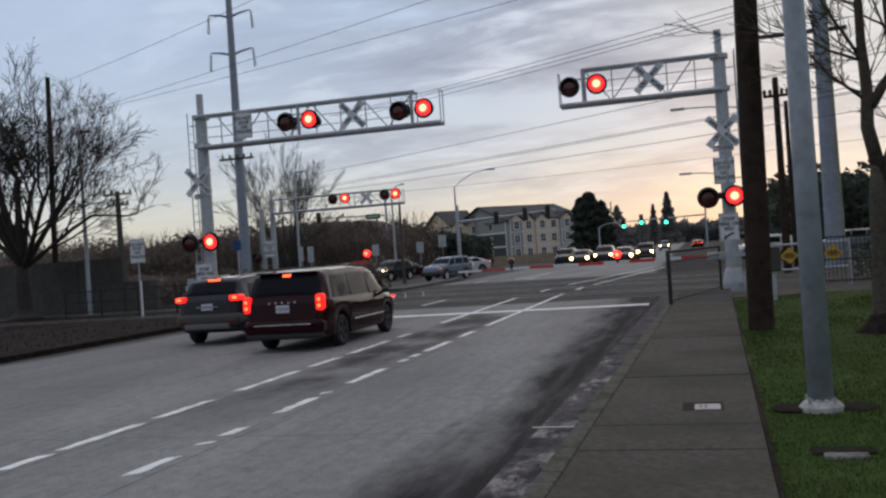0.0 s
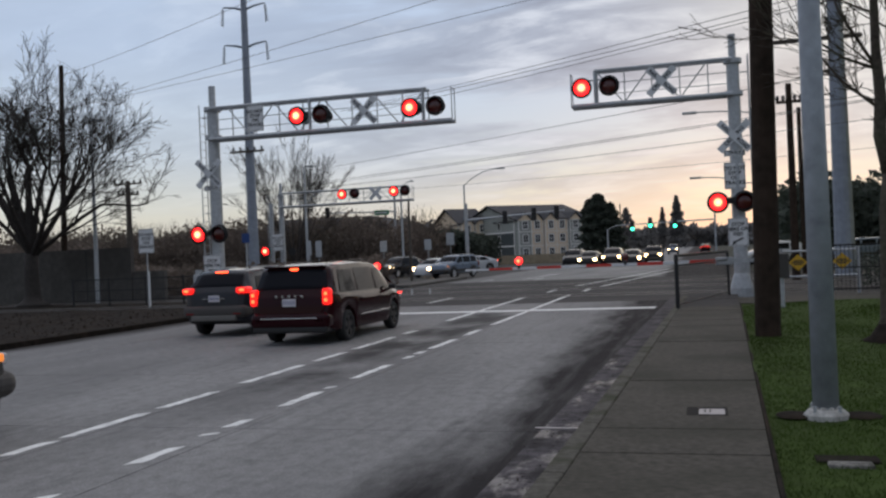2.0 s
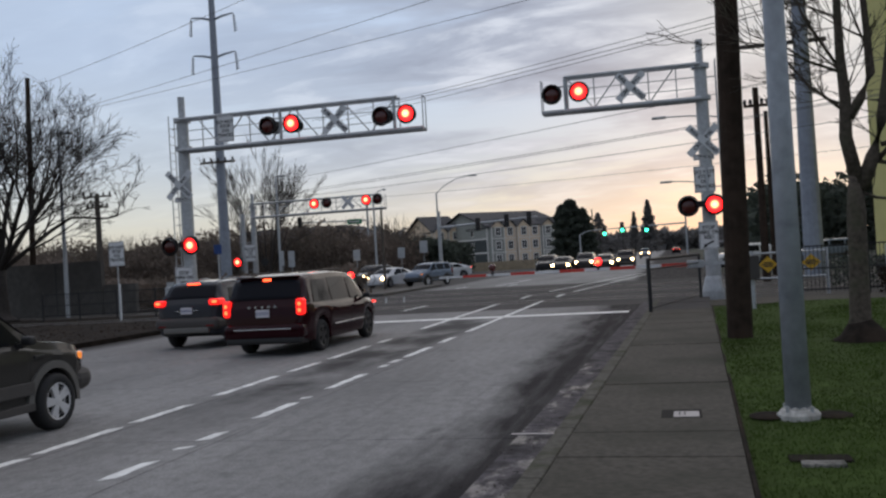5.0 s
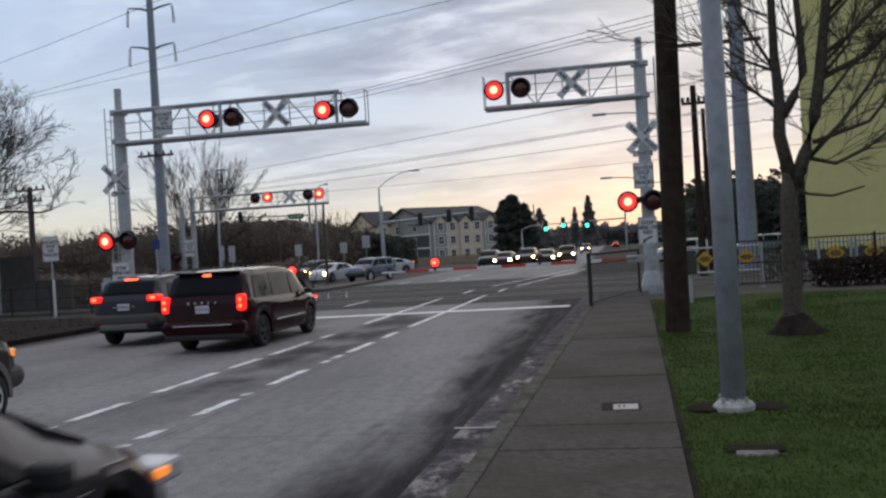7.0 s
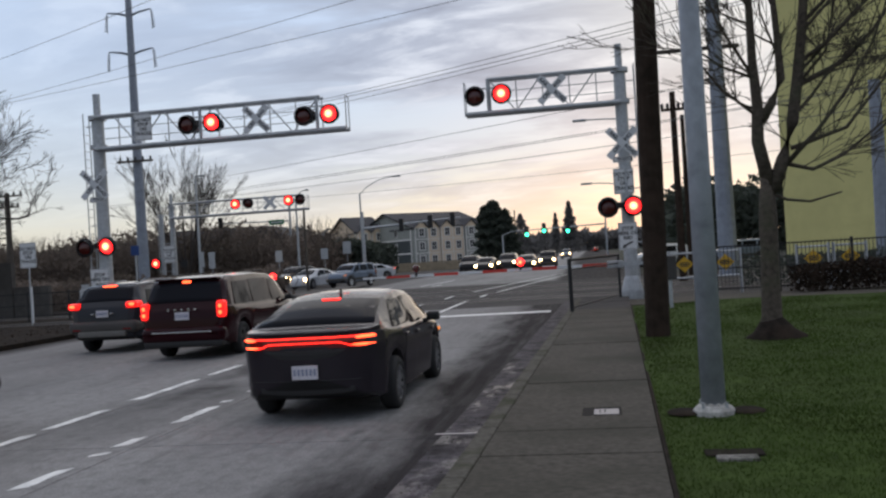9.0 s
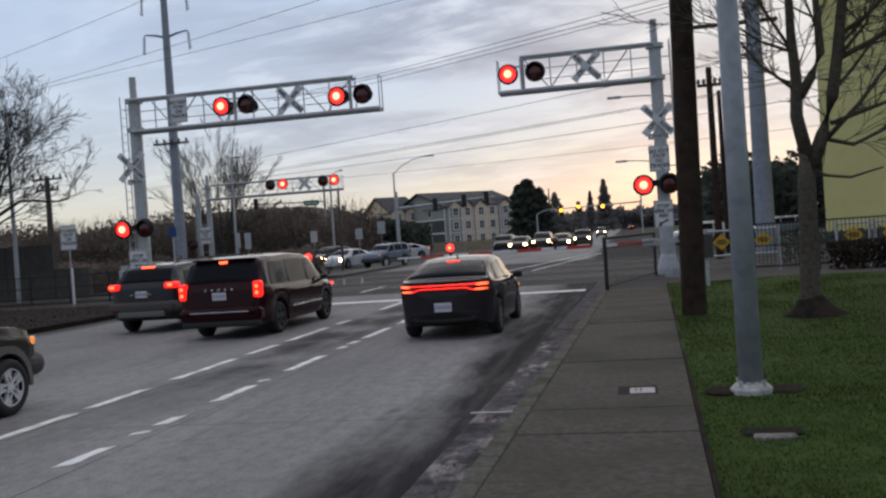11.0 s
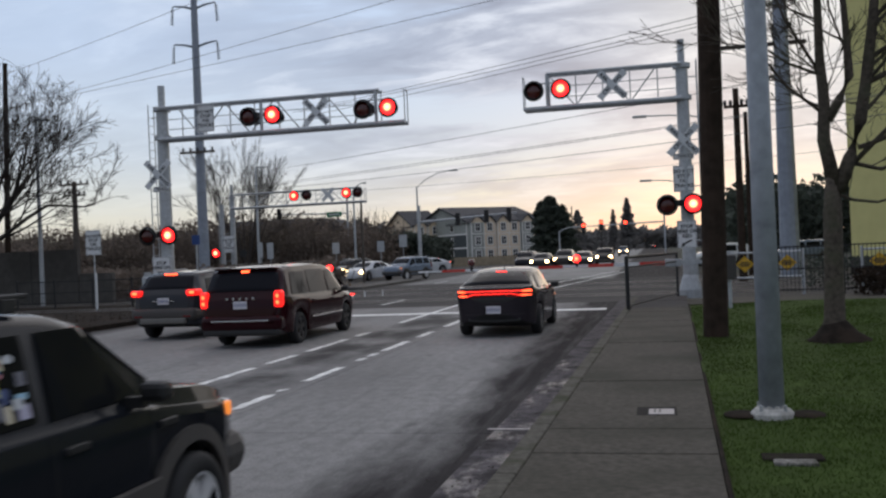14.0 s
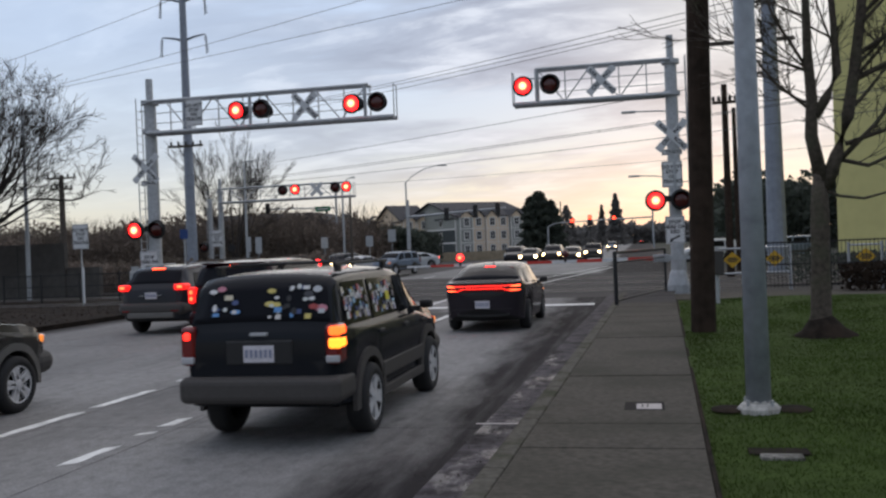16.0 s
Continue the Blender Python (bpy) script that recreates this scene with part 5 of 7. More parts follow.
van, van_w = car("minivan", VAN, pose(-8.62, 19.15, 0), "dark red minivan with lit brake lights waiting at the crossing", "car", "waiting cars")
suv, suv_w = car("suv", SUV, pose(-11.8, 21.4, 0), "dark grey crossover with lit brake lights waiting beside the minivan", "car", "waiting cars")
sedan, sedan_w = car("sedan", SEDAN, pose(-3.44, 20.3, 0), "gunmetal sedan with a glowing full-width tail light bar", "car", "waiting cars")
esc, esc_w = car("suv", ESC, pose(-3.72, 9.1, 0), "black boxy SUV with stickers on its windows and grey bumpers", "car", "waiting cars")
tan, tan_w = car("suv", TAN, pose(-8.52, 7.5, 0), "dark bronze SUV with silver five-spoke wheels", "car", "waiting cars")
far_specs = [
    ("suv", variant(SUV, P_DARK, "front"), pose(-24.0, 73.5, 0, 0, 0, 163), "dark SUV with lit headlights at the far side of the tracks"),
    ("sedan", variant(SEDAN, P_WHITE, "front"), pose(-18.9, 67.0, 0, 0, 0, 165), "white sedan with lit headlights at the far side of the tracks"),
    ("suv", variant(ESC, P_BLUE), pose(-17.4, 66.5, 0, 0, 0, 162), "pale blue SUV waiting at the far side of the tracks"),
    ("sedan", variant(SEDAN, P_WHITE), pose(-20.2, 86.0, 0, 0, 0, 120), "white car parked near the far houses"),
    ("suv", variant(SUV, P_DARK, "front"), pose(-8.4, 88.0, 0, 0, 0, 180), "dark oncoming SUV with lit headlights"),
    ("sedan", variant(SEDAN, P_DARK, "front"), pose(-10.3, 87.0, 0, 0, 0, 178), "dark grey oncoming sedan with lit headlights"),
    ("sedan", variant(SEDAN, P_DARK, "front"), pose(-6.6, 87.0, 0, 0, 0, 181), "dark oncoming sedan with lit headlights"),
    ("suv", variant(ESC, P_DARK, "front"), pose(-4.8, 89.0, 0, 0, 0, 181), "dark boxy oncoming SUV with lit headlights"),
    ("suv", variant(ESC, P_BLUE, "front"), pose(-5.5, 161.0, 0, 0, 0, 180), "distant pale car with lit headlights"),
    ("sedan", variant(SEDAN, P_RED), pose(-0.2, 150.0, 0, 0, 0, 0), "distant red car driving away"),
    ("suv", variant(SUV, P_DARK), pose(-12.2, 90.0, 0, 0, 0, 178), "dark SUV standing near the conifer"),
    ("sedan", variant(SEDAN, P_RED), pose(-26.0, 78.0, 0, 0, 0, -25), "dark car with lit tail lights on the side road"),
]
far_specs += [
    ("suv", variant(SUV, P_WHITE, bits=[b for b in SUV["bits"] if "light" not in b[0]]), pose(5.9, 72.0, 0, 0, 0, 100), "white car parked beyond the fence"),
    ("suv", variant(ESC, P_BLUE, bits=[b for b in ESC["bits"] if "light" not in b[0]]), pose(11.4, 70.0, 0, 0, 0, 95), "pale blue car parked beyond the fence"),
]
far_cars = [car(n, s, p, l, "car", "far cars")[0] for n, s, p, l in far_specs]


# ---- poles, lamps, wires ----
def build_poles():
    # wooden utility pole beside the sidewalk
    p = thing("utility_pole", pose(0.97, 17.35, 0.13), "dark creosoted wooden utility pole in the lawn", "pole", "")
    bm = BM()
    n = 14
    tube(bm, [(0.22 * k / n * 1.0, 0, 12.0 * k / n - 0.1) for k in range(n + 1)], [0.225 - 0.045 * k / n for k in range(n + 1)], 14)
    part("shaft", bm, M_WOOD, p)
    bm = BM()
    box(bm, -1.1, 1.5, -0.06, 0.06, 9.9, 10.02, 0.01)
    part("cross_arm", bm, M_WOOD, p)
    # grey street lamp pole with bolted footing
    p = thing("street_lamp", pose(1.01, 9.36, 0.10), "tapered grey metal street lamp pole on a concrete footing", "street lamp", "")
    bm = BM()
    tube(bm, [(0, 0, 0.03), (0, 0, 3), (0.005, 0, 6), (0.01, 0, 8.6)], [0.118, 0.104, 0.088, 0.07], 20)
    part("shaft", bm, M_POLE, p, smooth=True)
    bm = BM()
    lathe(bm, [(0.205, 0.0), (0.20, 0.085), (0.165, 0.125), (0.125, 0.13), (0.12, 0.16)], "z", 10, (0, 0, 0))
    part("footing", bm, M_FOOT, p, "pale worn concrete footing")
    for k in range(4):
        a = math.radians(45 + 90 * k)
        bm = BM()
        tube(bm, [(0.155 * math.cos(a), 0.155 * math.sin(a), 0.10), (0.155 * math.cos(a), 0.155 * math.sin(a), 0.17)], 0.018, 6)
        part("bolt", bm, M_GALV, p)
    bm = BM()
    tube(bm, [(0, 0, 8.4), (-0.6, 0, 8.9), (-2.2, 0, 9.2)], 0.04, 8)
    box(bm, -2.8, -2.1, -0.12, 0.12, 9.1, 9.25, 0.04)
    part("lamp_arm", bm, M_POLE, p)

    def transmission(x, y, top, r, arms, lean=0.0):
        p = thing("transmission_pole", pose(x, y, -0.1), "tall tapered grey steel transmission pole", "pole", "transmission poles")
        bm = BM()
        tube(bm, [(lean * k / 6, 0, top * k / 6) for k in range(7)], [r * (1 - 0.55 * k / 6) for k in range(7)], 12)
        part("shaft", bm, M_STEELP, p)
        for z, w in arms:
            for s in (-1, 1):
                bm = BM()
                pts = [(0, 0, z), (s * w * 0.45, 0, z + 0.28), (s * w * 0.9, 0, z + 0.42), (s * w, 0, z + 0.36)]
                tube(bm, pts, [0.12, 0.10, 0.07, 0.06], 8)
                part("davit_arm", bm, M_STEELP, p)
                bm = BM()
                for k in range(7):
                    lathe(bm, [(0.04, 0), (0.14, 0.03), (0.14, 0.06), (0.04, 0.1)], "z", 10, (s * w + s * 0.02 * k, 0, z + 0.3 - 0.21 * (k + 1)))
                tube(bm, [(s * w, 0, z + 0.35), (s * w, 0, z - 1.3)], 0.03, 6)
                part("insulator", bm, M_INK, p, "dark insulator string")
        return p

    pl = transmission(-38.95, 75, 31, 0.50, [(21.0, 2.1), (24.4, 2.1), (28.0, 2.1)])
    p = transmission(6.6, 50.0, 26, 0.50, [(24, 2)])
    bm = BM()
    box(bm, -3.4, 1.2, -0.1, 0.1, 11.8, 12.0, 0.02)
    part("cross_arm", bm, M_WOOD2, p)
    # lower cross arm on the left pole
    bm = BM()
    box(bm, -1.65, 1.65, -0.6, -0.4, 11.6, 11.78)
    part("cross_arm", bm, M_WOOD2, pl, "wooden cross arm")
    for k in range(5):
        bm = BM()
        lathe(bm, [(0.09, 11.78), (0.09, 12.05), (0.03, 12.1)], "z", 8, (-1.35 + 0.7 * k, -0.5, 0))
        part("pin_insulator", bm, M_INK, pl)

    def plain_pole(x, y, top, r, mat, label, dx=0.0, arm=None):
        p = thing("utility_pole", pose(x, y, -0.1), label, "pole", "utility poles")
        bm = BM()
        tube(bm, [(dx * k / 5, 0, top * k / 5) for k in range(6)], [r * (1 - 0.3 * k / 5) for k in range(6)], 10)
        part("shaft", bm, mat, p)
        for z, w in arm or ():
            bm = BM()
            box(bm, dx - w, dx + w, -0.06, 0.06, z, z + 0.13)
            part("cross_arm", bm, mat, p)
            for s in (-0.9, -0.45, 0.45, 0.9):
                bm = BM()
                lathe(bm, [(0.05, 0), (0.09, 0.1), (0.06, 0.22), (0.02, 0.25)], "z", 8, (dx + s * w, 0, z + 0.13))
                part("insulator", bm, M_INK, p)

    plain_pole(3.85, 45, 9.0, 0.19, M_WOOD, "dark wooden utility pole beyond the fence", 0.0, [(8.1, 0.55)])
    plain_pole(4.9, 52, 8.8, 0.15, M_WOOD, "thin dark wooden pole beyond the fence", 0.0)
    plain_pole(11.4, 40, 8.0, 0.32, M_STEELP, "grey pole in front of the yellow building", 0.0)
    plain_pole(-34.6, 44, 13.3, 0.18, M_WOOD, "dark leaning wooden pole behind the wall", 0.35)
    plain_pole(-41.3, 60, 8.3, 0.26, M_WOOD2, "wooden pole with transformer arms", 0.0, [(8.0, 1.2), (7.2, 0.9)])
    plain_pole(-20.05, 62, 5.88, 0.10, M_WOOD2, "thin wooden pole beyond the far signal", 0.0)
    plain_pole(-14.0, 160, 9.0, 0.15, M_WOOD2, "distant wooden pole beside the road", 0.0)

    def cobra(x, y, top, reach, rise, label, mat=M_GALV, side=1, head=0.9):
        p = thing("street_lamp", pose(x, y, -0.1), label, "street lamp", "street lamps")
        bm = BM()
        tube(bm, [(0, 0, 0), (0, 0, top)], [0.13, 0.08], 10)
        part("shaft", bm, mat, p)
        bm = BM()
        tube(bm, [(0, 0, top - 0.05), (side * reach * 0.25, 0, top + rise * 0.45), (side * reach * 0.6, 0, top + rise * 0.85), (side * reach, 0, top + rise)], 0.045, 8)
        part("lamp_arm", bm, mat, p)
        bm = BM()
        box(bm, min(side * reach, side * (reach + head)), max(side * reach, side * (reach + head)), -0.16, 0.16, top + rise - 0.09, top + rise + 0.07, 0.04)
        part("lamp_head", bm, mat, p, "grey cobra lamp head")
        return p

    cobra(-24.5, 95, 9.0, 3.6, 1.55, "grey street lamp with a long curved arm")
    cobra(-31.0, 42, 9.7, 0.1, 0.0, "slim lamp post behind the wall", M_GALV, 1, 0.7)
    cobra(3.3, 62, 10.0, 3.6, 0.3, "grey street lamp beyond the tracks", M_GALV, -1)
    cobra(2.8, 74, 6.4, 3.0, 0.5, "grey street lamp beyond the tracks", M_GALV, -1)
    cobra(-27.9, 84, 8.2, 1.0, 0.7, "grey lamp post beside the side road", M_GALV, 1, 0.3)
    cobra(-12.0, 118, 4.0, 1.8, 0.5, "street lamp in front of the conifer", M_GALV, 1, 0.5)
    cobra(-36.0, 80, 10.6, 0.15, 0.0, "slim lamp post in front of the bare tree", M_GALV, 1, 0.9)

    # overhead wires
    def wire(a, b, sag=0.6, r=0.022):
        bm = BM()
        a, b = Vector(a), Vector(b)
        d = b - a
        a, b = a - d * 0.6, b + d * 0.6
        tube(bm, [a.lerp(b, k / 24) - Vector((0, 0, sag * 4 * (k / 24) * (1 - k / 24) - sag * 0.94)) for k in range(25)], r, 5)
        tagged(part("wire", bm, M_WIRE), "thin dark overhead power wire", "wire", "overhead wires")

    for a, b in (((-50.94, 75, 17.72), (-13.76, 60, 17.68)), ((-52.81, 75, 17.74), (-19.71, 60, 18.34)), ((-57.7, 75, 20.27), (-37.82, 68, 22.03))):
        wire(a, b, 0.4, 0.02)
    for a, b in (((-21.95, 75, 15.48), (1.6, 50, 13.38)), ((-21.41, 75, 15.33), (1.78, 50, 13.07)), ((-20.44, 75, 15.05), (2.86, 50, 13.04))):
        wire(a, b, 0.3, 0.02)
    for a, b in (((-23.95, 60, 8.21), (-1.12, 40, 7.64)), ((-24.89, 60, 7.18), (0.44, 40, 6.7)), ((-24.77, 60, 7.06), (0.43, 40, 6.63)), ((-20.66, 60, 6.93), (-0.55, 40, 5.95)), ((-22.42, 80, 7.8), (1.47, 60, 6.72))):
        wire(a, b, 0.2, 0.013)


build_poles()


def road_sign(x, y, w, h, zc, text, size, label, rz=0, mat=None):
    p = thing("road_sign", pose(x, y, 0, 0, 0, rz), label, "road sign", "road signs")
    bm = BM()
    tube(bm, [(0, 0.03, -0.1), (0, 0.03, zc + h / 2)], 0.03, 8)
    part("post", bm, M_GALV, p)
    sign_plate(p, 0, -0.01, zc, w, h, text, size, mat=mat)
    return p


road_sign(-23.95, 36, 0.76, 1.08, 2.94, "DO NOT\nSTOP\nON\nTRACKS", 0.19, "white do-not-stop-on-tracks sign on a steel post")
bm = BM()
lathe(bm, [(0.045, 0.0), (0.045, 1.5), (0.03, 1.55)], "z", 12, (-23.75, 35.8, 0.05))
tagged(part("bollard", bm, M_SIGN), "white marker post beside the sign", "marker post")
for xx, yy, w, h, z in ((-19.6, 33.0, 0.34, 0.35, 1.4), (-30.5, 70, 0.55, 1.3, 2.6), (-31.3, 70, 0.3, 1.2, 2.7), (-25.6, 72, 0.6, 0.9, 2.6), (-25.4, 84, 0.7, 1.0, 2.7), (-24.3, 88, 0.8, 1.2, 3.2)):
    road_sign(xx, yy, w, h, z, "", 0.1, "plain grey sign on a post seen from behind", mat=M_GALV)
p = thing("road_sign", pose(-23.27, 44, 0), "small blue square sign on a grey post", "road sign", "road signs")
part("post", tube(BM(), [(0, 0.02, -0.1), (0, 0.02, 3.06)], 0.05, 8), M_GALV, p)
part("sign_plate", box(BM(), -0.22, 0.22, -0.045, -0.032, 2.81, 3.31), M_BLUESIGN, p, "blue sign plate")
p = thing("street_sign", pose(-30.6, 90, 0), "green street name sign on a thin mast arm", "road sign", "")
bm = BM()
tube(bm, [(0, 0, 6.3), (-7.4, 0, 6.5)], 0.07, 8)
part("mast_arm", bm, M_GALV, p)
bm = BM()
box(bm, -2.2, -0.6, -0.12, -0.08, 6.0, 6.5, 0.0)
pl = part("sign_plate", bm, M_GREEN, p, "green street sign")
bm = BM()
box(bm, -2.0, -0.8, -0.13, -0.122, 6.18, 6.32)
part("lettering_bar", bm, M_SIGN, pl)
bm = BM()
tube(bm, [(0, 0, 0), (0, 0, 8.5)], [0.14, 0.1], 10)
part("post", bm, M_GALV, p)
bm = BM()
box(bm, -7.6, -7.2, -0.3, 0.1, 6.0, 7.1, 0.05)
part("signal_head", bm, M_BLACK, p, "black traffic signal seen from the side")


# ---- traffic lights at the far junction ----
TRAFFIC = []
p = thing("traffic_light", pose(0, 170, 0), "grey mast arm with three black traffic signal heads", "traffic light", "")
bm = BM()
tube(bm, [(-14.5, 0, 5.5), (1.5, 0, 5.8)], [0.08, 0.14], 8)
part("mast_arm", bm, M_GALV, p)
bm = BM()
tube(bm, [(1.5, 0, -0.1), (1.5, 0, 7.2)], 0.16, 10)
part("post", bm, M_GALV, p)
for xx, zz in ((-12.8, 4.75), (-9.65, 5.2), (-5.35, 4.95)):
    bm = BM()
    box(bm, xx - 0.35, xx + 0.35, -0.2, 0.15, zz - 0.45, zz + 1.45, 0.06)
    hd = part("signal_head", bm, M_BLACK, p, "black signal head")
    for k, mt in enumerate((M_SIGG, M_SIGY, M_SIGR)):
        bm = BM()
        bmesh.ops.create_uvsphere(bm, u_segments=12, v_segments=8, radius=0.30)
        for f in bm.faces:
            f.material_index = 0 if f.calc_center_median().y < 0 else 1
        ln = part("lens", bm, [mt, M_GLENSOFF], hd, "round signal lens", pose(xx, -0.2, zz - 0.02 + 0.5 * k), True)
        TRAFFIC.append((ln, k))
# second mast arm nearer the houses
p = thing("traffic_light", pose(-24.3, 96, 0), "mast arm with dark traffic signal heads seen from behind", "traffic light", "")
bm = BM()
tube(bm, [(-0.3, 0, -0.1), (-0.3, 0, 7.0)], [0.17, 0.14], 10)
part("post", bm, M_GALV, p)
bm = BM()
tube(bm, [(-0.3, 0, 5.2), (10.2, 0, 5.75)], [0.15, 0.07], 8)
part("mast_arm", bm, M_GALV, p)
for xx in (3.9, 7.0, 9.4):
    bm = BM()
    z = 5.2 + xx * 0.054
    box(bm, xx - 0.25, xx + 0.25, -0.2, 0.15, z - 0.75, z + 0.6, 0.05)
    part("signal_head", bm, M_BLACK, p, "black signal head seen from behind")


# ---- trees ----
def limb_mesh(rs, start, d0, length0, r0, depth, spread, twist, up, per, ratio, minr):
    """One main limb with its branches and twigs."""
    bm = BM()

    def grow(p, d, length, r, lv):
        pts, rad = [p.copy()], [r]
        n = 4 if lv < 2 else 3
        r_end = r * (0.55 if lv < depth else 0.4)
        q = p.copy()
        for k in range(n):
            d = (d + Vector((rs.gauss(0, twist), rs.gauss(0, twist), rs.gauss(0, twist) + up * 0.25)) * (0.25 if lv == 0 else 0.45)).normalized()
            q = q + d * length / n
            pts.append(q.copy())
            rad.append(max(minr, r + (r_end - r) * (k + 1) / n))
        tube(bm, pts, rad, 8 if lv < 2 else (4 if lv < 3 else 3), False)
        if lv >= depth:
            return
        for k in range(per + (1 if rs.random() < 0.5 else 0)):
            f = rs.uniform(0.3, 0.98) if k else 1.0
            i = min(n - 1, int(f * n))
            base = pts[i].lerp(pts[i + 1], f * n - i) if f < 1 else pts[-1]
            rb = rad[i] + (rad[i + 1] - rad[i]) * (f * n - i)
            ax = Vector((rs.gauss(0, 1), rs.gauss(0, 1), rs.gauss(0, 0.6))).normalized()
            nd = (d + ax * spread * rs.uniform(0.5, 1.1) + Vector((0, 0, up * 0.3))).normalized()
            grow(base, nd, length * ratio * rs.uniform(0.7, 1.1), max(minr, rb * (0.85 if k == 0 else rs.uniform(0.36, 0.58))), lv + 1)

    grow(start, d0, length0, r0, 0)
    return bm


def bare_tree(at, label, seed, height, trunk_r, fork, spread, depth, mat, n_main=4, twist=0.25, up=0.35, per=3, ratio=0.72, minr=0.006, lean=(0, 0), dirs=None):
    rs = random.Random(seed)
    t = thing("tree", at, label, "tree", "bare trees")
    pts = [Vector((0, 0, -0.1)), Vector((0, 0, 0.06)), Vector((0, 0, 0.22)), Vector((0.01, 0, 0.5)), Vector((lean[0] * 0.6 + rs.gauss(0, .03), rs.gauss(0, .03), fork * 0.6)), Vector((lean[0], lean[1], fork))]
    part("trunk", tube(BM(), pts, [trunk_r * 2.5, trunk_r * 1.9, trunk_r * 1.3, trunk_r * 1.08, trunk_r, trunk_r * 0.95], 14), mat, t, "bare trunk with flared roots", smooth=True)
    for k in range(n_main):
        a = k * math.tau / n_main + rs.uniform(-0.4, 0.4)
        lead = 0.35 if k == 0 else 1.0
        d = Vector((math.cos(a) * spread * lead, math.sin(a) * spread * lead, 1.0)).normalized()
        if dirs:
            d = Vector(dirs[k]).normalized()
        bm = limb_mesh(rs, pts[-1] - Vector((0, 0, rs.uniform(0, 0.12) * fork * (k > 1))), d, (height - fork) * rs.uniform(0.36, 0.46), trunk_r * (0.66 if k == 0 else rs.uniform(0.34, 0.5)), depth, spread, twist, up, per, ratio, minr)
        part("limb", bm, mat, t, "bare limb with fine twigs", smooth=True)
    return t


def lawn_tree():
    """Two upright stems from one trunk, side branches that curve outwards, and one low dead branch."""
    rs = random.Random(21)
    t = thing("tree", pose(2.80, 16.3, 0.13), "bare deciduous tree with mossy bark standing on the lawn", "tree", "bare trees")
    part("trunk", tube(BM(), [(0, 0, -0.1), (0.02, 0, 0.04), (0, 0, 0.16), (0, 0, 0.36), (0.02, 0, 1.2), (0.04, 0, 2.1), (0.06, 0, 2.75)], [0.50, 0.38, 0.24, 0.168, 0.15, 0.148, 0.10], 14), M_BARK, t, "bare trunk with flared roots", smooth=True)
    part("root_mound", tube(BM(), [(0.03, 0, -0.1), (0.03, 0, 0.0), (0.02, 0, 0.12), (0, 0, 0.34)], [0.62, 0.54, 0.34, 0.165], 14), M_DIRT_SHADE, t, "dark mulch heaped round the trunk", smooth=True)
    stems = [
        ([(0.09, 0, 2.56), (-0.05, 0, 3.31), (-0.02, 0, 3.95), (-0.06, 0, 4.65), (-0.06, 0, 5.67), (-0.02, 0, 7.06), (0.03, 0, 8.66)], [0.115, 0.105, 0.092, 0.075, 0.062, 0.045, 0.012]),
        ([(0.14, 0, 2.46), (0.34, -0.006, 2.99), (0.52, -0.011, 3.58), (0.63, -0.017, 4.22), (0.77, -0.023, 5.18), (0.89, -0.029, 6.31), (1.09, -0.034, 7.59), (1.22, -0.04, 8.98)], [0.12, 0.11, 0.1, 0.09, 0.08, 0.062, 0.04, 0.012]),
        ([(0.02, 0, 3.63), (0.22, 0.017, 3.95), (0.39, 0.033, 4.33), (0.37, 0.05, 5.13), (0.33, 0.067, 5.99), (0.31, 0.083, 7.06), (0.32, 0.1, 8.23)], [0.085, 0.08, 0.072, 0.055, 0.045, 0.03, 0.01]),
    ]
    boughs = [
        ([(0.7, 0, 4.22), (1.4, 0.062, 4.54), (1.91, 0.125, 5.02), (2.43, 0.188, 5.72), (3.07, 0.25, 6.63)], 0.05),
        ([(0.72, -0, 4.6), (1.1, -0.075, 4.84), (1.77, -0.15, 5.48), (2.45, -0.225, 6.09), (2.93, -0.3, 7.06)], 0.045),
        ([(0.37, -0, 2.88), (0.91, -0.05, 3.42), (1.37, -0.1, 4.01), (1.84, -0.15, 4.81), (2.16, -0.2, 5.67)], 0.045),
        ([(0.36, 0, 2.91), (0.82, 0.037, 2.78), (1.32, 0.075, 2.99), (2.1, 0.112, 3.58), (2.97, 0.15, 3.95)], 0.04),
        ([(0.47, -0, 3.15), (1.34, -0.133, 3.42), (2.03, -0.267, 4.27), (2.71, -0.4, 4.97)], 0.04),
        ([(0.66, 0, 4.22), (1.15, 0.1, 4.76), (1.38, 0.2, 5.67), (1.57, 0.3, 6.63)], 0.035),
        ([(0.79, -0, 5.24), (1.25, -0.05, 5.67), (1.66, -0.1, 6.31), (1.98, -0.15, 7.38)], 0.04),
        ([(-0.04, 0, 3.74), (-0.59, 0.083, 4.27), (-0.99, 0.167, 4.86), (-1.21, 0.25, 5.67)], 0.03),
        ([(-0.05, -0, 4.38), (-0.57, -0.1, 4.6), (-0.93, -0.2, 4.86), (-1.46, -0.3, 4.97)], 0.03),
        ([(-0.08, -0, 4.44), (-0.59, -0.067, 5.34), (-0.77, -0.133, 5.88), (-0.88, -0.2, 6.84)], 0.03),
        ([(-0.06, 0, 5.56), (-0.43, 0.075, 6.31), (-0.59, 0.15, 7.27)], 0.028),
        ([(-0.02, -0, 4.01), (0.29, -0.133, 4.81), (0.06, -0.267, 5.45), (0.05, -0.4, 6.31)], 0.03),
        ([(0.3, 0, 5.99), (0.67, 0.15, 6.79), (0.83, 0.3, 7.75)], 0.03),
    ]
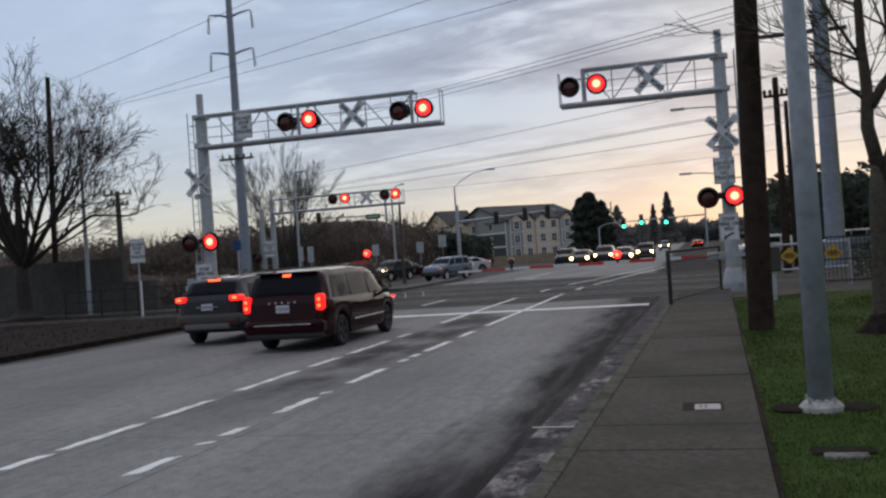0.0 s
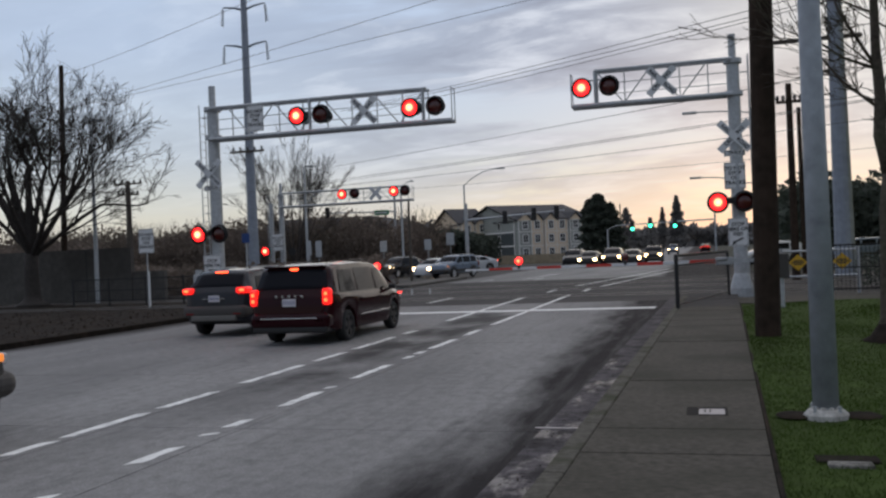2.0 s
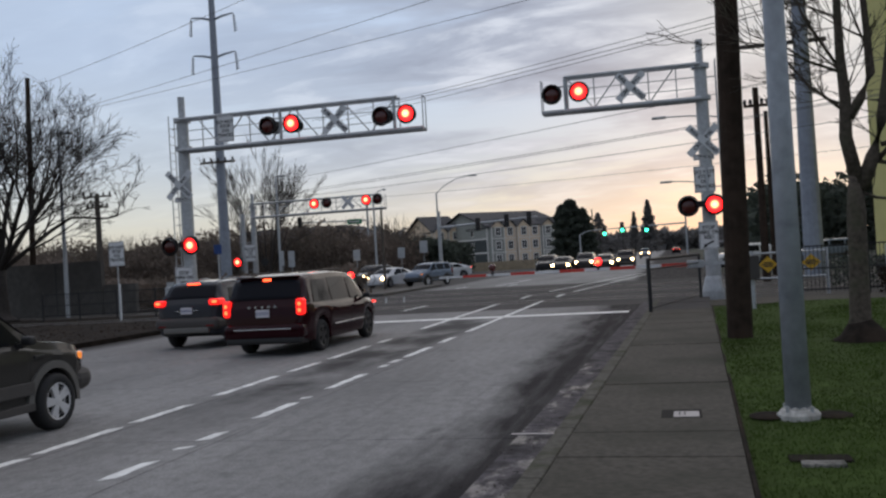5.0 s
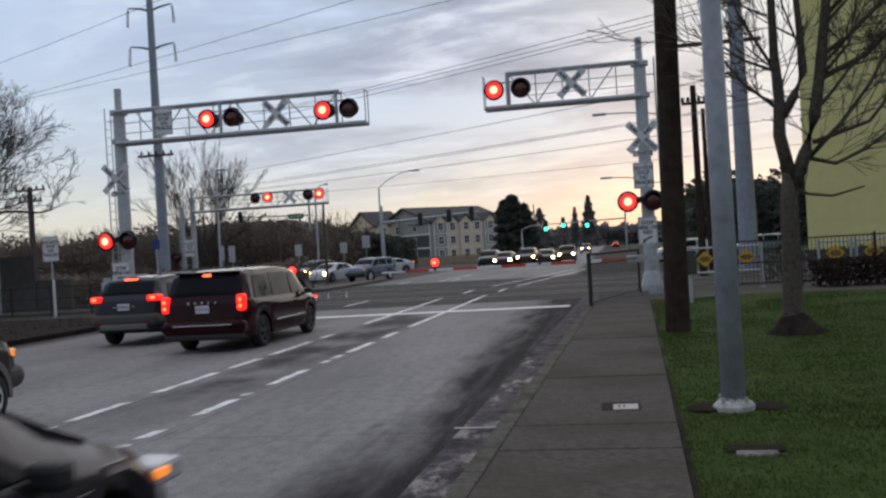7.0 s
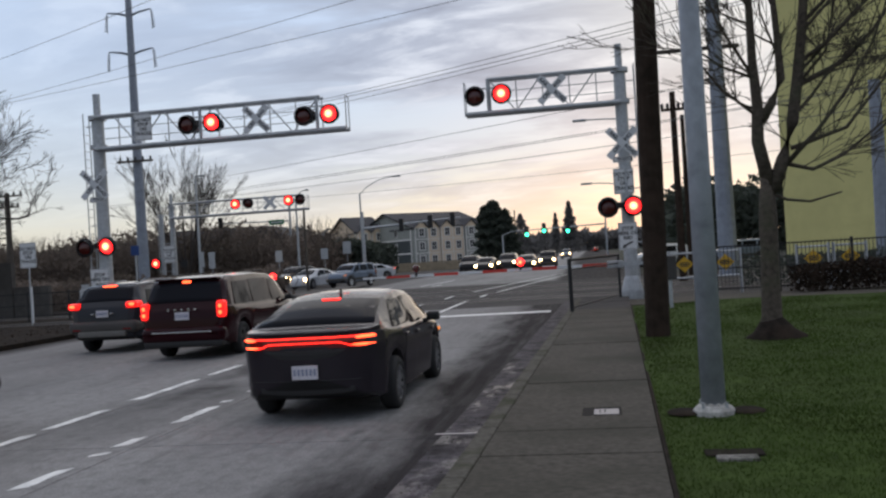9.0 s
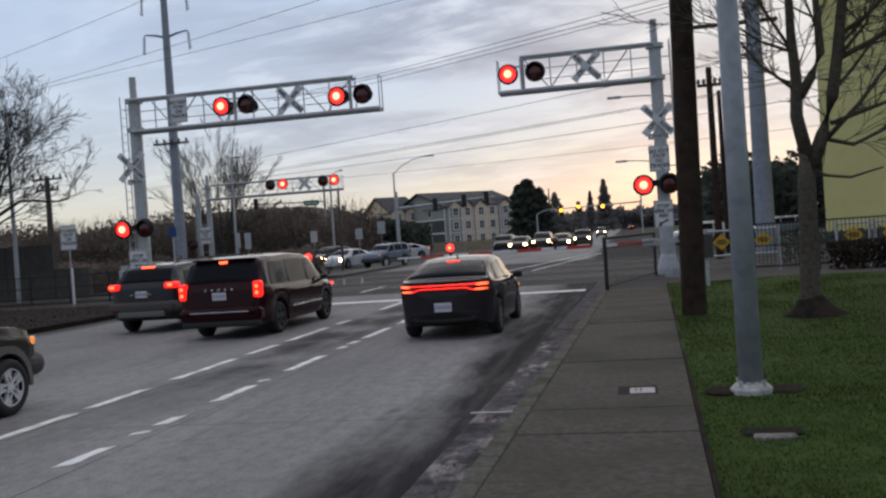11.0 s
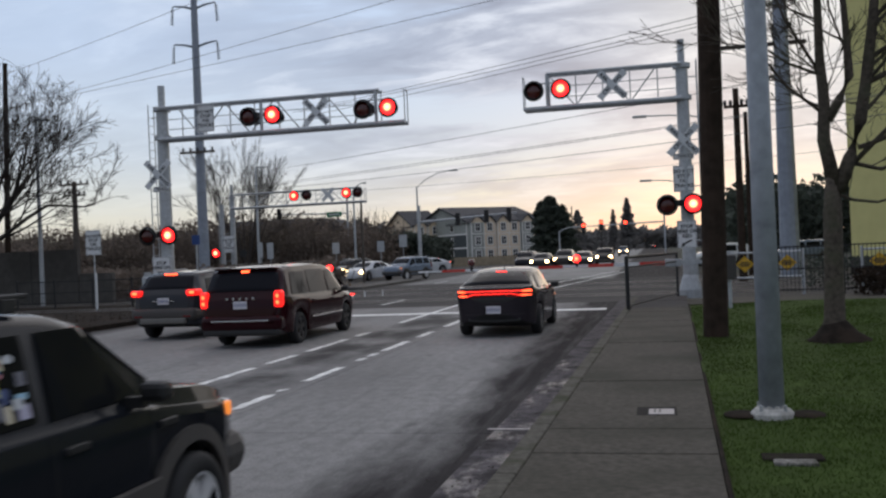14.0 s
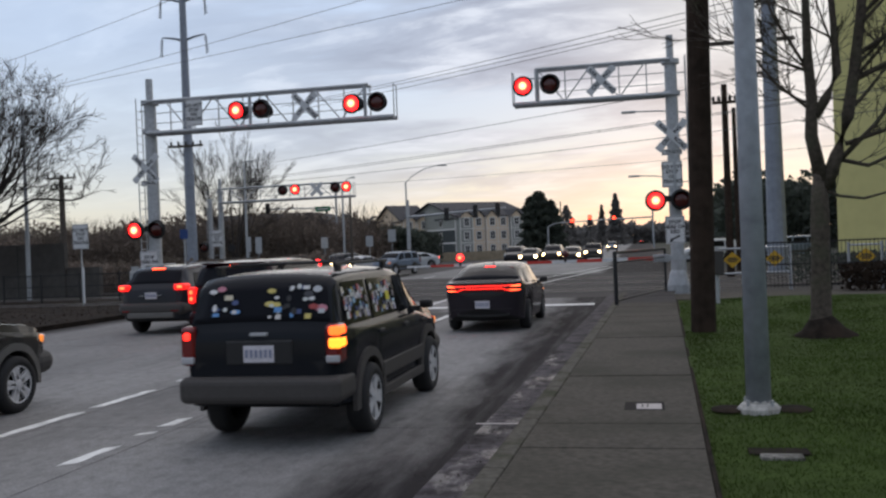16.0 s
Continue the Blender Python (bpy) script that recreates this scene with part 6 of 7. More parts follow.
    for pts, rad in stems:
        part("stem", tube(BM(), [Vector(p) for p in pts], rad, 10), M_BARK, t, "upright stem with rough bark", smooth=True)
    for pts, r in boughs:
        pts = [Vector(p) for p in pts]
        n = len(pts)
        bm = tube(BM(), pts, [r * (1 - 0.8 * k / (n - 1)) for k in range(n)], 7)
        for k in range(1, n):
            for j in range(3):
                f = rs.random()
                p = pts[k - 1].lerp(pts[k], f)
                d = (pts[k] - pts[k - 1]).normalized() + Vector((rs.gauss(0, 0.55), rs.gauss(0, 0.5), rs.gauss(0.05, 0.5)))
                twig = limb_mesh(rs, p, d.normalized(), rs.uniform(0.4, 0.85), r * 0.27, 3, 0.5, 0.2, 0.1, 2, 0.72, 0.005)
                me = bpy.data.meshes.new("twigs")
                twig.to_mesh(me)
                twig.free()
                bm.from_mesh(me)
                bpy.data.meshes.remove(me)
        part("bough", bm, M_BARK, t, "long arching bough with fine twigs", smooth=True)
    part("dead_branch", tube(BM(), [Vector(p) for p in ((0.10, 0, 2.42), (0.35, -0.06, 2.30), (0.7, -0.14, 2.24), (1.18, -0.25, 2.36))], [0.032, 0.026, 0.022, 0.014], 7), M_BARK, t, "low bare drooping branch", smooth=True)
    lists = [(0, 0.3, math.pi), (1, 0.3, -0.1), (2, 0.4, 2.0)]
    for k, lo, az in lists:
        pts = [Vector(p) for p in stems[k][0]]
        count = 5
        for i in range(count):
            f = lo + (0.93 - lo) * (i + rs.random() * 0.6) / count
            q = f * (len(pts) - 1)
            b = min(int(q), len(pts) - 2)
            p = pts[b].lerp(pts[b + 1], q - b)
            a = az + rs.gauss(0, 0.55 if k == 1 else 0.9)
            d = Vector((math.cos(a), math.sin(a) * 0.8, rs.uniform(0.2, 0.75) + 0.5 * f)).normalized()
            ln = (1.05 if k == 1 else 0.62) * rs.uniform(0.75, 1.2) * (1.15 - 0.5 * f)
            bm = limb_mesh(rs, p, d, ln, (0.034 if k == 1 else 0.022) * (1.15 - 0.4 * f), 4, 0.55, 0.24, 0.10, 3, 0.74, 0.005)
            part("limb", bm, M_BARK, t, "bare limb with fine twigs", smooth=True)
    return t


lawn_tree()
bare_tree(pose(-33.4, 40.0, 0.1), "large bare tree with dense fine twigs behind the wall", 11, 13.6, 0.36, 2.6, 0.75, 5, M_BARKD, 14, 0.26, 0.16, 3, 0.68, 0.010, (0, 0), [(0.05, 0, 1), (-0.4, 0.1, 1), (0.4, 0.1, 1), (0.75, -0.1, 0.8), (-0.75, 0, 0.75), (0.1, 0.6, 0.9), (0.1, -0.6, 0.9), (0.95, 0.2, 0.5), (-0.12, -0.1, 1), (0.22, 0.05, 1), (0.55, 0.3, 0.9), (0.6, -0.4, 0.65), (-0.55, 0.2, 0.9), (-0.25, -0.35, 0.9)])
bare_tree(pose(-38.6, 83.0, 0.0), "bare multi-stemmed tree beyond the tracks", 8, 14.6, 0.2, 1.0, 0.42, 5, M_TWIG, 9, 0.20, 0.26, 3, 0.66, 0.010)
bare_tree(pose(9.0, 21.0, 0.13), "bare tree beside the fence", 51, 8, 0.14, 2.2, 0.8, 5, M_BARK, 4, 0.3, 0.1, 2, 0.76, 0.006)


def leaf_cloud(bm, pts, size, rs, flat=0.6):
    for c in pts:
        a = Vector((rs.gauss(0, 1), rs.gauss(0, 1), rs.gauss(0, flat))).normalized()
        b = a.cross(Vector((rs.gauss(0, 1), rs.gauss(0, 1), rs.gauss(0, 1)))).normalized()
        s = size * rs.uniform(0.5, 1.3)
        bm.faces.new([bm.verts.new(Vector(c) + a * s), bm.verts.new(Vector(c) - a * s * 0.5 + b * s * 0.6), bm.verts.new(Vector(c) - a * s * 0.5 - b * s * 0.6)])


def conifer(at, h, r, seed, n=1500, label="dark evergreen conifer", bulge=0.5, mat=None):
    rs = random.Random(seed)
    t = thing("conifer", at, label, "tree", "conifers")
    bm = BM()
    tube(bm, [(0, 0, -0.1), (0, 0, h * 0.96)], [r * 0.07, 0.03], 8)
    part("trunk", bm, M_BARKD, t)
    bm = BM()
    pts = []
    lobes = [(rs.uniform(0, math.tau), rs.uniform(0.75, 1.15)) for _ in range(9)]
    for k in range(n):
        f = rs.random() ** 0.8
        z = h * (0.06 + 0.94 * f)
        a = rs.uniform(0, math.tau)
        lob = sum(w * math.cos(a - p0 + f * 5) for p0, w in lobes) / 9
        rr = r * ((1 - f) ** bulge) * (0.8 + 0.22 * lob + 0.16 * math.sin(f * 40)) * rs.uniform(0.55, 1.05)
        pts.append((rr * math.cos(a), rr * math.sin(a), z - 0.12 * rr))
    leaf_cloud(bm, pts, h * 0.045, rs)
    part("crown", bm, mat or M_CONIF, t, "dark green needled crown")
    return t


conifer(pose(-14.2, 128, 0), 8.9, 3.1, 2, 5200, "broad dark evergreen beside the houses", 0.42)
conifer(pose(-15.7, 131, 0), 8.4, 2.4, 19, 3200, "dark evergreen beside the houses", 0.45)
conifer(pose(-12.4, 127, 0), 7.6, 2.9, 23, 4200, "dark evergreen beside the houses", 0.6)
# the farthest conifers take the pale colour that holds the haze
conifer(pose(-7.6, 260, 0), 14.5, 4.0, 3, 1500, "tall distant conifer tree with haze in its pale colour", 0.8, M_HAZEWOOD)
conifer(pose(-11.9, 270, 0), 12, 2.6, 5, 1100, "narrow distant conifer tree with haze in its pale colour", 0.9, M_HAZEWOOD)
conifer(pose(-22.0, 270, 0), 12.5, 4.2, 6, 1100, "rounded distant conifer tree with haze in its pale colour", 0.6, M_HAZEWOOD)
conifer(pose(-17.0, 300, 0), 10, 4.5, 7, 1000, "low distant conifer tree with haze in its pale colour", 0.8, M_HAZEWOOD)


def thicket(name, x0, x1, y0, y1, h, n, size, seed, label, mat, zmin=0.0, sticks=0):
    rs = random.Random(seed)
    bm = BM()
    pts = []
    for k in range(n):
        x, y = rs.uniform(x0, x1), rs.uniform(y0, y1)
        hh = h * (0.72 + 0.4 * noise.noise(Vector((x * 0.16, y * 0.1, seed))) + 0.12 * noise.noise(Vector((x * 0.9, y * 0.5, seed))))
        pts.append((x, y, zmin + hh * (rs.random() ** (1.5 if sticks else 0.7))))
    leaf_cloud(bm, pts, size, rs, 1.0)
    for k in range(sticks):
        x, y = rs.uniform(x0, x1), rs.uniform(y0, y1)
        z = h * rs.uniform(0.45, 0.92)
        tube(bm, [(x, y, zmin), (x + rs.gauss(0, 0.5), y, zmin + z * 0.5), (x + rs.gauss(0, 0.9), y, zmin + z)], [0.045, 0.03, 0.010], 3, False)
    return tagged(part(name, bm, mat), label, "vegetation", "", "stuff")


thicket("thicket", -78, -27, 84, 100, 7.4, 45000, 0.26, 1, "brown leafless thicket and brush beyond the tracks", M_THICK, 0, 3200)
thicket("thicket", -82, -46, 62, 70, 5.4, 15000, 0.22, 14, "brown leafless brush behind the wall", M_THICK, 0, 900)
thicket("thicket", -32, -24.5, 100, 112, 4.9, 9000, 0.36, 3, "dark evergreen bushes in front of the houses", M_CONIF, 0, 0)
thicket("bushes", -62, -19, 50, 56, 2.4, 16000, 0.24, 2, "low dark scrub beside the tracks", M_THICK, 0, 300)
# both ridges on the horizon have haze painted into their leaf colour
thicket("far_woods", -420, -60, 300, 330, 15, 9000, 2.2, 5, "distant wooded ridge on the horizon with haze in its colour", M_HAZEWOOD)
thicket("far_woods", -60, 60, 420, 450, 11, 5000, 2.0, 6, "distant wooded ridge on the horizon with haze in its colour", M_HAZEWOOD)
thicket("far_woods", 9, 110, 120, 150, 11.5, 24000, 0.85, 7, "dark evergreen wood beyond the fence", M_CONIF)
thicket("shrubs", 5.6, 24, 28.2, 29.6, 1.05, 20000, 0.07, 8, "low brown shrubs along the fence", M_LITTER, 0.13)
thicket("hedge", 5.2, 40, 36, 37.4, 1.5, 18000, 0.075, 12, "dark clipped hedge beyond the fence", M_CONIF, 0.0)
thicket("leaf_litter", -40, -16.3, 5, 31, 0.20, 9000, 0.035, 9, "fallen brown leaves and dead stems on the verge", M_LITTER, 0.08)


# ---- walls, buildings, fences ----
def build_wall():
    w = structure("wall_trackside", box(BM(), -60, -29.6, 43.0, 43.3, -0.1, 2.85), M_WALLC, "long stained concrete wall beside the tracks")
    bm = BM()
    box(bm, -29.5, -27.6, 43.0, 43.3, -0.1, 1.55)
    structure("wall_low", bm, M_WALLC, "low concrete wall end")
    for k in range(9):
        bm = BM()
        box(bm, -58 + 3.2 * k, -57.95 + 3.2 * k, 42.985, 42.998, 0, 2.8)
        part("wall_joint", bm, M_JOINT, w)


build_wall()


def window(parent, x, z, w, h, y, yaw=0):
    bm = BM()
    t = 0.16
    for a in ((x - w / 2 - t, x + w / 2 + t, z + h / 2, z + h / 2 + t), (x - w / 2 - t, x + w / 2 + t, z - h / 2 - t, z - h / 2), (x - w / 2 - t, x - w / 2, z - h / 2, z + h / 2), (x + w / 2, x + w / 2 + t, z - h / 2, z + h / 2), (x - 0.03, x + 0.03, z - h / 2, z + h / 2), (x - w / 2, x + w / 2, z - 0.03, z + 0.03)):
        box(bm, a[0], a[1], y - 0.08, y, a[2], a[3])
    fr = part("window_frame", bm, M_TRIM, parent, "white window frame")
    bm = BM()
    box(bm, x - w / 2, x + w / 2, y - 0.035, y - 0.005, z - h / 2, z + h / 2)
    part("pane", bm, M_PANE, fr, "dark window pane")


def townhouse(at, bays, depth, label, side_mat, flip=False):
    """Three-storey house: a row of gabled bays in front of a long roof."""
    hs = thing("house", at, label, "house", "houses")
    W = sum(b[0] for b in bays)
    H = 7.0
    bm = BM()
    box(bm, 0, W, 0.3, depth, -0.2, H)
    part("wall", bm, side_mat, hs, "long sided house walls")
    if side_mat is M_SIDE2:
        part("lower_siding", box(BM(), -0.04, -0.001, 0.3, depth, -0.2, 4.65), M_SIDE3, hs, "dark teal siding on the two lower storeys")
    # main roof, ridge along x
    bm = BM()
    e = 0.5
    sec = [(-e + 0.3, H - 0.1), (depth / 2, H + 2.7), (depth + e, H - 0.1), (depth + e, H - 0.3), (depth / 2, H + 2.45), (-e + 0.3, H - 0.3)]
    a = [bm.verts.new((-e, y, z)) for y, z in sec]
    b = [bm.verts.new((W + e, y, z)) for y, z in sec]
    for i in range(6):
        bm.faces.new((a[i], a[(i + 1) % 6], b[(i + 1) % 6], b[i]))
    bm.faces.new(a[::-1])
    bm.faces.new(b)
    part("roof", bm, M_ROOF, hs, "dark shingle roof")
    # gable end walls
    for xx in (0.0, W - 0.12):
        bm = BM()
        v = [bm.verts.new((x, y, z)) for x in (xx, xx + 0.12) for y, z in ((0.3, H - 0.05), (depth, H - 0.05), (depth / 2, H + 2.5))]
        bm.faces.new(v[:3]); bm.faces.new(v[3:][::-1])
        for i in range(3):
            bm.faces.new((v[i], v[(i + 1) % 3], v[3 + (i + 1) % 3], v[3 + i]))
        part("gable_wall", bm, side_mat, hs)
    x = 0.0
    for k, (bw, mat, gable, out) in enumerate(bays):
        bm = BM()
        box(bm, x + 0.04, x + bw - 0.04, -out, 0.29, -0.15, H - 0.4)
        bay = part("bay", bm, mat, hs, "sided front bay")
        if gable:
            bm = BM()
            g = bw * 0.36
            v = [bm.verts.new(p) for yy in (-out - 0.25, depth * 0.42) for p in ((x - 0.2, yy, H - 0.5), (x + bw / 2, yy, H - 0.5 + g + 0.6), (x + bw + 0.2, yy, H - 0.5), (x + bw / 2, yy, H - 0.5 + g + 0.35))]
            for f in ((0, 1, 5, 4), (1, 2, 6, 5), (0, 3, 1), (1, 3, 2), (4, 5, 7), (5, 6, 7)):
                bm.faces.new([v[i] for i in f])
            part("dormer_roof", bm, M_ROOF, hs, "small gable roof")
            bm = BM()
            v = [bm.verts.new(p) for p in ((x + 0.05, -out, H - 0.41), (x + bw - 0.05, -out, H - 0.41), (x + bw / 2, -out, H - 0.5 + g + 0.38))]
            w2 = [bm.verts.new(q.co + Vector((0, 0.3, 0))) for q in v]
            bm.faces.new(v); bm.faces.new(w2[::-1])
            for i in range(3):
                bm.faces.new((v[i], w2[i], w2[(i + 1) % 3], v[(i + 1) % 3]))
            part("gable", bm, M_SIDE1, hs)
        for st in range(3):
            z = 1.35 + 2.25 * st
            for fx in ((0.5,) if bw < 3.4 else (0.28, 0.74)):
                window(bay, x + bw * fx, z, 0.85, 1.2, -out - 0.006)
        for z in (2.35, 4.65):
            bm = BM()
            box(bm, x + 0.02, x + bw - 0.02, -out - 0.06, -out - 0.004, z, z + 0.16)
            part("trim_band", bm, M_TRIM, bay, "white trim band")
        for xx in (x + 0.02, x + bw - 0.2):
            bm = BM()
            box(bm, xx, xx + 0.16, -out - 0.05, -out - 0.004, -0.1, H - 0.42)
            part("corner_board", bm, M_TRIM, bay)
        x += bw
    # side windows on the end wall that faces the crossing
    for st in range(3):
        for yy in (depth * 0.3, depth * 0.7):
            bm = BM()
            box(bm, -0.09, -0.041, yy - 0.5, yy + 0.5, 0.8 + 2.25 * st, 2.0 + 2.25 * st)
            part("side_frame", bm, M_TRIM, hs)
            bm = BM()
            box(bm, -0.105, -0.092, yy - 0.42, yy + 0.42, 0.88 + 2.25 * st, 1.92 + 2.25 * st)
            part("side_pane", bm, M_PANE, hs)
    bm = BM()
    box(bm, -0.08, -0.042, 0.3, depth, 2.35, 2.6)
    box(bm, -0.08, -0.003, 0.3, depth, 4.655, 4.9)
    box(bm, -0.08, -0.002, 0.3, 0.6, -0.1, 6.9)
    part("side_trim", bm, M_TRIM, hs)
    return hs


townhouse(pose(-30.2, 150, 0, 0, 0, 40), [(2.6, M_SIDE2, True, 0.9), (2.4, M_SIDE1, True, 0.5), (2.4, M_SIDE1, True, 0.9), (2.4, M_SIDE1, False, 0.5), (2.4, M_SIDE2, True, 0.9), (2.4, M_SIDE1, True, 0.5)], 19.0, "three-storey row house with grey-green and tan siding", M_SIDE2)
townhouse(pose(-41.5, 157, 0, 0, 0, 40), [(2.6, M_SIDE1, True, 0.5), (2.8, M_SIDE1, True, 0.8)], 11.0, "tan three-storey row house with dark roof", M_SIDE1)


def small_house(at, w, d, h, rise, mat, label):
    hs = thing("house", at, label, "house", "houses")
    part("wall", box(BM(), -w / 2, w / 2, -d / 2, d / 2, -0.2, h), mat, hs)
    bm = BM()
    sec = [(-d / 2 - 0.5, h - 0.1), (0, h + rise), (d / 2 + 0.5, h - 0.1), (0, h - 0.12)]
    a = [bm.verts.new((-w / 2 - 0.4, y, z)) for y, z in sec]
    b = [bm.verts.new((w / 2 + 0.4, y, z)) for y, z in sec]
    for i in range(4):
        bm.faces.new((a[i], a[(i + 1) % 4], b[(i + 1) % 4], b[i]))
    bm.faces.new(a[::-1])
    bm.faces.new(b)
    part("roof", bm, M_ROOF, hs, "grey shingle roof")
    for x in (-w * 0.25, w * 0.2):
        window(hs, x, h * 0.55, 1.0, 1.2, -d / 2 - 0.006)


small_house(pose(-66, 150, 0), 16, 10, 6.2, 2.6, M_SIDE2, "grey low house behind the thicket")
small_house(pose(-56, 156, 0, 0, 0, 90), 12, 10, 6.4, 2.4, M_SIDE1, "house gable behind the thicket")
small_house(pose(-78, 140, 0), 12, 10, 4.6, 2.6, M_SIDE3, "low dark house behind the trees")
bm = BM()
box(bm, -34, -13, 117, 117.3, -0.1, 1.15)
structure("wall_far", bm, material("tan_fence_wall", (0.32, 0.26, 0.18), 0.9, grain=(2, 0.2)), "tan boundary wall in front of the houses")

# yellow-green building
bl = thing("building", pose(9.15, 48, -0.1, 0, 0, -13), "large plain yellow-green rendered building", "building", "")
part("wall", box(BM(), 0, 34, 0, 24, 0, 17), M_YWALL, bl)
part("plinth", box(BM(), -0.05, 34.05, -0.06, -0.004, 0, 0.9), M_WALLC, bl)
part("roof_edge", box(BM(), -0.12, 34.12, -0.12, 24.12, 17.004, 17.4), M_WALLC, bl)


def fence(x0, x1, y, h, label):
    f = thing("fence", pose(0, 0, 0), label, "fence", "fences")
    n = int((x1 - x0) / 2.0)
    for k in range(n + 1):
        xx = x0 + (x1 - x0) * k / n
        part("post", box(BM(), xx - 0.035, xx + 0.035, y - 0.035, y + 0.035, 0, h + 0.05, 0.008), M_FENCE, f)
    for z in (0.25, h - 0.06, h * 0.55):
        part("rail", box(BM(), x0 + 0.036, x1 - 0.036, y - 0.02, y + 0.02, z, z + 0.04), M_FENCE, f)
    me = mesh_of("picket", box(BM(), -0.009, 0.009, -0.009, 0.009, 0.2, h), M_FENCE)
    m = min(290, int((x1 - x0) / 0.115))
    for k in range(m):
        pk = new("picket", me)
        pk.parent = f
        pk.location = (x0 + (x1 - x0) * (k + 0.5) / m, y, 0)
    return f


fence(3.3, 33.3, 29.9, 1.62, "black metal picket fence along the tracks")
fence(-29.4, -19.4, 38.0, 1.3, "black metal fence beside the tracks")
# pedestrian barrier of black pipe, filled with thin wire mesh
pb = thing("pedestrian_barrier", pose(0, 0, 0.12), "black pipe pedestrian barrier filled with thin wire mesh", "barrier", "")
P0, P1 = Vector((-0.80, 24.9, 0)), Vector((0.60, 30.6, 0))
for f, r in ((0.0, 0.055), (1.0, 0.04)):
    q = P0.lerp(P1, f)
    part("post", tube(BM(), [q + Vector((0, 0, -0.1)), q + Vector((0, 0, 1.42))], r, 10), M_FENCE, pb)
for z, r in ((1.40, 0.04), (1.14, 0.022), (0.12, 0.022)):
    part("rail", tube(BM(), [P0 + Vector((0, 0, z)), P1 + Vector((0, 0, z))], r, 8), M_FENCE, pb)
bm = BM()
for k in range(1, 30):
    q = P0.lerp(P1, k / 30)
    tube(bm, [q + Vector((0, 0, 0.12)), q + Vector((0, 0, 1.14))], 0.004, 3, False)
tagged(part("wire_mesh", bm, M_FENCE, pb, "thin black wire mesh"), kind="stuff")
# white barrier frames with yellow warning signs behind the fence
for xx, yy in ((2.9, 33.2), (4.3, 33.4), (6.9, 32.0), (8.05, 32.0)):
    p = thing("swing_gate", pose(xx, yy, 0), "pale grey pedestrian swing gate with a yellow warning sign", "gate", "pedestrian swing gates")
    for dx in (-0.5, 0.5):
        bm = BM()
        tube(bm, [(dx, 0, -0.1), (dx, 0, 1.5)], 0.05, 8)
        part("post", bm, M_GALV, p)
    for z in (0.55, 1.4):
        bm = BM()
        tube(bm, [(-0.5, 0, z), (0.5, 0, z)], 0.035, 8)
        part("rail", bm, M_GALV, p)
    bm = BM()
    poly(bm, [(-.30, 0), (0, -.28), (.30, 0), (0, .28)], 0.01)
    s = part("sign_plate", bm, M_YEL, p, "yellow diamond warning sign", pose(0, -0.06, 1.02))
    for z, w in ((0.06, 0.14), (0.0, 0.2), (-0.06, 0.14)):
        part("lettering_bar", box(BM(), -w, w, -0.003, -0.001, z - 0.02, z + 0.02), M_INK, s)
# small control cabinet and distant kerbside things
p = thing("control_box", pose(1.75, 24.4, 0.13), "small grey control box on a post", "control box", "")
bm = BM()
tube(bm, [(0, 0, -0.05), (0, 0, 0.75)], 0.045, 8)
part("post", bm, M_GALV, p)
part("box", box(BM(), -0.17, 0.17, -0.12, 0.12, 0.75, 1.35, 0.02), M_PLASTIC, p)


# ---- small things on the sidewalk and lawn ----
lid = thing("meter_box", pose(-0.02, 9.66, 0.146), "grey utility box lid set in the sidewalk", "utility cover", "")
part("frame", box(BM(), -0.25, 0.15, -0.24, 0.24, -0.02, 0.004, 0.003), material("meter_frame", (0.022, 0.020, 0.018), 0.9, spec=0.15), lid, "dark sunken frame")
bm = BM()
box(bm, -0.13, 0.12, -0.2, 0.1, 0.0045, 0.010, 0.003)
l2 = part("lid", bm, M_COVER, lid, "pale worn plastic lid")
for k in range(2):
    part("lifting_slot", box(BM(), -0.08 + 0.05 * k, -0.06 + 0.05 * k, -0.1, 0.05, 0.0104, 0.0112), M_INK, l2)
vb = thing("valve_box", pose(0.97, 7.58, 0.11), "half buried concrete utility box in the lawn", "utility cover", "")
part("rim", box(BM(), -0.16, 0.16, -0.12, 0.02, -0.05, 0.030, 0.012), M_ROUGHC, vb)
part("hollow", box(BM(), -0.23, 0.23, 0.02, 0.24, -0.05, 0.026, 0.01), M_DIRT_SHADE, vb, "dark soil hollow")
for dx in (-0.30, 0.30):
    bm = BM()
    bmesh.ops.create_uvsphere(bm, u_segments=12, v_segments=6, radius=0.2)
    bmesh.ops.scale(bm, vec=(0.9, 1.1, 0.1), verts=bm.verts)
    tagged(part("bare_soil", bm, M_DIRT_SHADE, at=pose(1.04 + dx, 9.44, 0.155)), "bare dark soil beside the pole footing", "soil", "", "stuff")

for xx, yy in ((-13.14, 40.6), (-12.34, 40.8)):
    bm = BM()
    lathe(bm, [(0.06, 0.0), (0.05, 0.02), (0.035, 0.03), (0.03, 0.24), (0.01, 0.25)], "z", 10)
    tagged(part("marker_post", bm, M_SIGN, at=pose(xx, yy, -0.004)), "short white reflective marker post on the road", "marker post", "road marker posts")

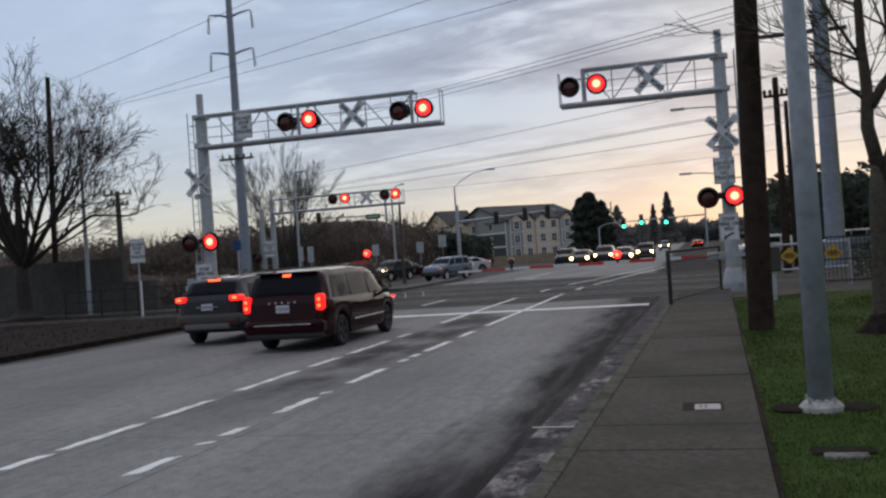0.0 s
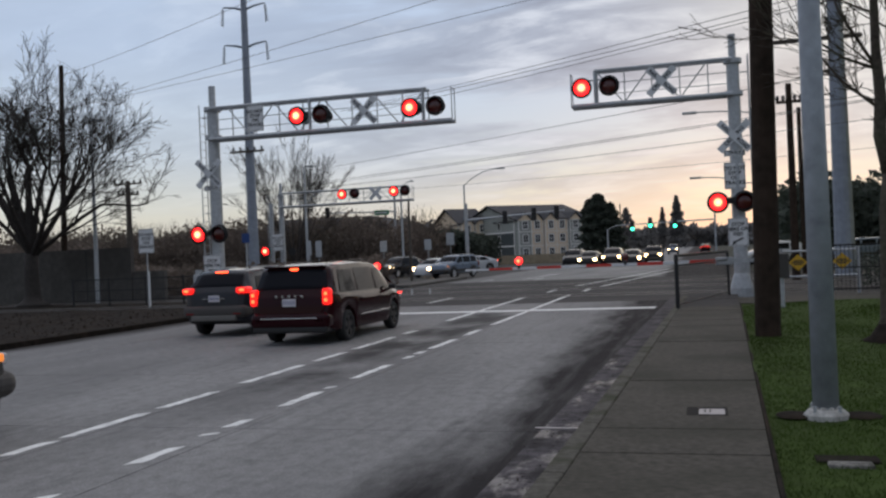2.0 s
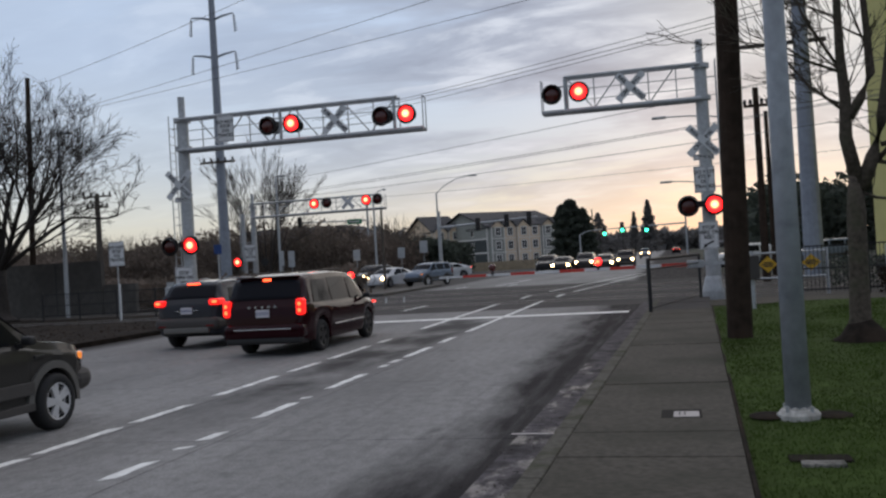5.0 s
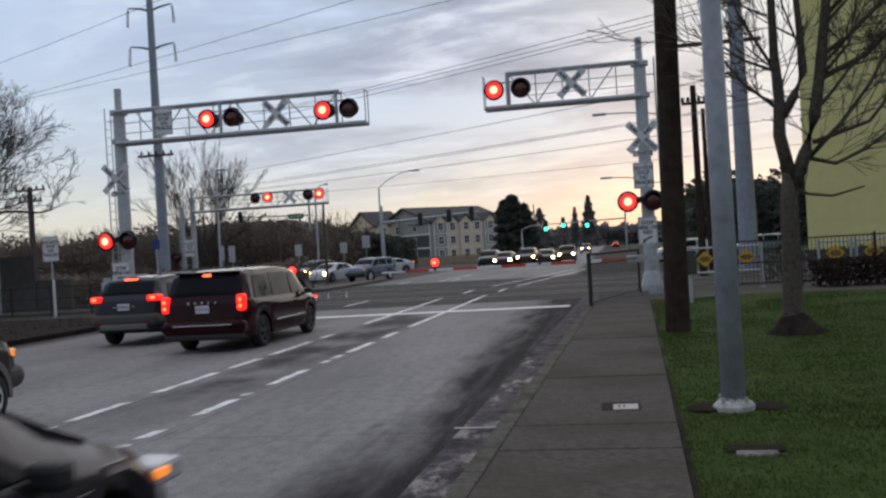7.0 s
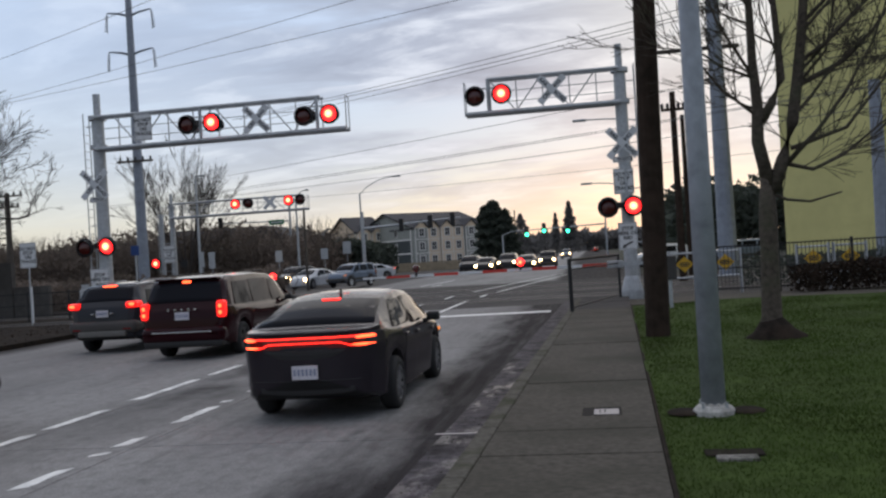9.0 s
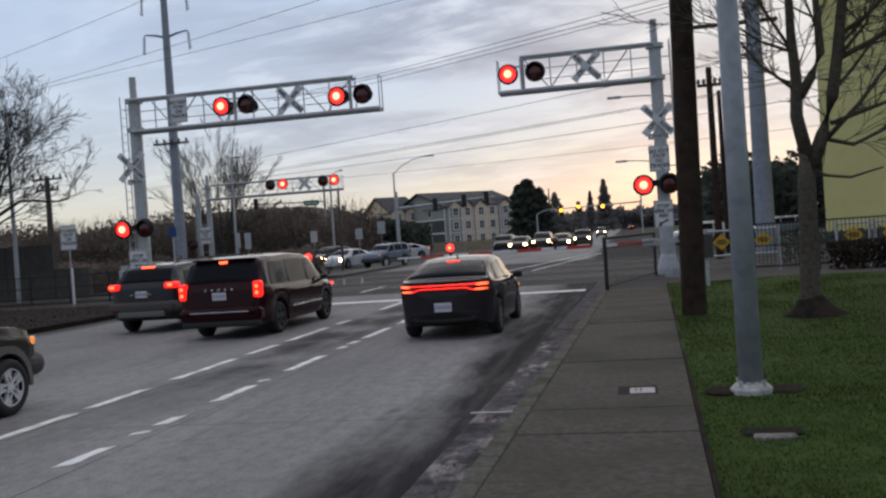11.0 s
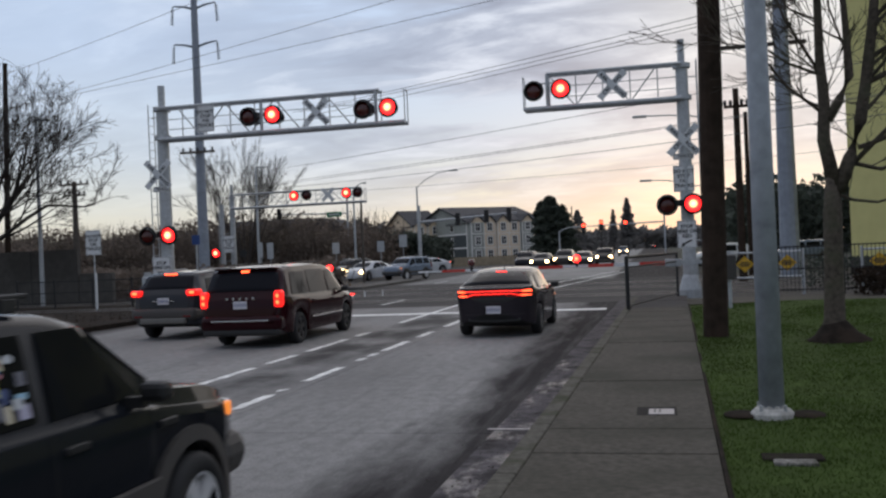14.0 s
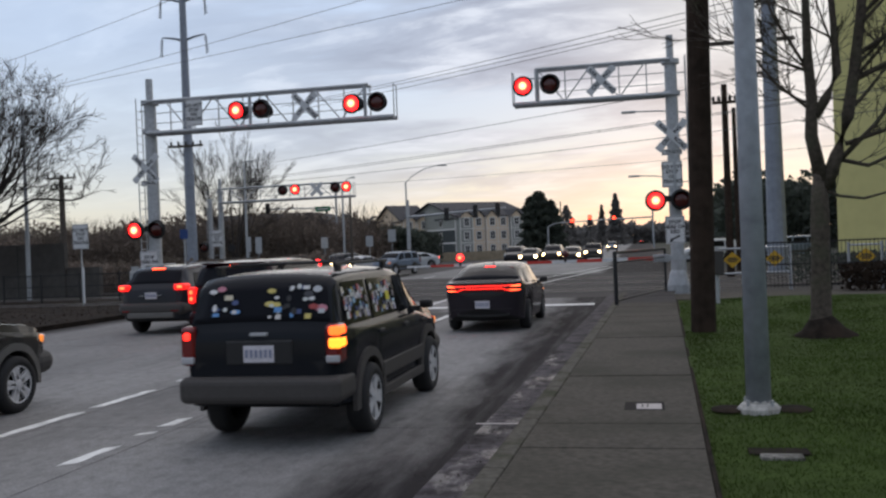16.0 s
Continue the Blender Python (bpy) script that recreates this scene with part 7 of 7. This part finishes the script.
# lawn blades near the camera
rs = random.Random(77)
verts, faces = [], []
for k in range(150000):
    u = rs.random()
    y = 4.5 + 21.9 * u ** 1.3
    x = 0.465 + 0.019 * (y - 8.0) + rs.random() * (1.6 + 0.42 * y)
    z = 0.135 + 0.05 * noise.noise(Vector((x * 0.5, y * 0.5, 3)))
    h = rs.uniform(0.012, 0.036)
    a = rs.uniform(0, math.tau)
    w = rs.uniform(0.003, 0.006) * (1 + y * 0.06)
    dx, dy = math.cos(a) * w, math.sin(a) * w
    lx, ly = rs.gauss(0, 0.02), rs.gauss(0, 0.02)
    i = len(verts)
    verts += [(x - dx, y - dy, z - 0.01), (x + dx, y + dy, z - 0.01), (x + lx, y + ly, z + h)]
    faces.append((i, i + 1, i + 2))
me = bpy.data.meshes.new("grass")
me.from_pydata(verts, [], faces)
me.materials.append(M_BLADE)
tagged(new("grass", me), "short wet green grass blades on the lawn", "grass", "", "stuff")

bm = BM()
box(bm, 0.425, 0.462, -8, 26.6, 0.05, 0.152, 0.008)
swing(tagged(part("lawn_edge", bm, M_DIRT_SHADE), "dark bare soil edge between sidewalk and lawn", "soil", "", "structure"))
bm = BM()
box(bm, -1.78, -1.33, 9.40, 9.45, 0.0046, 0.012, 0.002)
tagged(part("pale_strip", bm, M_COVER), "pale strip of debris lying across the gutter", "debris")

# leaves and debris in the gutter
verts, faces = [], []
for k in range(900):
    y = 5 + 22 * rs.random()
    x = -1.31 + 0.019 * (y - 8.0) - abs(rs.gauss(0, 0.28))
    a, s = rs.uniform(0, math.tau), rs.uniform(0.005, 0.018)
    i = len(verts)
    verts += [(x + s * math.cos(a + q * 2.1), y + s * math.sin(a + q * 2.1), 0.004 + rs.uniform(0, 0.01)) for q in range(3)]
    faces.append((i, i + 1, i + 2))
me = bpy.data.meshes.new("gutter_debris")
me.from_pydata(verts, [], faces)
me.materials.append(M_DIRT_SHADE)
tagged(new("gutter_debris", me), "dead leaves and grit in the gutter", "debris", "", "stuff")

# ---- slabs of the road, kerb stones and sidewalk panels ----
lanes = [-16.0, -13.3, -10.02, -6.7, -5.02, -0.72]
joints = [-8.0, -3.6, 0.8, 5.0, 9.25, 13.7, 18.2, 22.7, 27.2, 31.2]
for xa, xb in zip(lanes, lanes[1:]):
    for ya, yb in zip(joints, joints[1:]):
        dz = 0.002 * math.sin(xa * 3 + ya)
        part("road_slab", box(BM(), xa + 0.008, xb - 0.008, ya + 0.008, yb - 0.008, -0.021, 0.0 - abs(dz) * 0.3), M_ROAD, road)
walk_joints = [-8.3, -6.8, -5.3, -3.8, -2.3, -0.8, 0.7, 2.2, 3.7, 5.2, 6.7, 7.72, 8.75, 10.3, 11.85, 13.4, 14.95, 16.5, 18.0, 19.5, 21.0, 22.5, 24.0, 25.5, 27.0, 28.5, 30.0, 31.0]
for k, (ya, yb) in enumerate(zip(walk_joints, walk_joints[1:])):
    dz = 0.004 * math.sin(k * 2.3)
    swing(part("sidewalk_panel", box(BM(), KERB_R + 0.185, 0.42, ya + 0.007, yb - 0.007, 0.1255, 0.146 + dz, 0.006), M_WALK if yb < 26 else M_ASPH, pavement))
gutter = tagged(new("gutter"), "dirty concrete gutter strip along the kerb", "", "", "structure")
for k in range(8):
    ya = -3.6 + 4.5 * k
    swing(part("gutter_slab", box(BM(), KERB_R - 0.46, KERB_R - 0.004, ya + 0.008, ya + 4.492, -0.02, 0.0045, 0.003), M_GUTTER, gutter))
kerb = tagged(new("kerb"), "mossy concrete kerb along the sidewalk", "", "", "structure")
for k in range(18):
    ya = -5.0 + 2.0 * k
    swing(part("kerb_stone", box(BM(), KERB_R, KERB_R + 0.178, ya + 0.006, ya + 1.994, -0.1, 0.148, 0.022), M_KERB, kerb))


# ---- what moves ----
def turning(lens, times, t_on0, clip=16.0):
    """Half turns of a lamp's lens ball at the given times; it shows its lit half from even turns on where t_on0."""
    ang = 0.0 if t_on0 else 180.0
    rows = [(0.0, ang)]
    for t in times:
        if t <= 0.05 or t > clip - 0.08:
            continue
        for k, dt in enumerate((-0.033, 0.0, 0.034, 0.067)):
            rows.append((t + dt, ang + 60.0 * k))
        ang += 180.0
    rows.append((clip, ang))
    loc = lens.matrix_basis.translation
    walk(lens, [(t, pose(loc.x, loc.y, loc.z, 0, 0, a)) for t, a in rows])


def rolling(root, wheels, path, x, r, front=2):
    """Moves a car along y and turns its wheels with it."""
    walk(root, [(t, pose(x, y, 0)) for t, y in path])
    dense = []
    for (t0, y0), (t1, y1) in zip(path, path[1:]):
        n = max(1, math.ceil(abs(y1 - y0) / r / 1.2))
        dense += [(t0 + (t1 - t0) * k / n, y0 + (y1 - y0) * k / n) for k in range(n)]
    dense.append(path[-1])
    keep = [dense[0]]
    for t, y in dense[1:]:
        if frame(t) > frame(keep[-1][0]):
            keep.append((t, y))
    for w in wheels:
        loc = w.matrix_basis.translation.copy()
        walk(w, [(t, pose(loc.x, loc.y, loc.z, -math.degrees(y / r) % 360.0, 0, 0)) for t, y in keep])


def motions():
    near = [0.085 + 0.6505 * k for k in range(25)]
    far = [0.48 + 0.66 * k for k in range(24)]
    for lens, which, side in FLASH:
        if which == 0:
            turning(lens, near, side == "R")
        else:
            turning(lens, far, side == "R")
    # green until 10.6 s, yellow until 13.6 s, then red
    for lens, k in TRAFFIC:
        turning(lens, {0: [10.6], 1: [10.6, 13.6], 2: [13.6]}[k], k == 0)
    walk(gate_l, [(0.0, pose(-17.3, 30.6, 1.22, 0, -5.6, 0)), (0.4, pose(-17.3, 30.6, 1.22, 0, -3.9, 0)), (0.8, pose(-17.3, 30.6, 1.22, 0, -1.9, 0)), (1.3, pose(-17.3, 30.6, 1.22, 0, 0, 0)), (16.0, pose(-17.3, 30.6, 1.22, 0, 0, 0))])
    rolling(sedan, sedan_w, [(0.0, -43.0), (3.0, -23.5), (5.0, -11.2), (6.5, -1.75), (7.0, 1.55), (7.5, 4.71), (8.0, 7.06), (8.5, 9.26), (9.0, 11.23), (9.5, 12.97), (9.7, 13.6), (10.5, 15.9), (11.3, 17.7), (12.0, 18.85), (12.5, 19.45), (13.0, 19.88), (13.5, 20.12), (14.2, 20.28), (16.0, 20.3)], -3.41, 0.325)
    rolling(esc, esc_w, [(0.0, -66.0), (6.0, -34.0), (11.0, -10.6), (12.5, -4.0), (13.5, 0.35), (14.0, 2.50), (14.5, 4.60), (15.0, 6.46), (15.5, 7.98), (16.0, 9.07)], -3.60, 0.355)
    rolling(tan, tan_w, [(0.0, 1.6), (1.0, 3.9), (1.5, 4.8), (2.0, 5.52), (2.5, 6.12), (3.0, 6.61), (3.2, 6.78), (4.2, 7.33), (5.3, 7.5), (16.0, 7.5)], -8.52, 0.355)
    # the red car drives off down the far road
    walk(far_cars[9], [(0.0, pose(-0.2, 150.0, 0)), (3.0, pose(-0.4, 185.0, 0)), (8.0, pose(-0.8, 260.0, 0)), (16.0, pose(-1.5, 400.0, 0))])
    # the white car edges forward beyond the tracks
    walk(far_cars[1], [(0.0, pose(-19.2, 75.0, 0, 0, 0, 165)), (1.5, pose(-20.0, 72.2, 0, 0, 0, 165)), (3.0, pose(-20.7, 69.6, 0, 0, 0, 165)), (5.5, pose(-21.0, 68.6, 0, 0, 0, 165)), (16.0, pose(-21.0, 68.6, 0, 0, 0, 165))])


motions()
